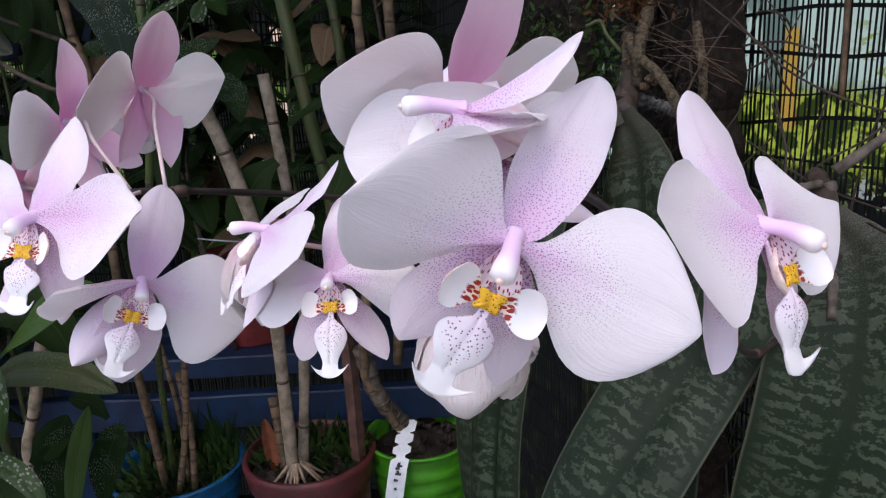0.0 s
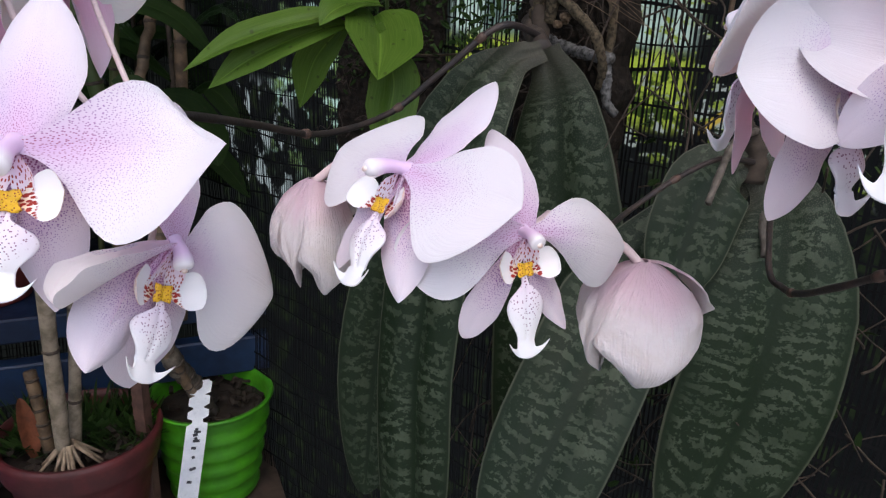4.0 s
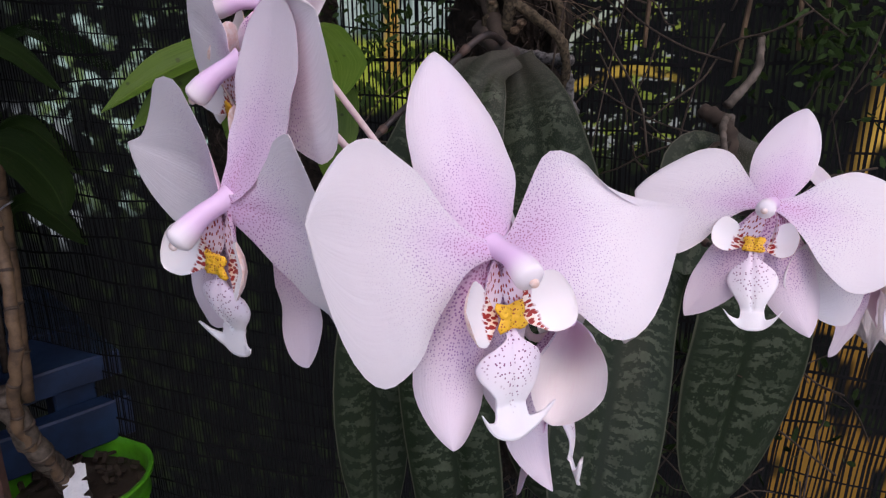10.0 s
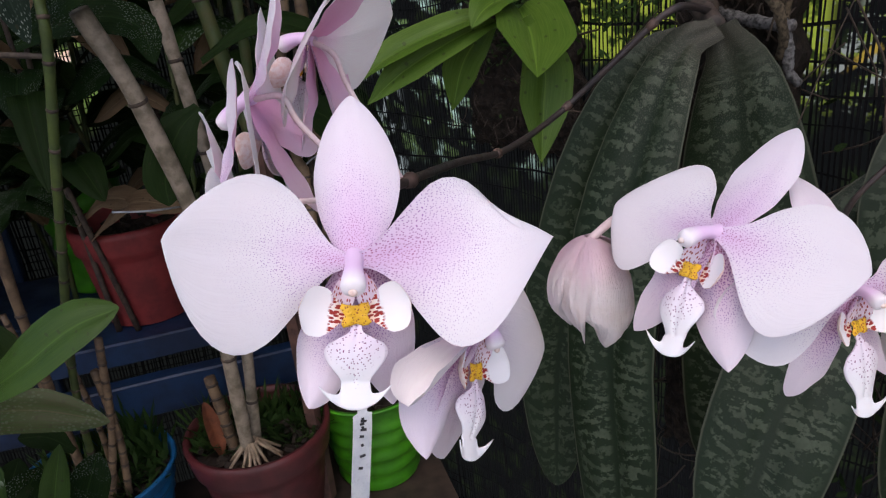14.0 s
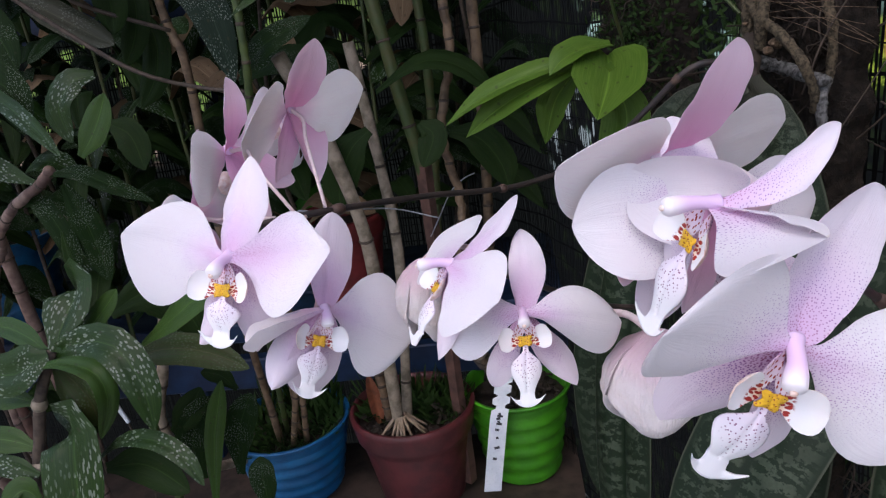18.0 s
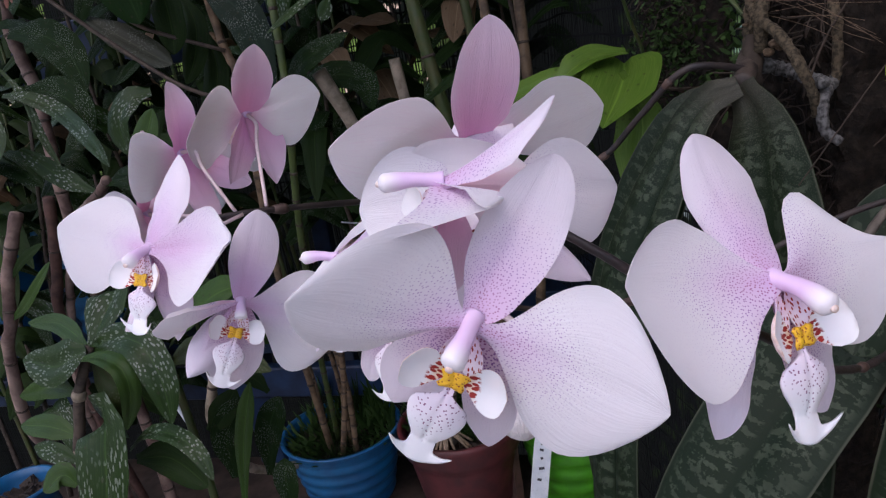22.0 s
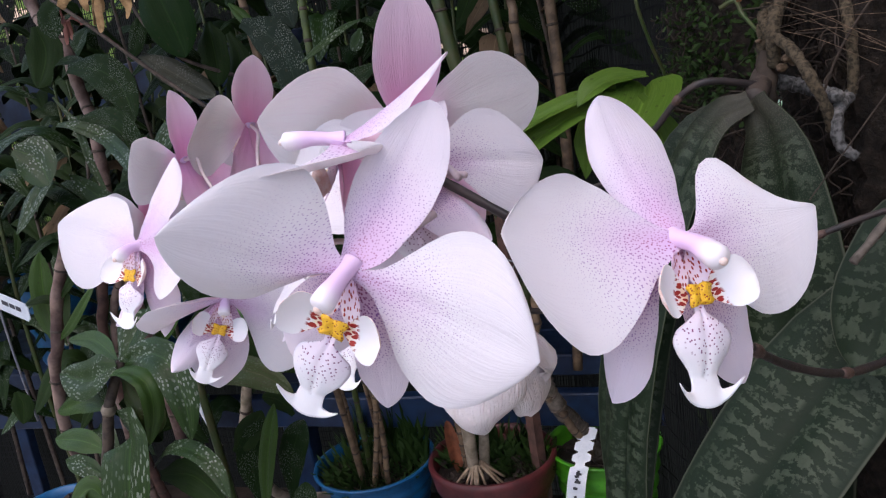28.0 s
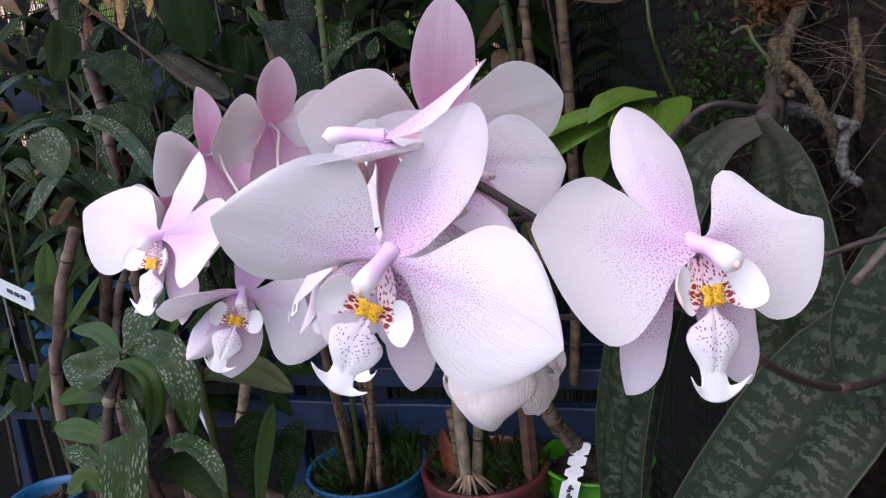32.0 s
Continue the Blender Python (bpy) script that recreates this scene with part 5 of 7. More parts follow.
C1, C2 = Vector((0.125, 0.492, 1.425)), Vector((0.192, 0.357, 1.368))
F1 = Vector((0.113, 0.466, 1.419))
strap_plant(C1, [
    ([F1, (0.084, 0.470, 1.402), (0.041, 0.455, 1.32), (0.022, 0.440, 1.235), (0.015, 0.420, 1.16), (0.014, 0.405, 1.07)], 0.062, (-0.85, -0.5, 0.1), MAT_MOTTLED),
    ([F1, (0.121, 0.456, 1.388), (0.119, 0.440, 1.31), (0.114, 0.422, 1.235), (0.109, 0.410, 1.165), (0.106, 0.402, 1.115)], 0.088, (-0.75, -0.65, 0.1), MAT_MOTTLED),
    ([(0.112, 0.480, 1.417), (0.078, 0.492, 1.392), (0.040, 0.500, 1.30), (0.018, 0.502, 1.20), (0.010, 0.495, 1.09)], 0.058, (-0.6, -0.8, 0.1), MAT_MOTTLED_DULL),
], "mounted moth orchid with long hanging silver-mottled leaves", [
    ([(0.127, 0.500, 1.467), (0.129, 0.490, 1.456), (0.138, 0.475, 1.444), (0.143, 0.455, 1.429), (0.151, 0.455, 1.410), (0.154, 0.460, 1.396)], 0.0036, MAT_BARK_ROOT),
    ([(0.133, 0.504, 1.425), (0.143, 0.510, 1.422), (0.153, 0.500, 1.418), (0.155, 0.478, 1.416), (0.157, 0.455, 1.415)], 0.0048, MAT_PALE_ROOT),
    ([(0.172, 0.505, 1.50), (0.169, 0.485, 1.462), (0.169, 0.475, 1.445), (0.169, 0.475, 1.420), (0.166, 0.474, 1.411)], 0.0034, MAT_BARK_ROOT),
    ([(0.167, 0.475, 1.413), (0.158, 0.460, 1.407), (0.156, 0.455, 1.399), (0.157, 0.455, 1.388), (0.165, 0.455, 1.380)], 0.0036, MAT_PALE_ROOT),
    ([(0.154, 0.530, 1.503), (0.147, 0.520, 1.488), (0.137, 0.500, 1.473), (0.131, 0.487, 1.458), (0.131, 0.492, 1.435)], 0.0050, MAT_BARK_ROOT),
    ([(0.106, 0.540, 1.477), (0.115, 0.535, 1.480), (0.119, 0.530, 1.470), (0.126, 0.515, 1.457)], 0.0015, MAT_CANE_GREEN),
], 5)
# knobbly old stem and sheath above the crown
o = empty("old_stem", Matrix.Translation(C1), "knobbly tan old orchid stem above the leaf crown", "orchid stem")
v, f, uv = tube_data(smooth_path([Vector(p) - C1 for p in ((0.130, 0.512, 1.434), (0.124, 0.497, 1.427), (0.116, 0.472, 1.418))], 6), lambda q: 0.0074 - 0.0008 * q, 14, 0.08, random.Random(3))
child("sheath", mesh_from("sheath", v, f, [MAT_DRY_SHEATH], uvs=uv), o, "brown papery leaf sheath")
rg = random.Random(12)
knob_line = smooth_path([Vector(p) - C1 for p in ((0.128, 0.506, 1.431), (0.126, 0.503, 1.439), (0.127, 0.500, 1.448), (0.127, 0.505, 1.458), (0.132, 0.525, 1.468), (0.133, 0.530, 1.474))], 5)
v, f, uv = tube_data(knob_line, lambda q: 0.0042 - 0.0012 * q + 0.0007 * math.sin(q * 34), 12, 0.18, rg)
child("stem", mesh_from("stem", v, f, [MAT_BARK_ROOT], uvs=uv), o)
for k in range(12):
    p = knob_line[int(k / 11 * (len(knob_line) - 1))]
    v, f = lump_data(p + Vector((rg.uniform(-0.004, 0.004), rg.uniform(-0.004, 0.001), rg.uniform(-0.002, 0.002))), (rg.uniform(0.0018, 0.0032), rg.uniform(0.0018, 0.003), rg.uniform(0.0012, 0.0022)), 9, 6, rg)[:2]
    child("knob", mesh_from("knob", v, f, [MAT_KNOB]), o, "pale tan knob")
for p, r in (((0.137, 0.483, 1.439), 0.0036), ((0.134, 0.486, 1.434), 0.0034), ((0.141, 0.488, 1.436), 0.0028)):
    v, f = lump_data(Vector(p) - C1, (r, r, r * 0.8), 10, 7, rg)[:2]
    child("knob", mesh_from("knob", v, f, [MAT_KNOB]), o, "pale tan knob")

strap_plant(C2, [
    ([C2, (0.172, 0.372, 1.335), (0.132, 0.378, 1.285), (0.095, 0.363, 1.237), (0.065, 0.350, 1.190), (0.041, 0.338, 1.138)], 0.072, (-0.6, -0.75, 0.35), MAT_MOTTLED),
    ([C2, (0.172, 0.362, 1.362), (0.155, 0.358, 1.335), (0.142, 0.352, 1.295)], 0.048, (-0.5, -0.8, 0.4), MAT_MOTTLED_DULL),
    ([C2, (0.203, 0.340, 1.345), (0.197, 0.325, 1.30), (0.187, 0.318, 1.25), (0.176, 0.320, 1.20), (0.160, 0.325, 1.13)], 0.088, (-0.55, -0.85, 0.15), MAT_MOTTLED),
], "mounted moth orchid with dark mottled leaves and grey roots", [
    ([(0.195, 0.36, 1.385), (0.20, 0.36, 1.36), (0.188, 0.335, 1.32)], 0.003, MAT_ROOT),
    ([(0.20, 0.365, 1.39), (0.225, 0.36, 1.41), (0.25, 0.37, 1.43)], 0.003, MAT_ROOT),
    ([(0.19, 0.36, 1.385), (0.165, 0.35, 1.380), (0.135, 0.33, 1.355)], 0.0022, MAT_ROOT),
], 8, 0.45)

# young bright green orchid on the net
SP = Vector((0.021, 0.60, 1.434))
o = empty("young_orchid", Matrix.Translation(SP), "young orchid with bright yellow-green leaves on the net", "orchid plant")
for pts, w, facing, sd in ((((0.03, 0.6, 1.434), (-0.01, 0.6, 1.428), (-0.055, 0.61, 1.412), (-0.091, 0.62, 1.388)), 0.026, (0, -0.6, 1), 1),
                           (((0.03, 0.6, 1.428), (-0.005, 0.6, 1.420), (-0.045, 0.61, 1.400), (-0.074, 0.62, 1.376)), 0.027, (0, -0.9, 0.7), 2),
                           (((0.052, 0.618, 1.437), (0.051, 0.602, 1.430), (0.047, 0.583, 1.421), (0.040, 0.564, 1.408), (0.031, 0.545, 1.391)), 0.058, (0.05, -0.5, 0.85), 3),
                           (((0.045, 0.60, 1.425), (0.06, 0.595, 1.39), (0.056, 0.59, 1.36), (0.047, 0.58, 1.32)), 0.040, (-0.3, -1, 0.2), 4),
                           (((0.03, 0.61, 1.43), (0.005, 0.62, 1.40), (-0.005, 0.63, 1.36)), 0.028, (-0.4, -1, 0.3), 5),
                           (((0.054, 0.612, 1.441), (0.030, 0.600, 1.443), (0.012, 0.590, 1.437), (0.000, 0.585, 1.424)), 0.024, (0, -0.6, 0.8), 6)):
    child("leaf", leaf_mesh("leaf", [Vector(p) - SP for p in pts], w, facing, MAT_BRIGHT_LEAF, seed=sd, keel=0.3, bow=-0.15, point=1.25, base=0.75 if sd == 3 else 0.35, reach=0.22 if sd == 3 else 0.4, tip=0.95), o)

# brown roots that tie the young plant to the net
for k, (dx, dz, ds, z1) in enumerate(((0.0, -0.004, 0.03, 1.40), (0.004, -0.008, 0.06, 1.36))):
    a = SP + Vector((dx, 0.0, dz))
    b = on_wall(0.27 + ds, z1, 0.004)
    v, f, uv = tube_data(smooth_path([Vector((dx, 0.0, dz)), (a.lerp(b, 0.5) - SP) + Vector((0, 0, 0.014 if k % 2 else -0.012)), b - SP], 8), lambda q: 0.0016 * (1 - 0.4 * q), 7)
    child("root", mesh_from("root", v, f, [MAT_FIBRE], uvs=uv), o, "brown clinging root")


# ---- pots ----
def pot(label, c, r_rim, r_base, h, mat, style, seed):
    o = empty("plant_pot", Matrix.Translation(Vector(c)), label, "plant pot", "pots on the plank")
    prof = [(r_base * 0.9, 0.0), (r_base, 0.003)]
    n = 22
    for i in range(n + 1):
        t = i / n
        z = 0.004 + (h - 0.008) * t
        r = r_base + (r_rim - r_base) * t
        if style == "ribbed":
            r += 0.0022 * math.sin(t * math.pi * 2 * 5.5) * (1 if t < 0.9 else 0)
        elif t > 0.74:
            r += 0.005
        prof.append((r, z))
    prof += [(r_rim + 0.004, h - 0.003), (r_rim + 0.003, h), (r_rim - 0.002, h), (r_rim - 0.004, h - 0.01), (r_rim - 0.008, h - 0.035)]
    child("body", lathe("body", prof, mat, 56), o)
    rng = random.Random(seed)
    v, f = [], []
    R, seg, rings = r_rim - 0.005, 40, 12
    zs = h - 0.022
    for i in range(rings + 1):
        for k in range(seg):
            a = 2 * math.pi * k / seg
            rr = R * i / rings
            z = zs + 0.006 * noise.noise(Vector((rr * 60 * math.cos(a), rr * 60 * math.sin(a), seed))) - 0.004 * (i / rings)
            v.append((rr * math.cos(a), rr * math.sin(a), z))
    for i in range(rings):
        for k in range(seg):
            x, y = i * seg + k, i * seg + (k + 1) % seg
            f.append((x, y, y + seg, x + seg))
    child("soil", mesh_from("soil", v, f, [MAT_SOIL]), o, "dark bark potting mix")
    parts = []
    for k in range(46):
        a, rr = rng.uniform(0, 6.28), R * math.sqrt(rng.random()) * 0.92
        rot = Euler((rng.uniform(-0.6, 0.6), rng.uniform(-0.6, 0.6), rng.uniform(0, 6))).to_matrix()
        parts.append(box_data((rr * math.cos(a), rr * math.sin(a), zs + 0.006), (rng.uniform(0.006, 0.02), rng.uniform(0.004, 0.010), rng.uniform(0.003, 0.006)), rot))
    v, f, uv = join_data(parts)
    chips = child("bark_chip", mesh_from("bark_chip", v, f, [MAT_CHIP], smooth=False), o)
    chips["kind"] = "stuff"
    return o


PLANK = 0.779
pot("bright green ribbed plastic plant pot on the plank", (-0.062, 0.965, PLANK), 0.080, 0.058, 0.151, MAT_GREEN_POT, "ribbed", 1)
pot("dull red plastic plant pot with a banded rim", (-0.219, 0.918, PLANK), 0.090, 0.064, 0.156, MAT_RED_POT, "band", 2)
pot("blue wavy-ribbed plastic plant pot", (-0.427, 0.951, PLANK), 0.095, 0.068, 0.125, MAT_BLUE_POT, "ribbed", 3)


def board(name, c, size, mat, parent, seed, worn=0.0025):
    """A sawn board with rounded, slightly wavering edges."""
    rng = random.Random(seed)
    lx = max(range(3), key=lambda k: size[k])
    ax = [k for k in range(3) if k != lx]
    h = [size[k] / 2 for k in ax]
    prof = []
    for sx, sy in ((1, 1), (-1, 1), (-1, -1), (1, -1)):
        corner = [(h[0] - worn, h[1]), (h[0], h[1] - worn)]
        if sx * sy < 0:
            corner = corner[::-1]
        prof += [(sx * p, sy * q) for p, q in (corner[::-1] if sx * sy > 0 else corner[::-1])]
    n = max(6, int(size[lx] / 0.06))
    v, f = [], []
    for i in range(n + 1):
        t = -size[lx] / 2 + size[lx] * i / n
        du, dw = rng.uniform(-0.0012, 0.0012), rng.uniform(-0.0012, 0.0012)
        for p, q in prof:
            co = [0.0, 0.0, 0.0]
            co[lx], co[ax[0]], co[ax[1]] = t, p + du, q + dw
            v.append(Vector(c) + Vector(co))
    m = len(prof)
    for i in range(n):
        for k in range(m):
            a, b = i * m + k, i * m + (k + 1) % m
            f.append((a, b, b + m, a + m))
    f += [tuple(reversed(range(m))), tuple(range(n * m, (n + 1) * m))]
    return child(name, mesh_from(name, v, f, [mat], smooth=False), parent)


bench = empty("pot_bench", None, "dark wet wooden bench carrying the pots", "bench")
board("plank", (-0.57, 0.935, PLANK - 0.016), (1.19, 0.25, 0.03), MAT_WOOD, bench, 1)
for x in (-1.1, -0.05):
    board("post", (x, 0.935, 0.374), (0.06, 0.06, 0.748), MAT_WOOD, bench, 2)


# ---- canes and foliage behind the flowers ----
def cane(name, points, r, mat, label, seed, group="orchid canes", gap=0.045, kink=0.0):
    """A jointed cane: stem with a swollen scar ring at each joint."""
    rng = random.Random(seed)
    p0 = Vector(points[0])
    o = empty(name, Matrix.Translation(p0), label, "orchid cane", group)
    path = smooth_path([Vector(p) - p0 for p in points], 10)
    path = [p + Vector((rng.uniform(-kink, kink), rng.uniform(-kink, kink), 0)) for p in path]
    run, joints = 0.0, []
    for a, b in zip(path, path[1:]):
        run += (b - a).length
    v, f, uv = tube_data(path, lambda q: r * (1.0 + 0.06 * math.sin(q * run / gap * 6.283)), 12, 0.02, rng)
    child("stem", mesh_from("stem", v, f, [mat], uvs=uv), o)
    walked, nxt = 0.0, gap * 0.6
    for a, b in zip(path, path[1:]):
        d = (b - a).length
        while walked + d > nxt:
            q = (nxt - walked) / d
            joints.append((a.lerp(b, q), (b - a).normalized()))
            nxt += gap * rng.uniform(0.85, 1.15)
        walked += d
    for p, d in joints:
        rv, rf, ruv = tube_data([p - d * 0.0016, p - d * 0.0006, p + d * 0.0008, p + d * 0.002], lambda t: r * (1.04 + 0.10 * math.sin(math.pi * t)), 12, 0.03, rng)
        child("joint", mesh_from("joint", rv, rf, [MAT_CANE_SCAR], uvs=ruv), o)
    return o


def add_leaf(o, pts, w, facing, mat, seed=0, keel=0.22, point=1.8, bow=0.1, back=None, wave=0.03):
    base = o.matrix_world.translation
    return child("leaf", leaf_mesh("leaf", [Vector(p) - base for p in pts], w, facing, mat, back, 14, 6, keel, bow, wave, seed, 0.3, 0.0012, point, tip=0.75), o)


cane("orchid_cane", [(-0.275, 0.775, 1.46), (-0.250, 0.80, 1.376), (-0.226, 0.83, 1.228), (-0.230, 0.858, 1.06), (-0.234, 0.872, 0.90)], 0.0085, MAT_CANE_PALE, "thick pale dry orchid cane rising from the red pot", 1, gap=0.15)
cane("orchid_cane", [(-0.222, 0.90, 1.46), (-0.210, 0.90, 1.34), (-0.200, 0.90, 1.20), (-0.208, 0.895, 1.08), (-0.226, 0.888, 0.90)], 0.0072, MAT_CANE_PALE, "slim pale orchid cane with dark joints", 2, gap=0.10)
cane("orchid_cane", [(-0.200, 0.905, 1.62), (-0.188, 0.905, 1.52), (-0.171, 0.905, 1.405), (-0.152, 0.905, 1.28), (-0.150, 0.91, 1.16)], 0.0085, MAT_CANE_GREEN, "greenish bamboo-like cane tied to a stake", 3, gap=0.11)
cane("orchid_cane", [(-0.100, 0.90, 1.62), (-0.101, 0.90, 1.52), (-0.099, 0.90, 1.43), (-0.119, 0.885, 1.34), (-0.106, 0.88, 1.25), (-0.114, 0.86, 1.16), (-0.124, 0.875, 1.07), (-0.100, 0.895, 1.0), (-0.070, 0.945, 0.905)], 0.0058, MAT_CANE_BROWN, "crooked brown orchid cane in the green pot", 4, gap=0.04, kink=0.0015)
cane("orchid_cane", [(-0.130, 0.885, 1.10), (-0.112, 0.89, 1.03), (-0.085, 0.925, 0.965), (-0.066, 0.95, 0.905)], 0.0115, MAT_ROOT, "knobbly grey orchid stump in the green pot", 5, gap=0.025, kink=0.002)
cane("orchid_cane", [(-0.07, 1.0, 1.62), (-0.068, 1.0, 1.42), (-0.075, 1.0, 1.22), (-0.09, 0.99, 1.03)], 0.0075, MAT_CANE_BROWN, "brown orchid cane at the back", 6, gap=0.06)
cane("orchid_cane", [(-0.155, 1.02, 1.62), (-0.14, 1.02, 1.45), (-0.15, 1.03, 1.25), (-0.17, 1.02, 1.03)], 0.0065, MAT_CANE_GREEN, "green orchid cane at the back", 7, gap=0.06)
for k, (x0, y0, x1, y1, z1, z0) in enumerate(((-0.405, 0.895, -0.36, 0.875, 1.12, 0.89), (-0.385, 0.90, -0.375, 0.88, 1.08, 0.89), (-0.43, 0.91, -0.45, 0.90, 1.16, 0.89), (-0.40, 0.92, -0.415, 0.93, 1.10, 0.89))):
    cane("orchid_cane", [(x1, y1, z1), ((x0 + x1) / 2 + 0.006, (y0 + y1) / 2, (z0 + z1) / 2), (x0, y0, z0)], 0.0045 if k < 2 else 0.0035, MAT_CANE_BROWN, "ringed brown orchid cane in the blue pot", 20 + k, gap=0.022)
cane("orchid_cane", [(-0.262, 0.915, 1.02), (-0.255, 0.905, 0.96), (-0.25, 0.90, 0.89)], 0.007, MAT_CANE_BROWN, "short brown cane stub in the red pot", 30, gap=0.018)

# square stake
rg = random.Random(31)
v, f, uv = tube_data([Vector((0.0008 * math.sin(k * 0.9), 0.0006 * math.cos(k * 1.3), -0.25 + 0.5 * k / 16)) for k in range(17)], lambda q: 0.0104, 4, 0.07, rg)
o = tagged(new("wooden_stake", mesh_from("wooden_stake", v, f, [MAT_STAKE], uvs=uv, smooth=False)), "rough reddish-brown square wooden stake in the red pot", "stake")
o.matrix_world = Matrix.Translation((-0.148, 0.905, 1.045)) @ Euler((0.0, radians(-1.0), radians(57))).to_matrix().to_4x4()

# root crown in the red pot
rng = random.Random(5)
o = empty("straw_tuft", Matrix.Translation((-0.228, 0.868, 0.919)), "pale straw-coloured tuft of cut roots at the cane foot", "root tuft")
for k in range(16):
    a = 2 * math.pi * k / 16 + rng.uniform(-0.15, 0.15)
    ln = rng.uniform(0.024, 0.038)
    pts = [(0.006 * math.cos(a), 0.006 * math.sin(a), 0.026), (0.4 * ln * math.cos(a), 0.4 * ln * math.sin(a), 0.018), (ln * math.cos(a), ln * math.sin(a), -0.004)]
    child("root", tube("root", pts, lambda q: 0.0034 * (1 - 0.5 * q), MAT_STRAW, 4, 6), o)

# plant label in the green pot
o = empty("plant_label", Matrix.Translation((-0.086, 0.876, 0.934)), "white notched plastic plant label hooked over the pot rim", "plant label")
prof = smooth_path([(0.012, 0.046, 0.036), (0.007, 0.030, 0.024), (0.0, 0.002, 0.002), (-0.006, -0.011, -0.022), (-0.024, -0.014, -0.125)], 12)
verts, faces = [], []
W = 0.0125
for i, p in enumerate(prof):
    t = i / (len(prof) - 1)
    w = W
    for c in (0.24, 0.36, 0.48):
        if abs(t - c) < 0.022:
            w = W * 0.5
    if t < 0.03:
        w = W * 0.7
    for sg in (-1, 1):
        for dz in (0, 1):
            verts.append(p + Vector((sg * w, 0.0012 * dz, 0.0012 * dz)))
for i in range(len(prof) - 1):
    a = 4 * i
    faces += [(a, a + 2, a + 6, a + 4), (a + 1, a + 5, a + 7, a + 3), (a, a + 4, a + 5, a + 1), (a + 2, a + 3, a + 7, a + 6)]
faces += [(0, 1, 3, 2), (4 * (len(prof) - 1), 4 * (len(prof) - 1) + 2, 4 * (len(prof) - 1) + 3, 4 * (len(prof) - 1) + 1)]
child("tag", mesh_from("tag", verts, faces, [MAT_TAG], smooth=False), o)
for k in range(9):
    p = prof[int((0.58 + 0.037 * k) * (len(prof) - 1))]
    bar = box_data(p + Vector((0.0012 * math.sin(k * 2.1), -0.0012, 0)), (0.0036 + 0.0022 * (k * 5 % 3), 0.0006, 0.0036), Euler((radians(-6), radians(18 * math.sin(k * 1.7)), 0)).to_matrix())
    child("ink_bar", mesh_from("ink_bar", bar[0], bar[1], [MAT_INK], smooth=False), o, "dark illegible handwriting")

# second label among the leaves
o = empty("plant_label", pose(-0.737, 0.660, 1.280, 8, 17, -10), "white rounded plastic plant label among the leaves", "plant label")
bm = bmesh.new()
bmesh.ops.create_cube(bm, size=1.0)
bmesh.ops.scale(bm, vec=(0.075, 0.0012, 0.026), verts=bm.verts)
bmesh.ops.bevel(bm, geom=[e for e in bm.edges if abs((e.verts[0].co - e.verts[1].co).y) > 0.0005], offset=0.004, segments=3, affect="EDGES")
me = bpy.data.meshes.new("tag")
bm.to_mesh(me)
bm.free()
me.materials.append(MAT_TAG)
child("tag", me, o)
for x, w in ((-0.008, 0.012), (0.006, 0.010), (0.018, 0.009)):
    b = box_data((x, -0.001, 0.001), (w, 0.0006, 0.006))
    child("ink_bar", mesh_from("ink_bar", b[0], b[1], [MAT_INK], smooth=False), o, "dark illegible handwriting")
child("stick", tube("stick", [(-0.034, 0.004, 0.0), (-0.04, 0.01, -0.10), (-0.045, 0.02, -0.22)], 0.0015, MAT_WIRE, 5, 6), o)

# ---- back shelf with its pots ----
shelf = empty("back_shelf", None, "dark blue painted wooden shelf behind the pots", "shelf")
board("board", (-0.85, 1.08, 1.022), (1.75, 0.11, 0.034), MAT_BLUE_WOOD, shelf, 3)
board("board", (-0.85, 1.245, 1.022), (1.75, 0.20, 0.034), MAT_BLUE_WOOD, shelf, 4)
board("rail", (-0.85, 1.022, 0.955), (1.75, 0.026, 0.055), MAT_BLUE_WOOD, shelf, 5)
board("rail", (-1.14, 1.40, 1.575), (1.17, 0.026, 0.12), MAT_BLUE_WOOD, shelf, 9)
for x in (-1.62, -0.62, -0.03):
    board("post", (x, 1.06, 0.50), (0.05, 0.04, 1.00), MAT_BLUE_WOOD, shelf, 6)
for x in (-1.70, -0.58):
    board("post", (x, 1.372, 0.82), (0.04, 0.026, 1.64), MAT_BLUE_WOOD, shelf, 10)
SHELF = 1.039
pot("faded red plastic plant pot on the back shelf", (-0.335, 1.12, SHELF), 0.078, 0.060, 0.145, MAT_RED_FADED, "band", 5)
pot("small green plastic plant pot on the back shelf", (-0.42, 1.27, SHELF), 0.064, 0.048, 0.186, MAT_GREEN_POT, "ribbed", 6)
pot("blue plastic plant pot on the back shelf", (-0.93, 1.12, SHELF), 0.080, 0.060, 0.165, MAT_BLUE_POT, "ribbed", 7)
pot("blue plastic plant pot on the back shelf, farther along", (-1.16, 1.12, SHELF), 0.080, 0.060, 0.19, MAT_BLUE_POT, "ribbed", 8)
pot("blue plastic plant pot under the broad leaves", (-0.722, 0.630, 0.831), 0.044, 0.034, 0.190, MAT_BLUE_POT, "ribbed", 9)
pot("dark red plastic plant pot below the water-marked leaves", (-0.44, 0.50, 0.83), 0.07, 0.055, 0.14, MAT_RED_POT, "band", 10)
side = empty("side_bench", None, "dark wooden side bench carrying the leafy plants", "bench")
board("plank", (-0.62, 0.56, 0.814), (0.66, 0.26, 0.03), MAT_WOOD, side, 7)
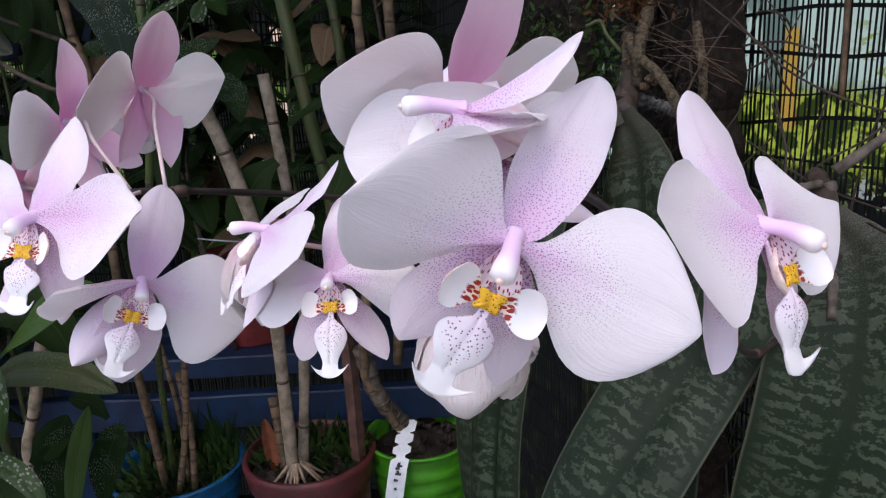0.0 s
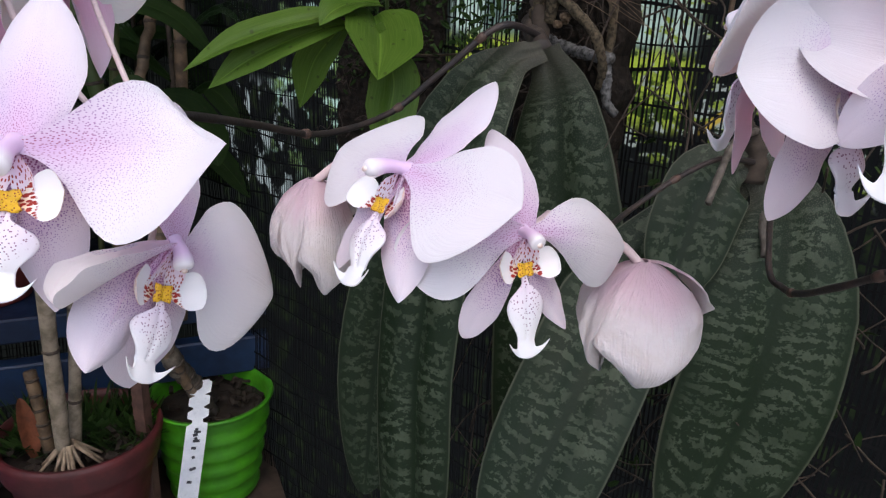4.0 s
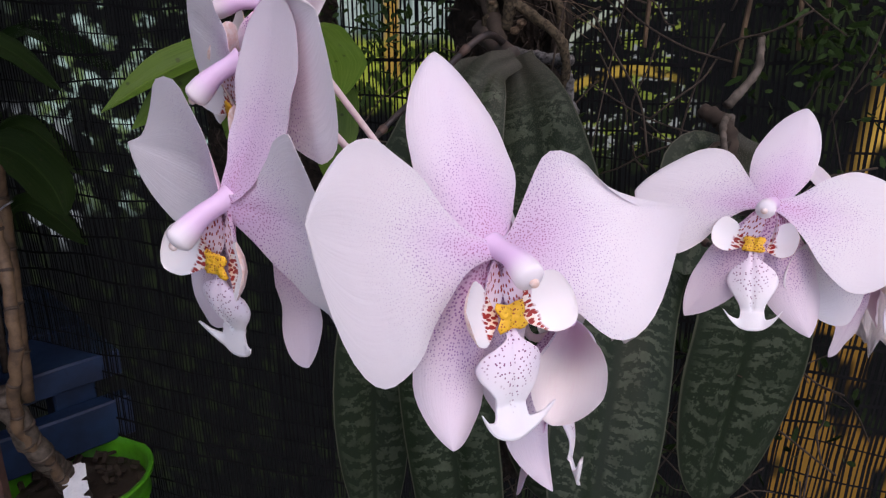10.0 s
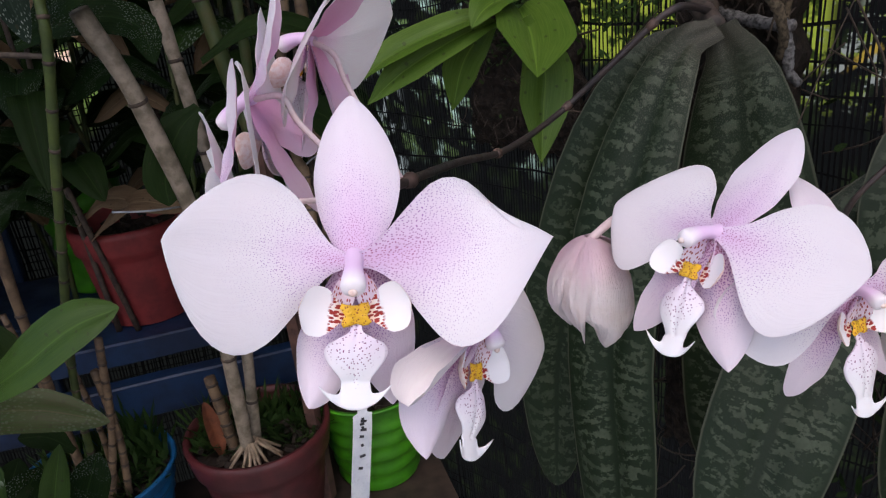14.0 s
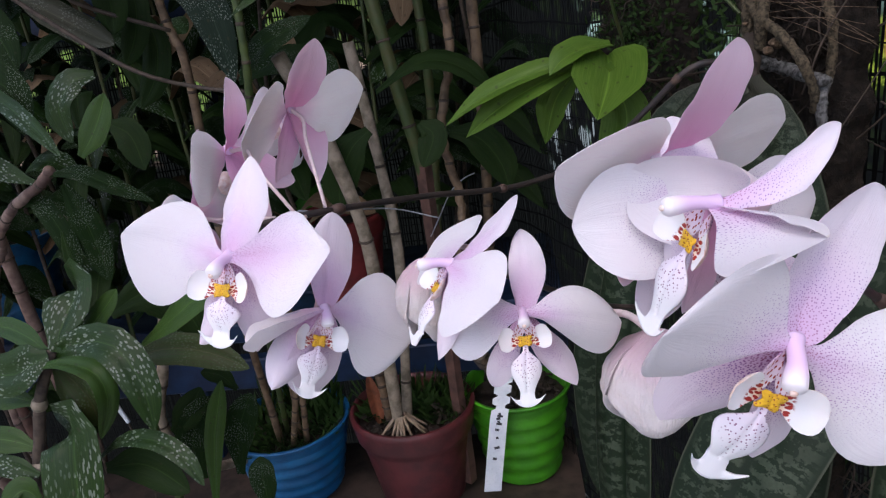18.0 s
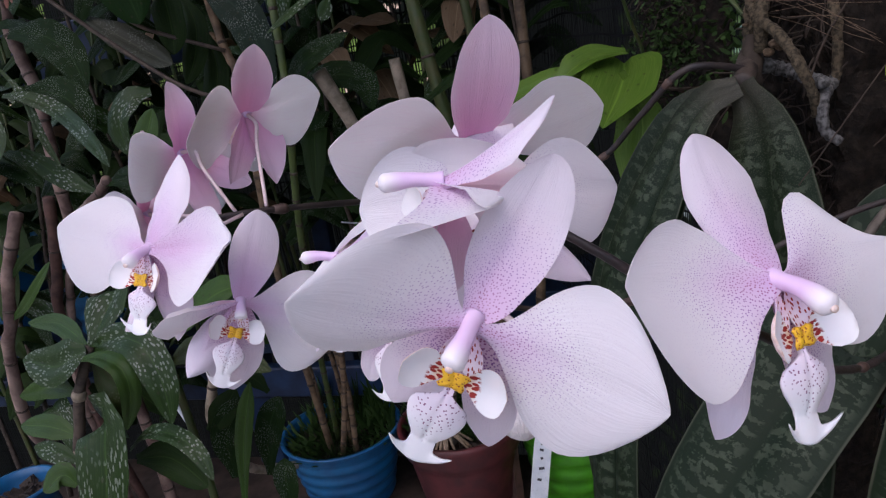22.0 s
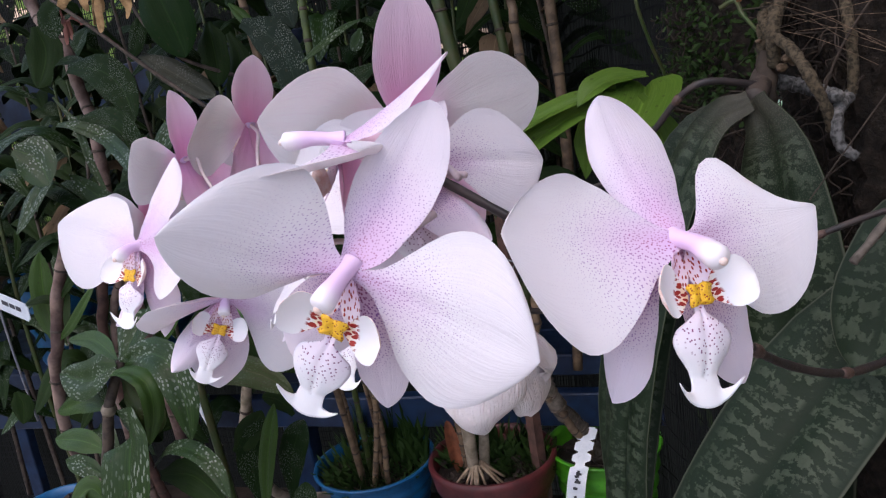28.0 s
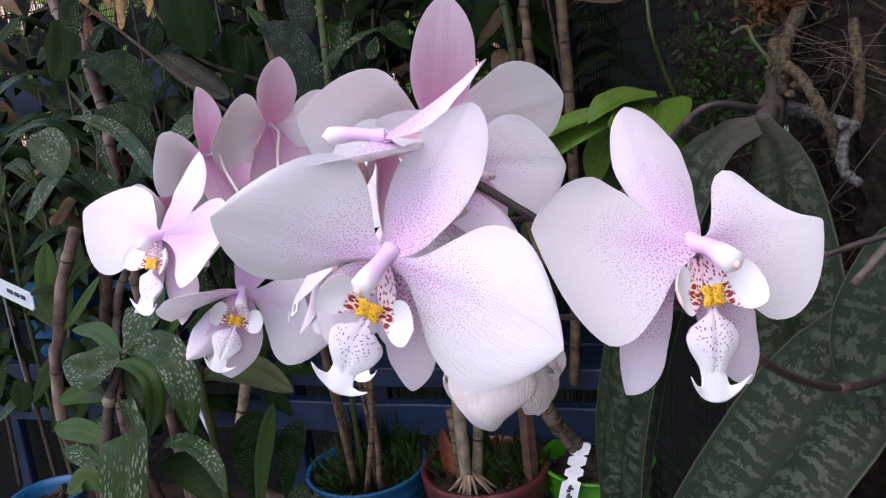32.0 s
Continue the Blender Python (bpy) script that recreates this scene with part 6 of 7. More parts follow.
for x in (-0.85, -0.36):
    board("post", (x, 0.55, 0.399), (0.05, 0.05, 0.798), MAT_WOOD, side, 8)


# ---- leafy orchid plants ----
def leafy(name, label, base, top, r, leaves, length, width, mats, seed, lean=0.5, cane_mat=MAT_CANE_GREEN, group="leafy orchid canes", start=0.25):
    """An upright cane with alternate arching leaves."""
    rng = random.Random(seed)
    o = empty(name, Matrix.Translation(Vector(base)), label, "orchid plant", group)
    b, t = Vector((0, 0, 0)), Vector(top) - Vector(base)
    bend = Vector((rng.uniform(-0.03, 0.03), rng.uniform(-0.02, 0.02), 0))
    path = smooth_path([b, b.lerp(t, 0.5) + bend, t], 8)
    v, f, uv = tube_data(path, lambda q: r * (1 - 0.45 * q), 8, 0.05, rng)
    child("stem", mesh_from("stem", v, f, [cane_mat], uvs=uv), o)
    az = rng.uniform(0, 6.28)
    for k in range(leaves):
        q = start + (1 - start) * k / max(1, leaves - 1)
        p = path[min(len(path) - 1, int(q * (len(path) - 1)))]
        az += math.pi + rng.uniform(-0.5, 0.5)
        out = Vector((math.cos(az), math.sin(az) * 0.75, 0))
        ln = length * rng.uniform(0.7, 1.15)
        droop = rng.uniform(0.1, 1.0) * lean
        p1 = p + out * ln * 0.4 + Vector((0, 0, ln * 0.28))
        p2 = p + out * ln * 0.85 + Vector((0, 0, ln * (0.32 - droop)))
        child("leaf", leaf_mesh("leaf", [p, p1, p2], width * rng.uniform(0.8, 1.2), Vector((-out.x * 0.5, -out.y * 0.5 - 0.4, 1.0)), rng.choice(mats), None, 12, 6, 0.22, 0.1, 0.04, rng.randint(0, 9999), 0.3, 0.0011, 1.7, tip=0.8), o)
    return o


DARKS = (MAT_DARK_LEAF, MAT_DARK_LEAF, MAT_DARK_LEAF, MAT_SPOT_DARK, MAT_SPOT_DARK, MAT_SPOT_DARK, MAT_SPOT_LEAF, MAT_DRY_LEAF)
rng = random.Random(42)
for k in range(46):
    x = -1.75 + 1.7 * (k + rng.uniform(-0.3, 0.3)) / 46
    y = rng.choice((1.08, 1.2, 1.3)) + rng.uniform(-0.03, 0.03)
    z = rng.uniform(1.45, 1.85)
    leafy("leafy_orchid", "orchid cane on the back shelf, leaves coloured dark for shade", (x, y, SHELF), (x + rng.uniform(-0.08, 0.08), y + rng.uniform(-0.05, 0.03), z), 0.0042, rng.randint(12, 16), 0.17, 0.046,
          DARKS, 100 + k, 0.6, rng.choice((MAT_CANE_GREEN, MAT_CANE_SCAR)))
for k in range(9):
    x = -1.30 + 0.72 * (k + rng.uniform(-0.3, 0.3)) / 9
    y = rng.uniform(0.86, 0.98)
    leafy("leafy_orchid", "orchid cane rising from the bench, leaves coloured dark for shade", (x, y, 0.83), (x + rng.uniform(-0.06, 0.06), y, rng.uniform(1.30, 1.6)), 0.0045, 14, 0.16, 0.042,
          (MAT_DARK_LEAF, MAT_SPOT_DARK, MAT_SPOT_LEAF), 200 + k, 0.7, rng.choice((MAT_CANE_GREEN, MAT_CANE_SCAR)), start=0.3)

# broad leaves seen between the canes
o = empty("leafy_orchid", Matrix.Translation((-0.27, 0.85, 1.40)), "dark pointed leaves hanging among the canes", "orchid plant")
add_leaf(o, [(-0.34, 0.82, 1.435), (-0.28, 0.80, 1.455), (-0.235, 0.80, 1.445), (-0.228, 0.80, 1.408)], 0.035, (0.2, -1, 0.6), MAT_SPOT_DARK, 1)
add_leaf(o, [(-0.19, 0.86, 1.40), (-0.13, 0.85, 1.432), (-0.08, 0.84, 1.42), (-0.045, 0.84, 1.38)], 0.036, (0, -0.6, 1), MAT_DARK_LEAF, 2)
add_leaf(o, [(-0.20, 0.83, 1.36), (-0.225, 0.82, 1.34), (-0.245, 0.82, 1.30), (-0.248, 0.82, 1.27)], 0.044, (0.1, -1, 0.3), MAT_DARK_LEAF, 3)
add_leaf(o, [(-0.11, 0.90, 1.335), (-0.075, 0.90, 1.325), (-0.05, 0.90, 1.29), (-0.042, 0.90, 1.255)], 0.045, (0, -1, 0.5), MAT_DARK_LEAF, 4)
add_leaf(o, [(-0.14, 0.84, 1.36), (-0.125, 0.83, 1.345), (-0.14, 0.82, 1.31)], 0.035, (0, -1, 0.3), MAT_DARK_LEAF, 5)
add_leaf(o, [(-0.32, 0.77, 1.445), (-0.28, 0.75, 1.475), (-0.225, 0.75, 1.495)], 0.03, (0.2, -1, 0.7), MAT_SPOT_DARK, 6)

# near water-marked plant
NP = Vector((-0.500, 0.500, 0.955))
o = empty("broad_leaved_orchid", Matrix.Translation(NP), "leafy orchid with arching green leaves spotted with dried water marks", "orchid plant")
child("stem", tube("stem", [(0, 0, 0), (0.017, 0.0, 0.168), (0.034, 0.0, 0.226), (0.044, 0.0, 0.257), (0.052, 0.005, 0.278), (0.064, 0.008, 0.301)], lambda q: 0.0058 - 0.0012 * q, MAT_CANE_SCAR, 6, 10), o, "dark purple-brown stem")
for p, d in (((0.044, 0.0, 0.257), (0.3, 0, 1)), ((0.025, 0.0, 0.197), (0.2, 0, 1))):
    d = Vector(d).normalized()
    v, f, uv = tube_data([Vector(p) - d * 0.0045, Vector(p), Vector(p) + d * 0.0045], lambda q: 0.0058 + 0.0012 * math.sin(math.pi * q), 12)
    child("joint", mesh_from("joint", v, f, [MAT_CANE_PALE], uvs=uv), o, "pale papery joint")
for pts, w, fc, mt in (
        ([(-0.434, 0.508, 1.256), (-0.430, 0.520, 1.277), (-0.423, 0.535, 1.296), (-0.427, 0.552, 1.301), (-0.450, 0.585, 1.278)], 0.046, (-0.2, -1, 0.15), MAT_SPOT_LEAF),
        ([(-0.442, 0.510, 1.257), (-0.467, 0.525, 1.265), (-0.503, 0.545, 1.269), (-0.561, 0.572, 1.260)], 0.019, (-0.1, -0.7, 0.7), MAT_MID_LEAF),
        ([(-0.434, 0.500, 1.257), (-0.450, 0.495, 1.253), (-0.479, 0.500, 1.242), (-0.526, 0.520, 1.242)], 0.039, (-0.2, -0.85, 0.5), MAT_SPOT_LEAF),
        ([(-0.459, 0.500, 1.214), (-0.508, 0.520, 1.212), (-0.590, 0.560, 1.183)], 0.023, (-0.1, -0.8, 0.6), MAT_MID_LEAF),
        ([(-0.446, 0.515, 1.248), (-0.409, 0.500, 1.266), (-0.366, 0.484, 1.269), (-0.342, 0.470, 1.242), (-0.338, 0.464, 1.200)], 0.031, (0.35, -0.8, 0.5), MAT_SPOT_LEAF),
        ([(-0.448, 0.500, 1.247), (-0.404, 0.480, 1.259), (-0.371, 0.465, 1.254), (-0.367, 0.462, 1.228), (-0.389, 0.470, 1.192)], 0.019, (0.75, -0.5, 0.5), MAT_MID_LEAF),
        ([(-0.440, 0.512, 1.244), (-0.429, 0.510, 1.222), (-0.417, 0.505, 1.204), (-0.413, 0.505, 1.183)], 0.040, (0.1, -1, -0.1), MAT_PURPLE_LEAF),
        ([(-0.465, 0.525, 1.209), (-0.448, 0.525, 1.191), (-0.422, 0.520, 1.169)], 0.026, (0.1, -0.9, 0.3), MAT_DARK_LEAF),
        ([(-0.452, 0.530, 1.150), (-0.440, 0.508, 1.184), (-0.427, 0.484, 1.195), (-0.421, 0.468, 1.178), (-0.421, 0.454, 1.135), (-0.425, 0.446, 1.098)], 0.056, (0.0, -1, 0.12), MAT_SPOT_LEAF),
        ([(-0.472, 0.500, 1.169), (-0.507, 0.505, 1.178), (-0.550, 0.515, 1.174)], 0.023, (-0.1, -0.7, 0.7), MAT_MID_LEAF),
        ([(-0.471, 0.490, 1.148), (-0.496, 0.492, 1.157), (-0.526, 0.500, 1.159)], 0.019, (-0.1, -0.8, 0.6), MAT_SPOT_LEAF),
        ([(-0.470, 0.480, 1.130), (-0.484, 0.478, 1.142), (-0.500, 0.470, 1.130)], 0.025, (-0.1, -0.8, 0.6), MAT_MID_LEAF),
        ([(-0.420, 0.500, 1.154), (-0.380, 0.482, 1.183), (-0.345, 0.470, 1.188), (-0.317, 0.458, 1.178), (-0.301, 0.448, 1.157)], 0.016, (0.1, -0.6, 0.8), MAT_SPOT_LEAF),
        ([(-0.416, 0.500, 1.144), (-0.377, 0.495, 1.146), (-0.337, 0.485, 1.124)], 0.032, (0.1, -0.9, 0.3), MAT_DARK_LEAF)):
    add_leaf(o, pts, w, fc, mt, rng.randint(0, 999), 0.28, 2.2, 0.06)

# purple-tinged leaf and upright blades beside it
NP2 = Vector((-0.415, 0.585, 0.93))
o = empty("broad_leaved_orchid", Matrix.Translation(NP2), "leafy orchid with a long purple-tinged green leaf and upright blades", "orchid plant")
child("stem", tube("stem", [(0, 0, 0), (0.004, 0.0, 0.12), (-0.017, 0.015, 0.272)], 0.0045, MAT_CANE_GREEN, 6, 8), o)
for pts, w, fc, mt in (
        ([(-0.436, 0.605, 1.190), (-0.395, 0.588, 1.212), (-0.340, 0.570, 1.216), (-0.291, 0.557, 1.200)], 0.031, (0, -0.85, 0.5), MAT_PURPLE_LEAF),
        ([(-0.435, 0.600, 1.249), (-0.395, 0.600, 1.268), (-0.365, 0.600, 1.251), (-0.348, 0.600, 1.213)], 0.044, (0, -0.9, 0.4), MAT_DARK_LEAF),
        ([(-0.422, 0.530, 1.257), (-0.401, 0.535, 1.277), (-0.383, 0.540, 1.295)], 0.019, (-0.3, -1, 0.2), MAT_MID_LEAF),
        ([(-0.458, 0.600, 1.335), (-0.460, 0.600, 1.306), (-0.456, 0.600, 1.285)], 0.013, (-0.3, -1, 0.2), MAT_DARK_LEAF),
        ([(-0.367, 0.570, 1.037), (-0.359, 0.578, 1.099), (-0.348, 0.582, 1.139), (-0.335, 0.586, 1.175)], 0.022, (-0.2, -1, 0.1), MAT_MID_LEAF),
        ([(-0.389, 0.600, 1.053), (-0.391, 0.600, 1.094), (-0.376, 0.600, 1.126), (-0.361, 0.610, 1.145)], 0.036, (0.2, -1, 0.1), MAT_SPOT_DARK),
        ([(-0.347, 0.600, 1.056), (-0.342, 0.600, 1.097), (-0.329, 0.600, 1.128), (-0.320, 0.610, 1.145)], 0.031, (0, -1, 0.1), MAT_SPOT_DARK),
        ([(-0.307, 0.560, 1.040), (-0.307, 0.560, 1.079), (-0.308, 0.570, 1.097)], 0.027, (0, -1, 0.1), MAT_SPOT_DARK),
        ([(-0.407, 0.600, 1.111), (-0.386, 0.600, 1.134), (-0.376, 0.620, 1.151)], 0.030, (0, -1, 0.2), MAT_DARK_LEAF),
        ([(-0.370, 0.530, 1.245), (-0.309, 0.480, 1.290), (-0.275, 0.474, 1.311), (-0.248, 0.474, 1.316)], 0.031, (-0.2, -0.7, 0.8), MAT_FRESH_LEAF),
        ([(-0.338, 0.620, 1.145), (-0.353, 0.620, 1.163), (-0.372, 0.620, 1.168)], 0.018, (0, -0.8, 0.6), MAT_DARK_LEAF)):
    add_leaf(o, pts, w, fc, mt, rng.randint(0, 999), 0.24, 1.9)
cane("orchid_cane", [(-0.466, 0.75, 1.19), (-0.471, 0.75, 1.170), (-0.491, 0.75, 1.101), (-0.511, 0.752, 1.031), (-0.505, 0.80, 0.93), (-0.470, 0.90, 0.87)], 0.0068, MAT_CANE_PALE, "grey papery dry cane behind the spotted leaves", 64, gap=0.07)

# Pale petal-like strip built as a label; its stick is added support.
o = empty("plant_label", Matrix.Translation((-0.588, 0.80, 1.008)), "pale bent strip behind the leaves on an added stick", "plant label")
child("tag", tube("tag", [(-0.024, 0.0, 0.077), (-0.018, 0.0, 0.054), (-0.010, 0.0, 0.028), (0.0, 0.0, 0.0)], lambda q: 0.0042 - 0.0014 * q, MAT_TAG, 8, 6), o)
child("stick", tube("stick", [(0.0, 0.0, 0.004), (-0.010, 0.02, -0.10), (-0.014, 0.04, -0.228)], 0.0014, MAT_CANE_SCAR, 6, 6), o, "dark thin stick")

# plants at the far left end of the bench
o = cane("leafy_orchid", [(-0.675, 0.715, 1.35), (-0.691, 0.710, 1.315), (-0.710, 0.705, 1.270), (-0.721, 0.697, 1.211), (-0.747, 0.705, 1.171), (-0.787, 0.732, 1.044), (-0.792, 0.78, 0.96), (-0.79, 0.84, 0.79)], 0.0078, MAT_CANE_PEEL, "peeling pinkish-brown cane with a pair of green leaves", 61, gap=0.075)
for pts, w, fc, mt in (
        ([(-0.727, 0.700, 1.214), (-0.734, 0.705, 1.249), (-0.736, 0.710, 1.293), (-0.728, 0.715, 1.335)], 0.041, (0.1, -1, 0.1), MAT_MID_LEAF),
        ([(-0.719, 0.697, 1.217), (-0.685, 0.690, 1.238), (-0.649, 0.685, 1.268), (-0.621, 0.685, 1.293)], 0.019, (-0.5, -0.9, 0.2), MAT_MID_LEAF),
        ([(-0.706, 0.705, 1.270), (-0.674, 0.700, 1.295), (-0.632, 0.695, 1.314)], 0.014, (0, -0.9, 0.4), MAT_DARK_LEAF),
        ([(-0.711, 0.705, 1.266), (-0.725, 0.700, 1.275), (-0.748, 0.690, 1.271)], 0.013, (0, -0.7, 0.7), MAT_DARK_LEAF),
        ([(-0.719, 0.620, 1.180), (-0.716, 0.620, 1.163), (-0.723, 0.620, 1.137)], 0.028, (0.3, -1, 0.1), MAT_DARK_LEAF)):
    add_leaf(o, pts, w, fc, mt, rng.randint(0, 999))
cane("orchid_cane", [(-0.655, 0.75, 1.36), (-0.667, 0.75, 1.305), (-0.681, 0.75, 1.251), (-0.694, 0.75, 1.195), (-0.72, 0.79, 1.0), (-0.73, 0.85, 0.79)], 0.0070, MAT_STAKE, "smooth reddish-brown cane beside the peeling one", 65, gap=0.12)
o = cane("orchid_cane", [(-0.487, 0.655, 1.385), (-0.510, 0.665, 1.370), (-0.563, 0.69, 1.345), (-0.620, 0.73, 1.310), (-0.648, 0.757, 1.280), (-0.669, 0.76, 1.251), (-0.698, 0.762, 1.162), (-0.725, 0.775, 1.056), (-0.745, 0.83, 0.79)], 0.0054, MAT_CANE_PEEL, "old cane with torn pale sheaths", 66, gap=0.05, kink=0.001)
for pts, w, fc, mt in (
        ([(-0.490, 0.655, 1.380), (-0.455, 0.645, 1.382), (-0.425, 0.645, 1.366), (-0.391, 0.655, 1.342)], 0.018, (0, -0.7, 0.7), MAT_SPOT_DARK),
        ([(-0.495, 0.680, 1.365), (-0.484, 0.676, 1.330), (-0.480, 0.678, 1.295), (-0.478, 0.680, 1.255)], 0.034, (0.1, -1, 0.2), MAT_SPOT_DARK),
        ([(-0.515, 0.665, 1.372), (-0.550, 0.660, 1.395), (-0.580, 0.650, 1.430)], 0.022, (0.2, -0.9, 0.4), MAT_SPOT_LEAF),
        ([(-0.560, 0.690, 1.345), (-0.530, 0.680, 1.350), (-0.505, 0.670, 1.310), (-0.500, 0.670, 1.265)], 0.022, (0.3, -0.9, 0.3), MAT_SPOT_DARK)):
    add_leaf(o, pts, w, fc, mt, rng.randint(0, 999))

# leafy canes above them
o = cane("leafy_orchid", [(-0.800, 0.88, 1.68), (-0.775, 0.87, 1.636), (-0.741, 0.862, 1.601), (-0.733, 0.857, 1.563), (-0.721, 0.850, 1.528), (-0.708, 0.843, 1.489), (-0.710, 0.840, 1.429), (-0.719, 0.845, 1.30), (-0.72, 0.87, 1.0), (-0.71, 0.87, 0.79)], 0.0085, MAT_CANE_PEEL, "stout papery cane with dark wet leaves", 62, gap=0.055)
for pts, w, fc, mt in (
        ([(-0.604, 0.675, 1.487), (-0.577, 0.675, 1.483), (-0.536, 0.672, 1.463), (-0.476, 0.630, 1.432), (-0.436, 0.600, 1.404)], 0.018, (0.2, -0.8, 0.6), MAT_SPOT_LEAF),
        ([(-0.596, 0.700, 1.489), (-0.564, 0.700, 1.484), (-0.530, 0.690, 1.464), (-0.517, 0.680, 1.418)], 0.042, (0.2, -0.9, 0.4), MAT_SPOT_DARK),
        ([(-0.453, 0.720, 1.467), (-0.475, 0.710, 1.464), (-0.492, 0.700, 1.440), (-0.479, 0.690, 1.404)], 0.035, (-0.2, -0.9, 0.4), MAT_SPOT_LEAF),
        ([(-0.617, 0.620, 1.467), (-0.594, 0.620, 1.455), (-0.569, 0.610, 1.423)], 0.048, (0, -0.9, 0.5), MAT_SPOT_LEAF),
        ([(-0.614, 0.740, 1.634), (-0.634, 0.735, 1.620), (-0.625, 0.730, 1.590)], 0.031, (0.2, -1, 0.3), MAT_SPOT_DARK),
        ([(-0.650, 0.760, 1.558), (-0.599, 0.750, 1.551), (-0.561, 0.740, 1.524), (-0.541, 0.730, 1.478)], 0.044, (0.1, -0.9, 0.4), MAT_SPOT_DARK),
        ([(-0.614, 0.690, 1.520), (-0.581, 0.680, 1.482), (-0.565, 0.670, 1.439), (-0.543, 0.660, 1.402)], 0.009, (0.5, -0.8, 0.3), MAT_SPOT_LEAF),
        ([(-0.587, 0.800, 1.558), (-0.560, 0.790, 1.580), (-0.545, 0.790, 1.607)], 0.023, (0.3, -1, 0.2), MAT_SPOT_DARK),
        ([(-0.722, 0.800, 1.547), (-0.689, 0.790, 1.574), (-0.625, 0.770, 1.563)], 0.020, (0, -0.6, 0.8), MAT_SPOT_DARK),
        ([(-0.722, 0.800, 1.625), (-0.721, 0.800, 1.590), (-0.746, 0.800, 1.547)], 0.056, (0.2, -1, 0.2), MAT_DARK_LEAF)):
    add_leaf(o, pts, w, fc, mt, rng.randint(0, 999))
o = cane("leafy_orchid", [(-0.287, 0.720, 1.66), (-0.287, 0.720, 1.584), (-0.288, 0.720, 1.553), (-0.289, 0.720, 1.518), (-0.291, 0.720, 1.472), (-0.297, 0.725, 1.43), (-0.335, 0.77, 1.29), (-0.395, 0.87, 1.08), (-0.42, 0.92, 0.90)], 0.0043, MAT_CANE_FRESH, "fresh green jointed cane with dark blue-green wet leaves", 67, gap=0.036)
for pts, w, fc, mt in (
        ([(-0.443, 0.640, 1.396), (-0.425, 0.645, 1.421), (-0.408, 0.650, 1.451)], 0.028, (0, -1, 0.2), MAT_MID_LEAF),
        ([(-0.217, 0.700, 1.537), (-0.237, 0.700, 1.533), (-0.259, 0.690, 1.520), (-0.283, 0.680, 1.504)], 0.012, (0, -0.7, 0.7), MAT_SPOT_LEAF),
        ([(-0.227, 0.720, 1.531), (-0.234, 0.720, 1.519), (-0.241, 0.720, 1.511)], 0.017, (0, -0.9, 0.4), MAT_SPOT_LEAF),
        ([(-0.377, 0.740, 1.565), (-0.345, 0.730, 1.549), (-0.319, 0.720, 1.516), (-0.304, 0.710, 1.441)], 0.042, (0.1, -0.95, 0.3), MAT_WET_LEAF),
        ([(-0.347, 0.760, 1.603), (-0.329, 0.750, 1.580), (-0.313, 0.740, 1.548)], 0.032, (0.1, -0.95, 0.3), MAT_WET_LEAF),
        ([(-0.442, 0.700, 1.419), (-0.417, 0.690, 1.404), (-0.405, 0.680, 1.370)], 0.032, (0.2, -1, 0.2), MAT_DARK_LEAF)):
    add_leaf(o, pts, w, fc, mt, rng.randint(0, 999))
o = cane("leafy_orchid", [(-0.418, 0.815, 1.64), (-0.410, 0.820, 1.520), (-0.404, 0.820, 1.492), (-0.398, 0.820, 1.445), (-0.41, 0.83, 1.2), (-0.425, 0.90, 0.89)], 0.0052, MAT_CANE_BROWN, "brown cane with dark drooping leaves", 63, gap=0.08)
for pts, w, fc, mt in (
        ([(-0.568, 0.800, 1.563), (-0.532, 0.790, 1.543), (-0.490, 0.780, 1.517), (-0.450, 0.770, 1.493)], 0.034, (0, -0.8, 0.6), MAT_DULL_LEAF),
        ([(-0.497, 0.760, 1.646), (-0.487, 0.750, 1.616), (-0.472, 0.740, 1.587), (-0.458, 0.740, 1.540)], 0.062, (0.1, -0.9, 0.4), MAT_GREEN_LEAF),
        ([(-0.460, 0.800, 1.583), (-0.455, 0.790, 1.564), (-0.454, 0.788, 1.535), (-0.458, 0.790, 1.504)], 0.039, (0.1, -1, 0.1), MAT_DARK_LEAF),
        ([(-0.459, 0.840, 1.572), (-0.446, 0.830, 1.540), (-0.450, 0.820, 1.503), (-0.470, 0.820, 1.469)], 0.032, (0.1, -1, 0.1), MAT_DARK_LEAF),
        ([(-0.458, 0.870, 1.529), (-0.448, 0.860, 1.492), (-0.453, 0.850, 1.454), (-0.479, 0.850, 1.417)], 0.036, (0, -1, 0.1), MAT_DARK_LEAF),
        ([(-0.425, 0.800, 1.599), (-0.404, 0.790, 1.581), (-0.381, 0.780, 1.556)], 0.014, (0.3, -0.9, 0.4), MAT_MID_LEAF)):
    add_leaf(o, pts, w, fc, mt, rng.randint(0, 999), 0.35, 2.4, 0.25)
tagged(new("flower_stalk", tube("flower_stalk", [(-0.72, 0.80, 1.69), (-0.633, 0.740, 1.642), (-0.563, 0.730, 1.587), (-0.495, 0.730, 1.527), (-0.418, 0.730, 1.467), (-0.36, 0.745, 1.44), (-0.297, 0.724, 1.43)], 0.0024, MAT_CANE_SCAR, 8, 8)), "thin brown arching stalk of withered flowers", "flower stalk", "flower stalks")
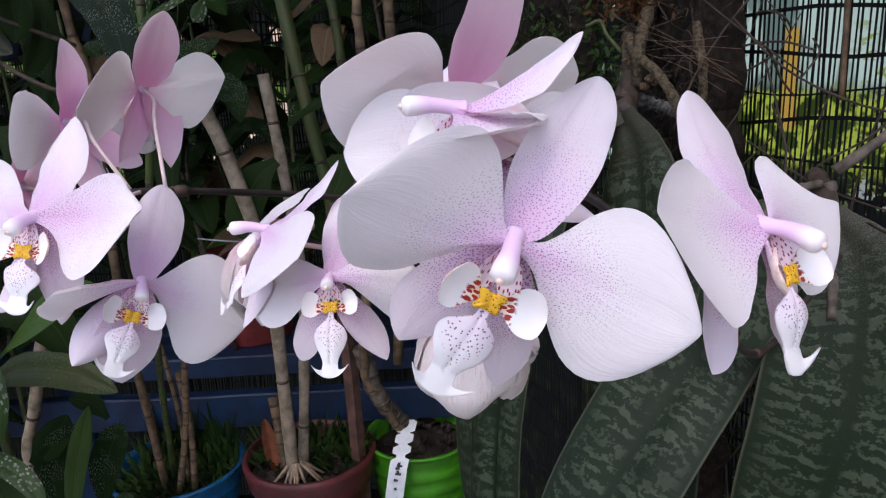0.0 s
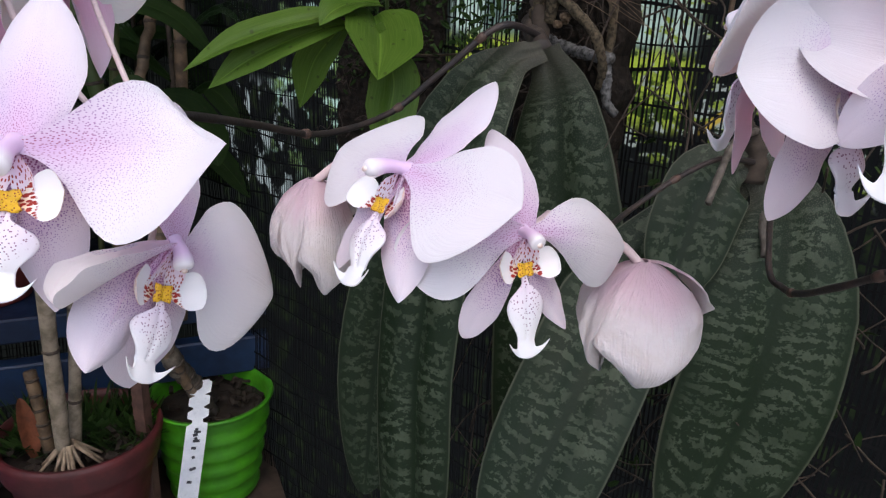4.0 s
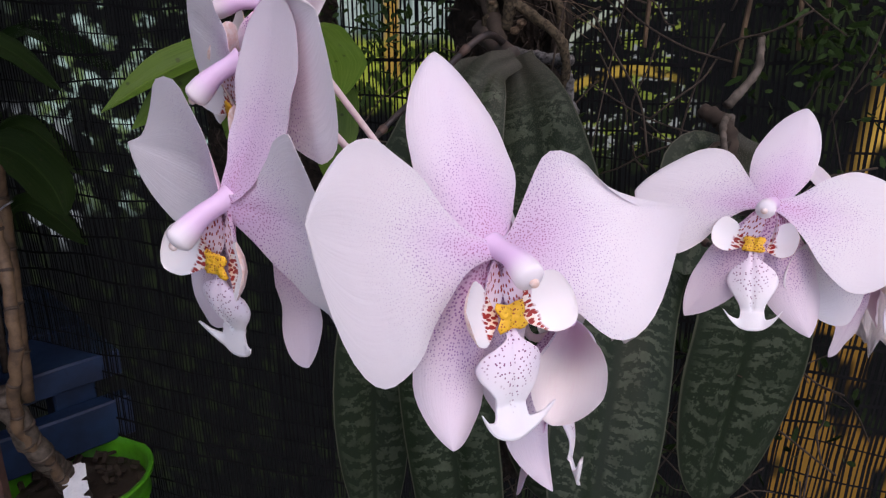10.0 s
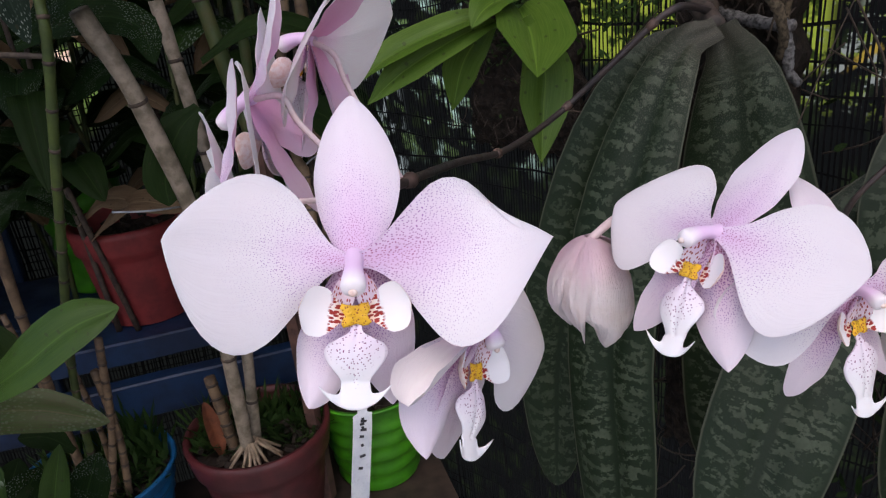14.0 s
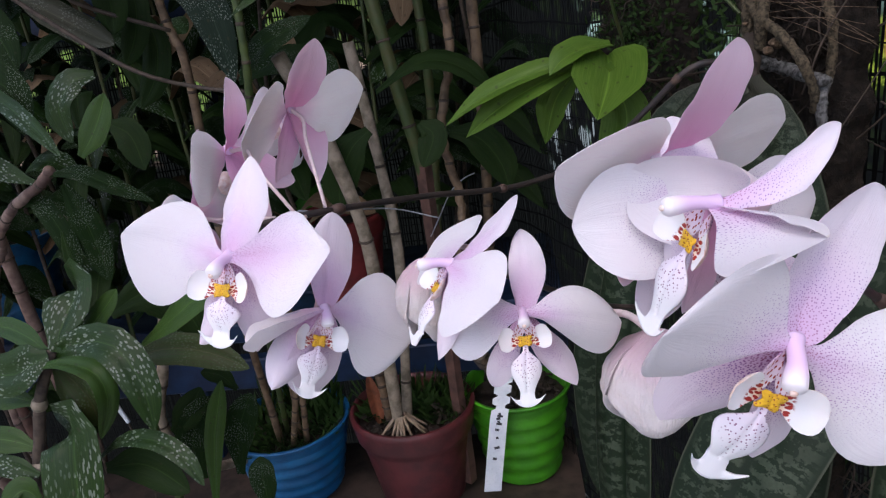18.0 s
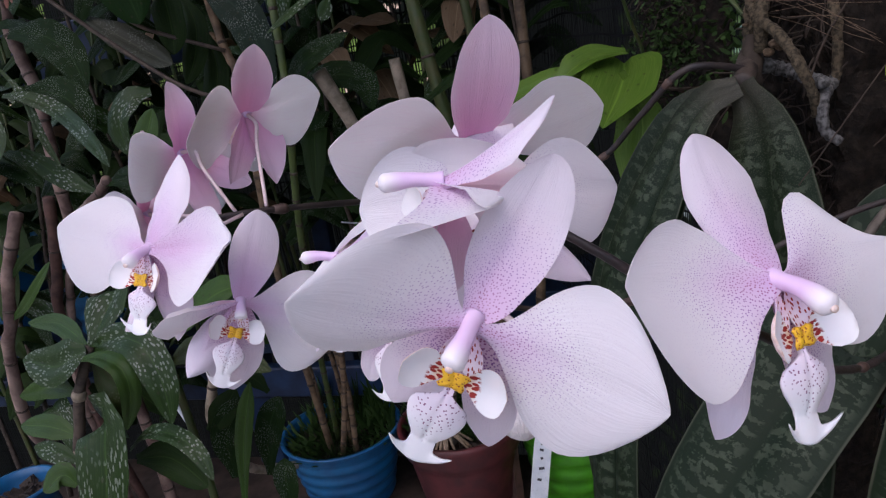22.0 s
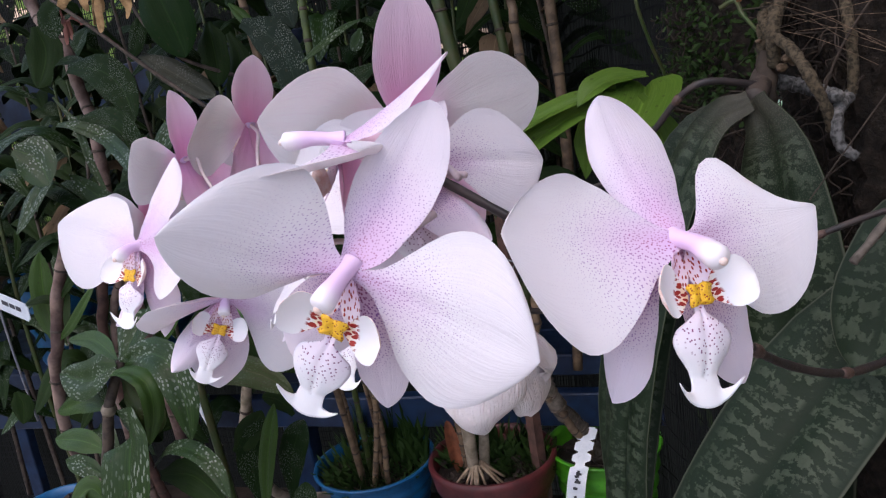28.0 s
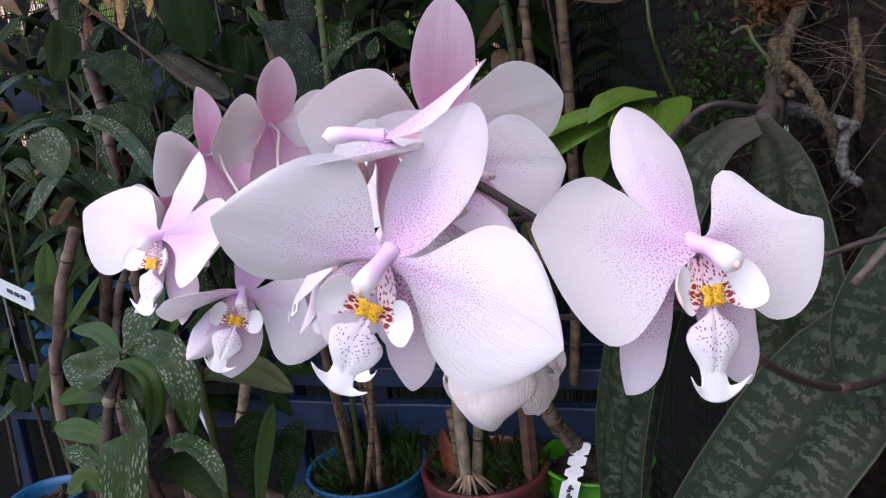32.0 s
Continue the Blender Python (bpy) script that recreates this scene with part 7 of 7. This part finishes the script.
tagged(new("flower_stalk", tube("flower_stalk", [(-0.57, 0.78, 1.70), (-0.550, 0.780, 1.631), (-0.538, 0.780, 1.599), (-0.514, 0.780, 1.566), (-0.478, 0.780, 1.537), (-0.404, 0.815, 1.50)], 0.0024, MAT_CANE_SCAR, 8, 8)), "thin brown stalk among the hanging leaves", "flower stalk", "flower stalks")


# dried flowers at the top
def dry_flower(c, seed, mat, label, stalk, size=1.0):
    rg = random.Random(seed)
    d = empty("dried_flower", Matrix.Translation(Vector(c)), label, "flower", "withered flowers")
    for k in range(4):
        a = 0.4 + k * 1.57 + rg.uniform(-0.3, 0.3)
        out = Vector((math.cos(a), math.sin(a) * 0.5 - 0.1, 0))
        ln = rg.uniform(0.034, 0.046) * size
        sag = rg.uniform(0.1, 0.8)
        child("petal", leaf_mesh("petal", [(0, 0, 0), out * ln * 0.5 + Vector((0, 0, 0.005)), out * ln * 0.8 + Vector((0, 0, -ln * sag * 0.5)), out * ln * 0.7 + Vector((0, 0, -ln * sag))], 0.009 * size, (0.3, -0.9, 0.3), mat, None, 14, 6, 0.15, 0.12, 0.5, seed + k, 0.2, 0.0003, 1.4), d)
    child("lip", leaf_mesh("lip", [(0, 0, 0), (0.001, -0.004, -0.016 * size), (-0.002, -0.003, -0.036 * size)], 0.010 * size, (0, -1, 0.1), mat, None, 10, 4, 0.3, 0.4, 0.1, seed + 9, 0.5, 0.001, 2.6), d)
    child("stalk", tube("stalk", [(0, 0, 0), Vector(stalk) * 0.4 + Vector((0, 0, 0.008)), stalk], 0.0013, mat, 5, 6), d)


MAT_PINK_DRY = plain("dry_pink_petal", (0.36, 0.15, 0.12), 0.8, (0.22, 0.09, 0.07), 90.0, 0.3)
MAT_TAN_DRY = plain("dry_tan_petal", (0.38, 0.23, 0.10), 0.8, (0.20, 0.12, 0.05), 120.0, 0.3)
dry_flower((-0.520, 0.690, 1.618), 1, MAT_TAN_DRY, "withered tan orchid flower hanging among the leaves", (-0.045, 0.040, -0.022), 1.15)
dry_flower((-0.636, 0.760, 1.612), 2, MAT_PINK_DRY, "withered dull pink orchid flower drooping from its stalk", (0.010, -0.016, 0.022), 0.75)

# mossy growth in the pots
for k, (c, n, spread, zz) in enumerate((((-0.425, 0.955), 520, 0.085, 0.884), ((-0.180, 0.930), 220, 0.048, 0.911), ((-0.258, 0.945), 220, 0.048, 0.911))):
    parts = []
    fr = []
    for i in range(n):
        a, rr = rng.uniform(0, 6.28), spread * math.sqrt(rng.random())
        b = Vector((c[0] + rr * math.cos(a), c[1] + rr * math.sin(a), zz))
        hgt = rng.uniform(0.010, 0.030) + max(0.0, b.y - c[1] + 0.01) * rng.uniform(0.3, 1.0)
        tip = b + Vector((rng.uniform(-0.025, 0.025), rng.uniform(-0.03, 0.01), hgt))
        path = lambda t, b=b, tip=tip: b.lerp(tip, t)
        v, f, fm, uv = blade_data(path, lambda t, a=a: Vector((math.cos(a), math.sin(a), 0.2)), petal_half(0.0036, 0.5, 1.6), 0.0004, 3, 2, lambda t: 0.2)
        parts.append((v, f, uv))
    v, f, uv = join_data(parts)
    tagged(new("fern_moss", mesh_from("fern_moss", v, f, [MAT_MOSS], uvs=uv)), "dark green ferny moss growing in the pots", "moss", kind="stuff")
o = empty("dry_leaf", Matrix.Translation((-0.268, 0.905, 0.905)), "curled orange-brown dead leaf in the red pot", "dead leaf")
child("blade", leaf_mesh("blade", [(0, 0, 0), (-0.002, 0, 0.04), (-0.006, -0.004, 0.09)], 0.02, (0.3, -1, 0.1), plain("dead_leaf", (0.22, 0.07, 0.03), 0.7, (0.12, 0.04, 0.02), 60.0, 0.4), None, 12, 6, 0.4, -0.5, 0.1, 3, 0.3, 0.001, 1.6), o)

# tie wires
tagged(new("tie_wire", tube("tie_wire", [(-0.30, 0.815, 1.275), (-0.263, 0.818, 1.269), (-0.20, 0.89, 1.245), (-0.136, 0.89, 1.225)], 0.0011, MAT_WIRE, 8, 6)), "thin grey wire tying the canes together", "wire")
tagged(new("tie_wire", tube("tie_wire", [(-0.152, 0.892, 1.20), (-0.136, 0.888, 1.228), (-0.118, 0.88, 1.26), (-0.10, 0.885, 1.275), (-0.085, 0.90, 1.278)], 0.0009, MAT_WIRE, 8, 6)), "thin twisted wire at the stake", "wire")

# ---- fibres, moss and roots on the wall ----
SLAB_OFF = 0.078
rng = random.Random(9)
mat_o = empty("root_tangle", Matrix.Translation(on_wall(0.05, 1.3, 0.045)), "tangle of dark fine roots hanging on the net", "roots")
for i in range(260):
    s0, z0 = rng.uniform(-0.12, 0.22), rng.uniform(1.0, 1.66)
    p = on_wall(s0, z0, 0.045)
    pts = [p]
    d = Vector((rng.uniform(-0.02, 0.02), rng.uniform(-0.02, 0.02), rng.uniform(-0.03, 0.02)))
    for k in range(3):
        d = d + Vector((rng.uniform(-0.012, 0.012), rng.uniform(-0.012, 0.012), rng.uniform(-0.012, 0.012)))
        q = pts[-1] + d
        s1 = (q - on_wall(0, q.z)).dot(WALL_N)
        if s1 < 0.047:
            q = q + WALL_N * (0.049 - s1)
        pts.append(q)
    base = mat_o.matrix_world.translation
    v, f, uv = tube_data(smooth_path([p - base for p in pts], 4), rng.uniform(0.0004, 0.0009), 5)
    child("root", mesh_from("root", v, f, [MAT_FIBRE], uvs=uv), mat_o)
for k in range(8):
    q = rng.choice((0.0, 0.0, 0.0, 0.35))
    a = Vector((0.125 + rng.uniform(0, 0.012), 0.497 - rng.uniform(0, 0.006), 1.453 + rng.uniform(0, 0.026)))
    b = Vector((0.184 + rng.uniform(-0.010, 0.006), 0.452 + rng.uniform(-0.006, 0.006), 1.449 + rng.uniform(-0.022, 0.016)))
    a = a.lerp(b, q)
    tagged(new("dry_straw", tube("dry_straw", [a, a.lerp(b, 0.5) + Vector((0, -0.003, rng.uniform(-0.004, 0.004))), b], 0.00017, MAT_KNOB, 6, 5)), "thin dry straw-coloured root thread", "root thread", "straw threads")


def fibre_slab(s0, s1, z0, z1, off, thick, seed, label):
    """A hanging slab of dark matted tree-fern roots with a ragged rim."""
    rg = random.Random(seed)
    ns, nz = 30, 80
    base = on_wall((s0 + s1) / 2, (z0 + z1) / 2, off)
    rough = lambda a, b: noise.noise(Vector((a * 60, b * 60, 3.1))) * 0.5 + noise.noise(Vector((a * 190, b * 120, 8.2))) * 0.35 + noise.noise(Vector((a * 500, b * 300, 1.2))) * 0.15
    v, f = [], []
    for side in (1, 0):
        for j in range(nz + 1):
            for i in range(ns + 1):
                q, r = i / ns, j / nz
                edge = min(q, 1 - q, r, 1 - r)
                a = s0 + (s1 - s0) * q + 0.010 * noise.noise(Vector((q * 4, r * 26, 5.0))) * (1 if i in (0, ns) else 0.3)
                b = z0 + (z1 - z0) * r + 0.012 * noise.noise(Vector((q * 22, r * 4, 9.0))) * (1 if j in (0, nz) else 0.3)
                d = off + (rough(a, b) * 0.013 - 0.010 * max(0.0, 1 - edge * 14)) if side else off - thick
                v.append(on_wall(a, b, d) - base)
    m = (ns + 1) * (nz + 1)
    for j in range(nz):
        for i in range(ns):
            a = j * (ns + 1) + i
            f.append((a, a + 1, a + ns + 2, a + ns + 1))
            f.append((m + a, m + a + ns + 1, m + a + ns + 2, m + a + 1))
    rim = [i for i in range(ns + 1)] + [j * (ns + 1) + ns for j in range(1, nz + 1)] + [nz * (ns + 1) + i for i in range(ns - 1, -1, -1)] + [j * (ns + 1) for j in range(nz - 1, 0, -1)]
    for a, b in zip(rim, rim[1:] + rim[:1]):
        f.append((b, a, m + a, m + b))
    o = empty("fern_root_slab", Matrix.Translation(base), label, "plant mount", "fern root slabs")
    child("slab", mesh_from("slab", v, f, [MAT_SLAB], smooth=False), o)
    for i in range(120):
        a, b = rg.uniform(s0 + 0.005, s1 - 0.005), rg.uniform(max(z0, 1.30), z1)
        pts = [on_wall(a, b, off + rg.uniform(0.0, 0.012)) - base]
        for k in range(3):
            a, b = a + rg.uniform(-0.010, 0.010), b + rg.uniform(-0.014, 0.008)
            pts.append(on_wall(a, b, off + rg.uniform(0.004, 0.020)) - base)
        tv, tf, uv = tube_data(smooth_path(pts, 4), rg.uniform(0.0003, 0.0006), 5)
        child("fibre", mesh_from("fibre", tv, tf, [MAT_FIBRE], uvs=uv), o)
    return o


fibre_slab(0.102, 0.186, 1.05, 1.66, SLAB_OFF, 0.030, 77, "dark slab of matted tree-fern roots behind the leaf crown")
fibre_slab(0.315, 0.460, 1.28, 1.70, 0.024, 0.016, 78, "mossy slab of dark fern roots hung on the net")
tagged(new("green_stem", tube("green_stem", [(0.046, 0.605, 1.60), (0.050, 0.605, 1.519), (0.052, 0.605, 1.492), (0.059, 0.620, 1.464), (0.067, 0.635, 1.440), (0.068, 0.64, 1.425)], 0.0015, MAT_CANE_GREEN, 8, 8)), "thin green stem hanging in front of the fibre slab", "stem")
o = empty("plant_label", pose(0.137, 0.520, 1.525, 0, 14, -25), "white plastic plant label tucked above the mounted orchid", "plant label")
v, f, uv = tube_data([Vector((0, 0, 0.034)), Vector((0, 0, 0.0)), Vector((0, 0, -0.020)), Vector((0, 0, -0.030))], lambda q: 0.0075 if q < 0.6 else 0.0075 * (1 - q) / 0.4 + 0.001, 4)
child("tag", mesh_from("tag", [(p[0], p[1] * 0.08, p[2]) for p in v], f, [MAT_TAG], uvs=uv, smooth=False), o)


def sprigs(name, label, centre_s, centre_z, ds, dz, n, seed, mat, size=0.012, off=0.02):
    rg = random.Random(seed)
    parts = []
    for i in range(n):
        p = on_wall(centre_s + rg.gauss(0, ds), centre_z + rg.gauss(0, dz), off + rg.uniform(0, 0.03))
        q = p + Vector((rg.uniform(-1, 1), rg.uniform(-1, 0.3), rg.uniform(-1, 0.7))).normalized() * size * rg.uniform(0.6, 1.6)
        side = Vector((rg.uniform(-1, 1), rg.uniform(-1, 1), rg.uniform(-1, 1)))
        v, f, fm, uv = blade_data(lambda t, p=p, q=q: p.lerp(q, t), lambda t, s=side, d=(q - p): d.cross(s), petal_half(size * 0.25, 0.5, 1.7), 0.0003, 3, 2, lambda t: 0.2)
        parts.append((v, f, uv))
    v, f, uv = join_data(parts)
    return tagged(new(name, mesh_from(name, v, f, [mat], uvs=uv)), label, "moss", kind="stuff")


sprigs("wall_moss", "green moss and tiny ferns on the netting", -0.08, 1.43, 0.03, 0.03, 260, 1, MAT_MOSS, 0.010)
sprigs("wall_moss", "green moss and tiny ferns above the root tangle", 0.26, 1.45, 0.05, 0.04, 320, 2, MAT_MOSS, 0.009)
sprigs("wall_moss", "dull leaf litter caught in the netting", 0.03, 1.15, 0.10, 0.10, 260, 3, MAT_DARK_LEAF, 0.012)
for k, (s, z1, z0) in enumerate(((-0.015, 1.62, 1.40), (-0.055, 1.62, 1.42), (-0.07, 1.62, 1.43), (0.05, 1.62, 1.42), (0.33, 1.66, 1.43), (0.38, 1.7, 1.45))):
    pts = [on_wall(s + rng.uniform(-0.01, 0.01), z1, 0.02), on_wall(s + rng.uniform(-0.008, 0.008), (z0 + z1) / 2, 0.025), on_wall(s, z0, 0.02)]
    tagged(new("hanging_root", tube("hanging_root", pts, lambda q: 0.0028 * (1 - 0.4 * q), MAT_CANE_BROWN if k < 4 else MAT_CANE_GREEN, 8, 7)), "brown hanging root in front of the net", "root", "hanging roots")
for seed, off_s, off_z, ds, dz, n, mt, size, lab in (
        (21, 0.375, 1.460, 0.032, 0.040, 420, MAT_MOSS, 0.0055, "green moss on the fibre slab"),
        (22, 0.380, 1.420, 0.034, 0.030, 300, MAT_DARK_LEAF, 0.007, "dark tiny fern leaves on the fibre slab"),
        (23, 0.165, 1.497, 0.014, 0.008, 420, MAT_RUST, 0.0055, "rusty brown dry moss above the old stem")):
    sprigs("slab_moss", lab, off_s, off_z, ds, dz, n, seed, mt, size, SLAB_OFF if seed == 23 else 0.022)
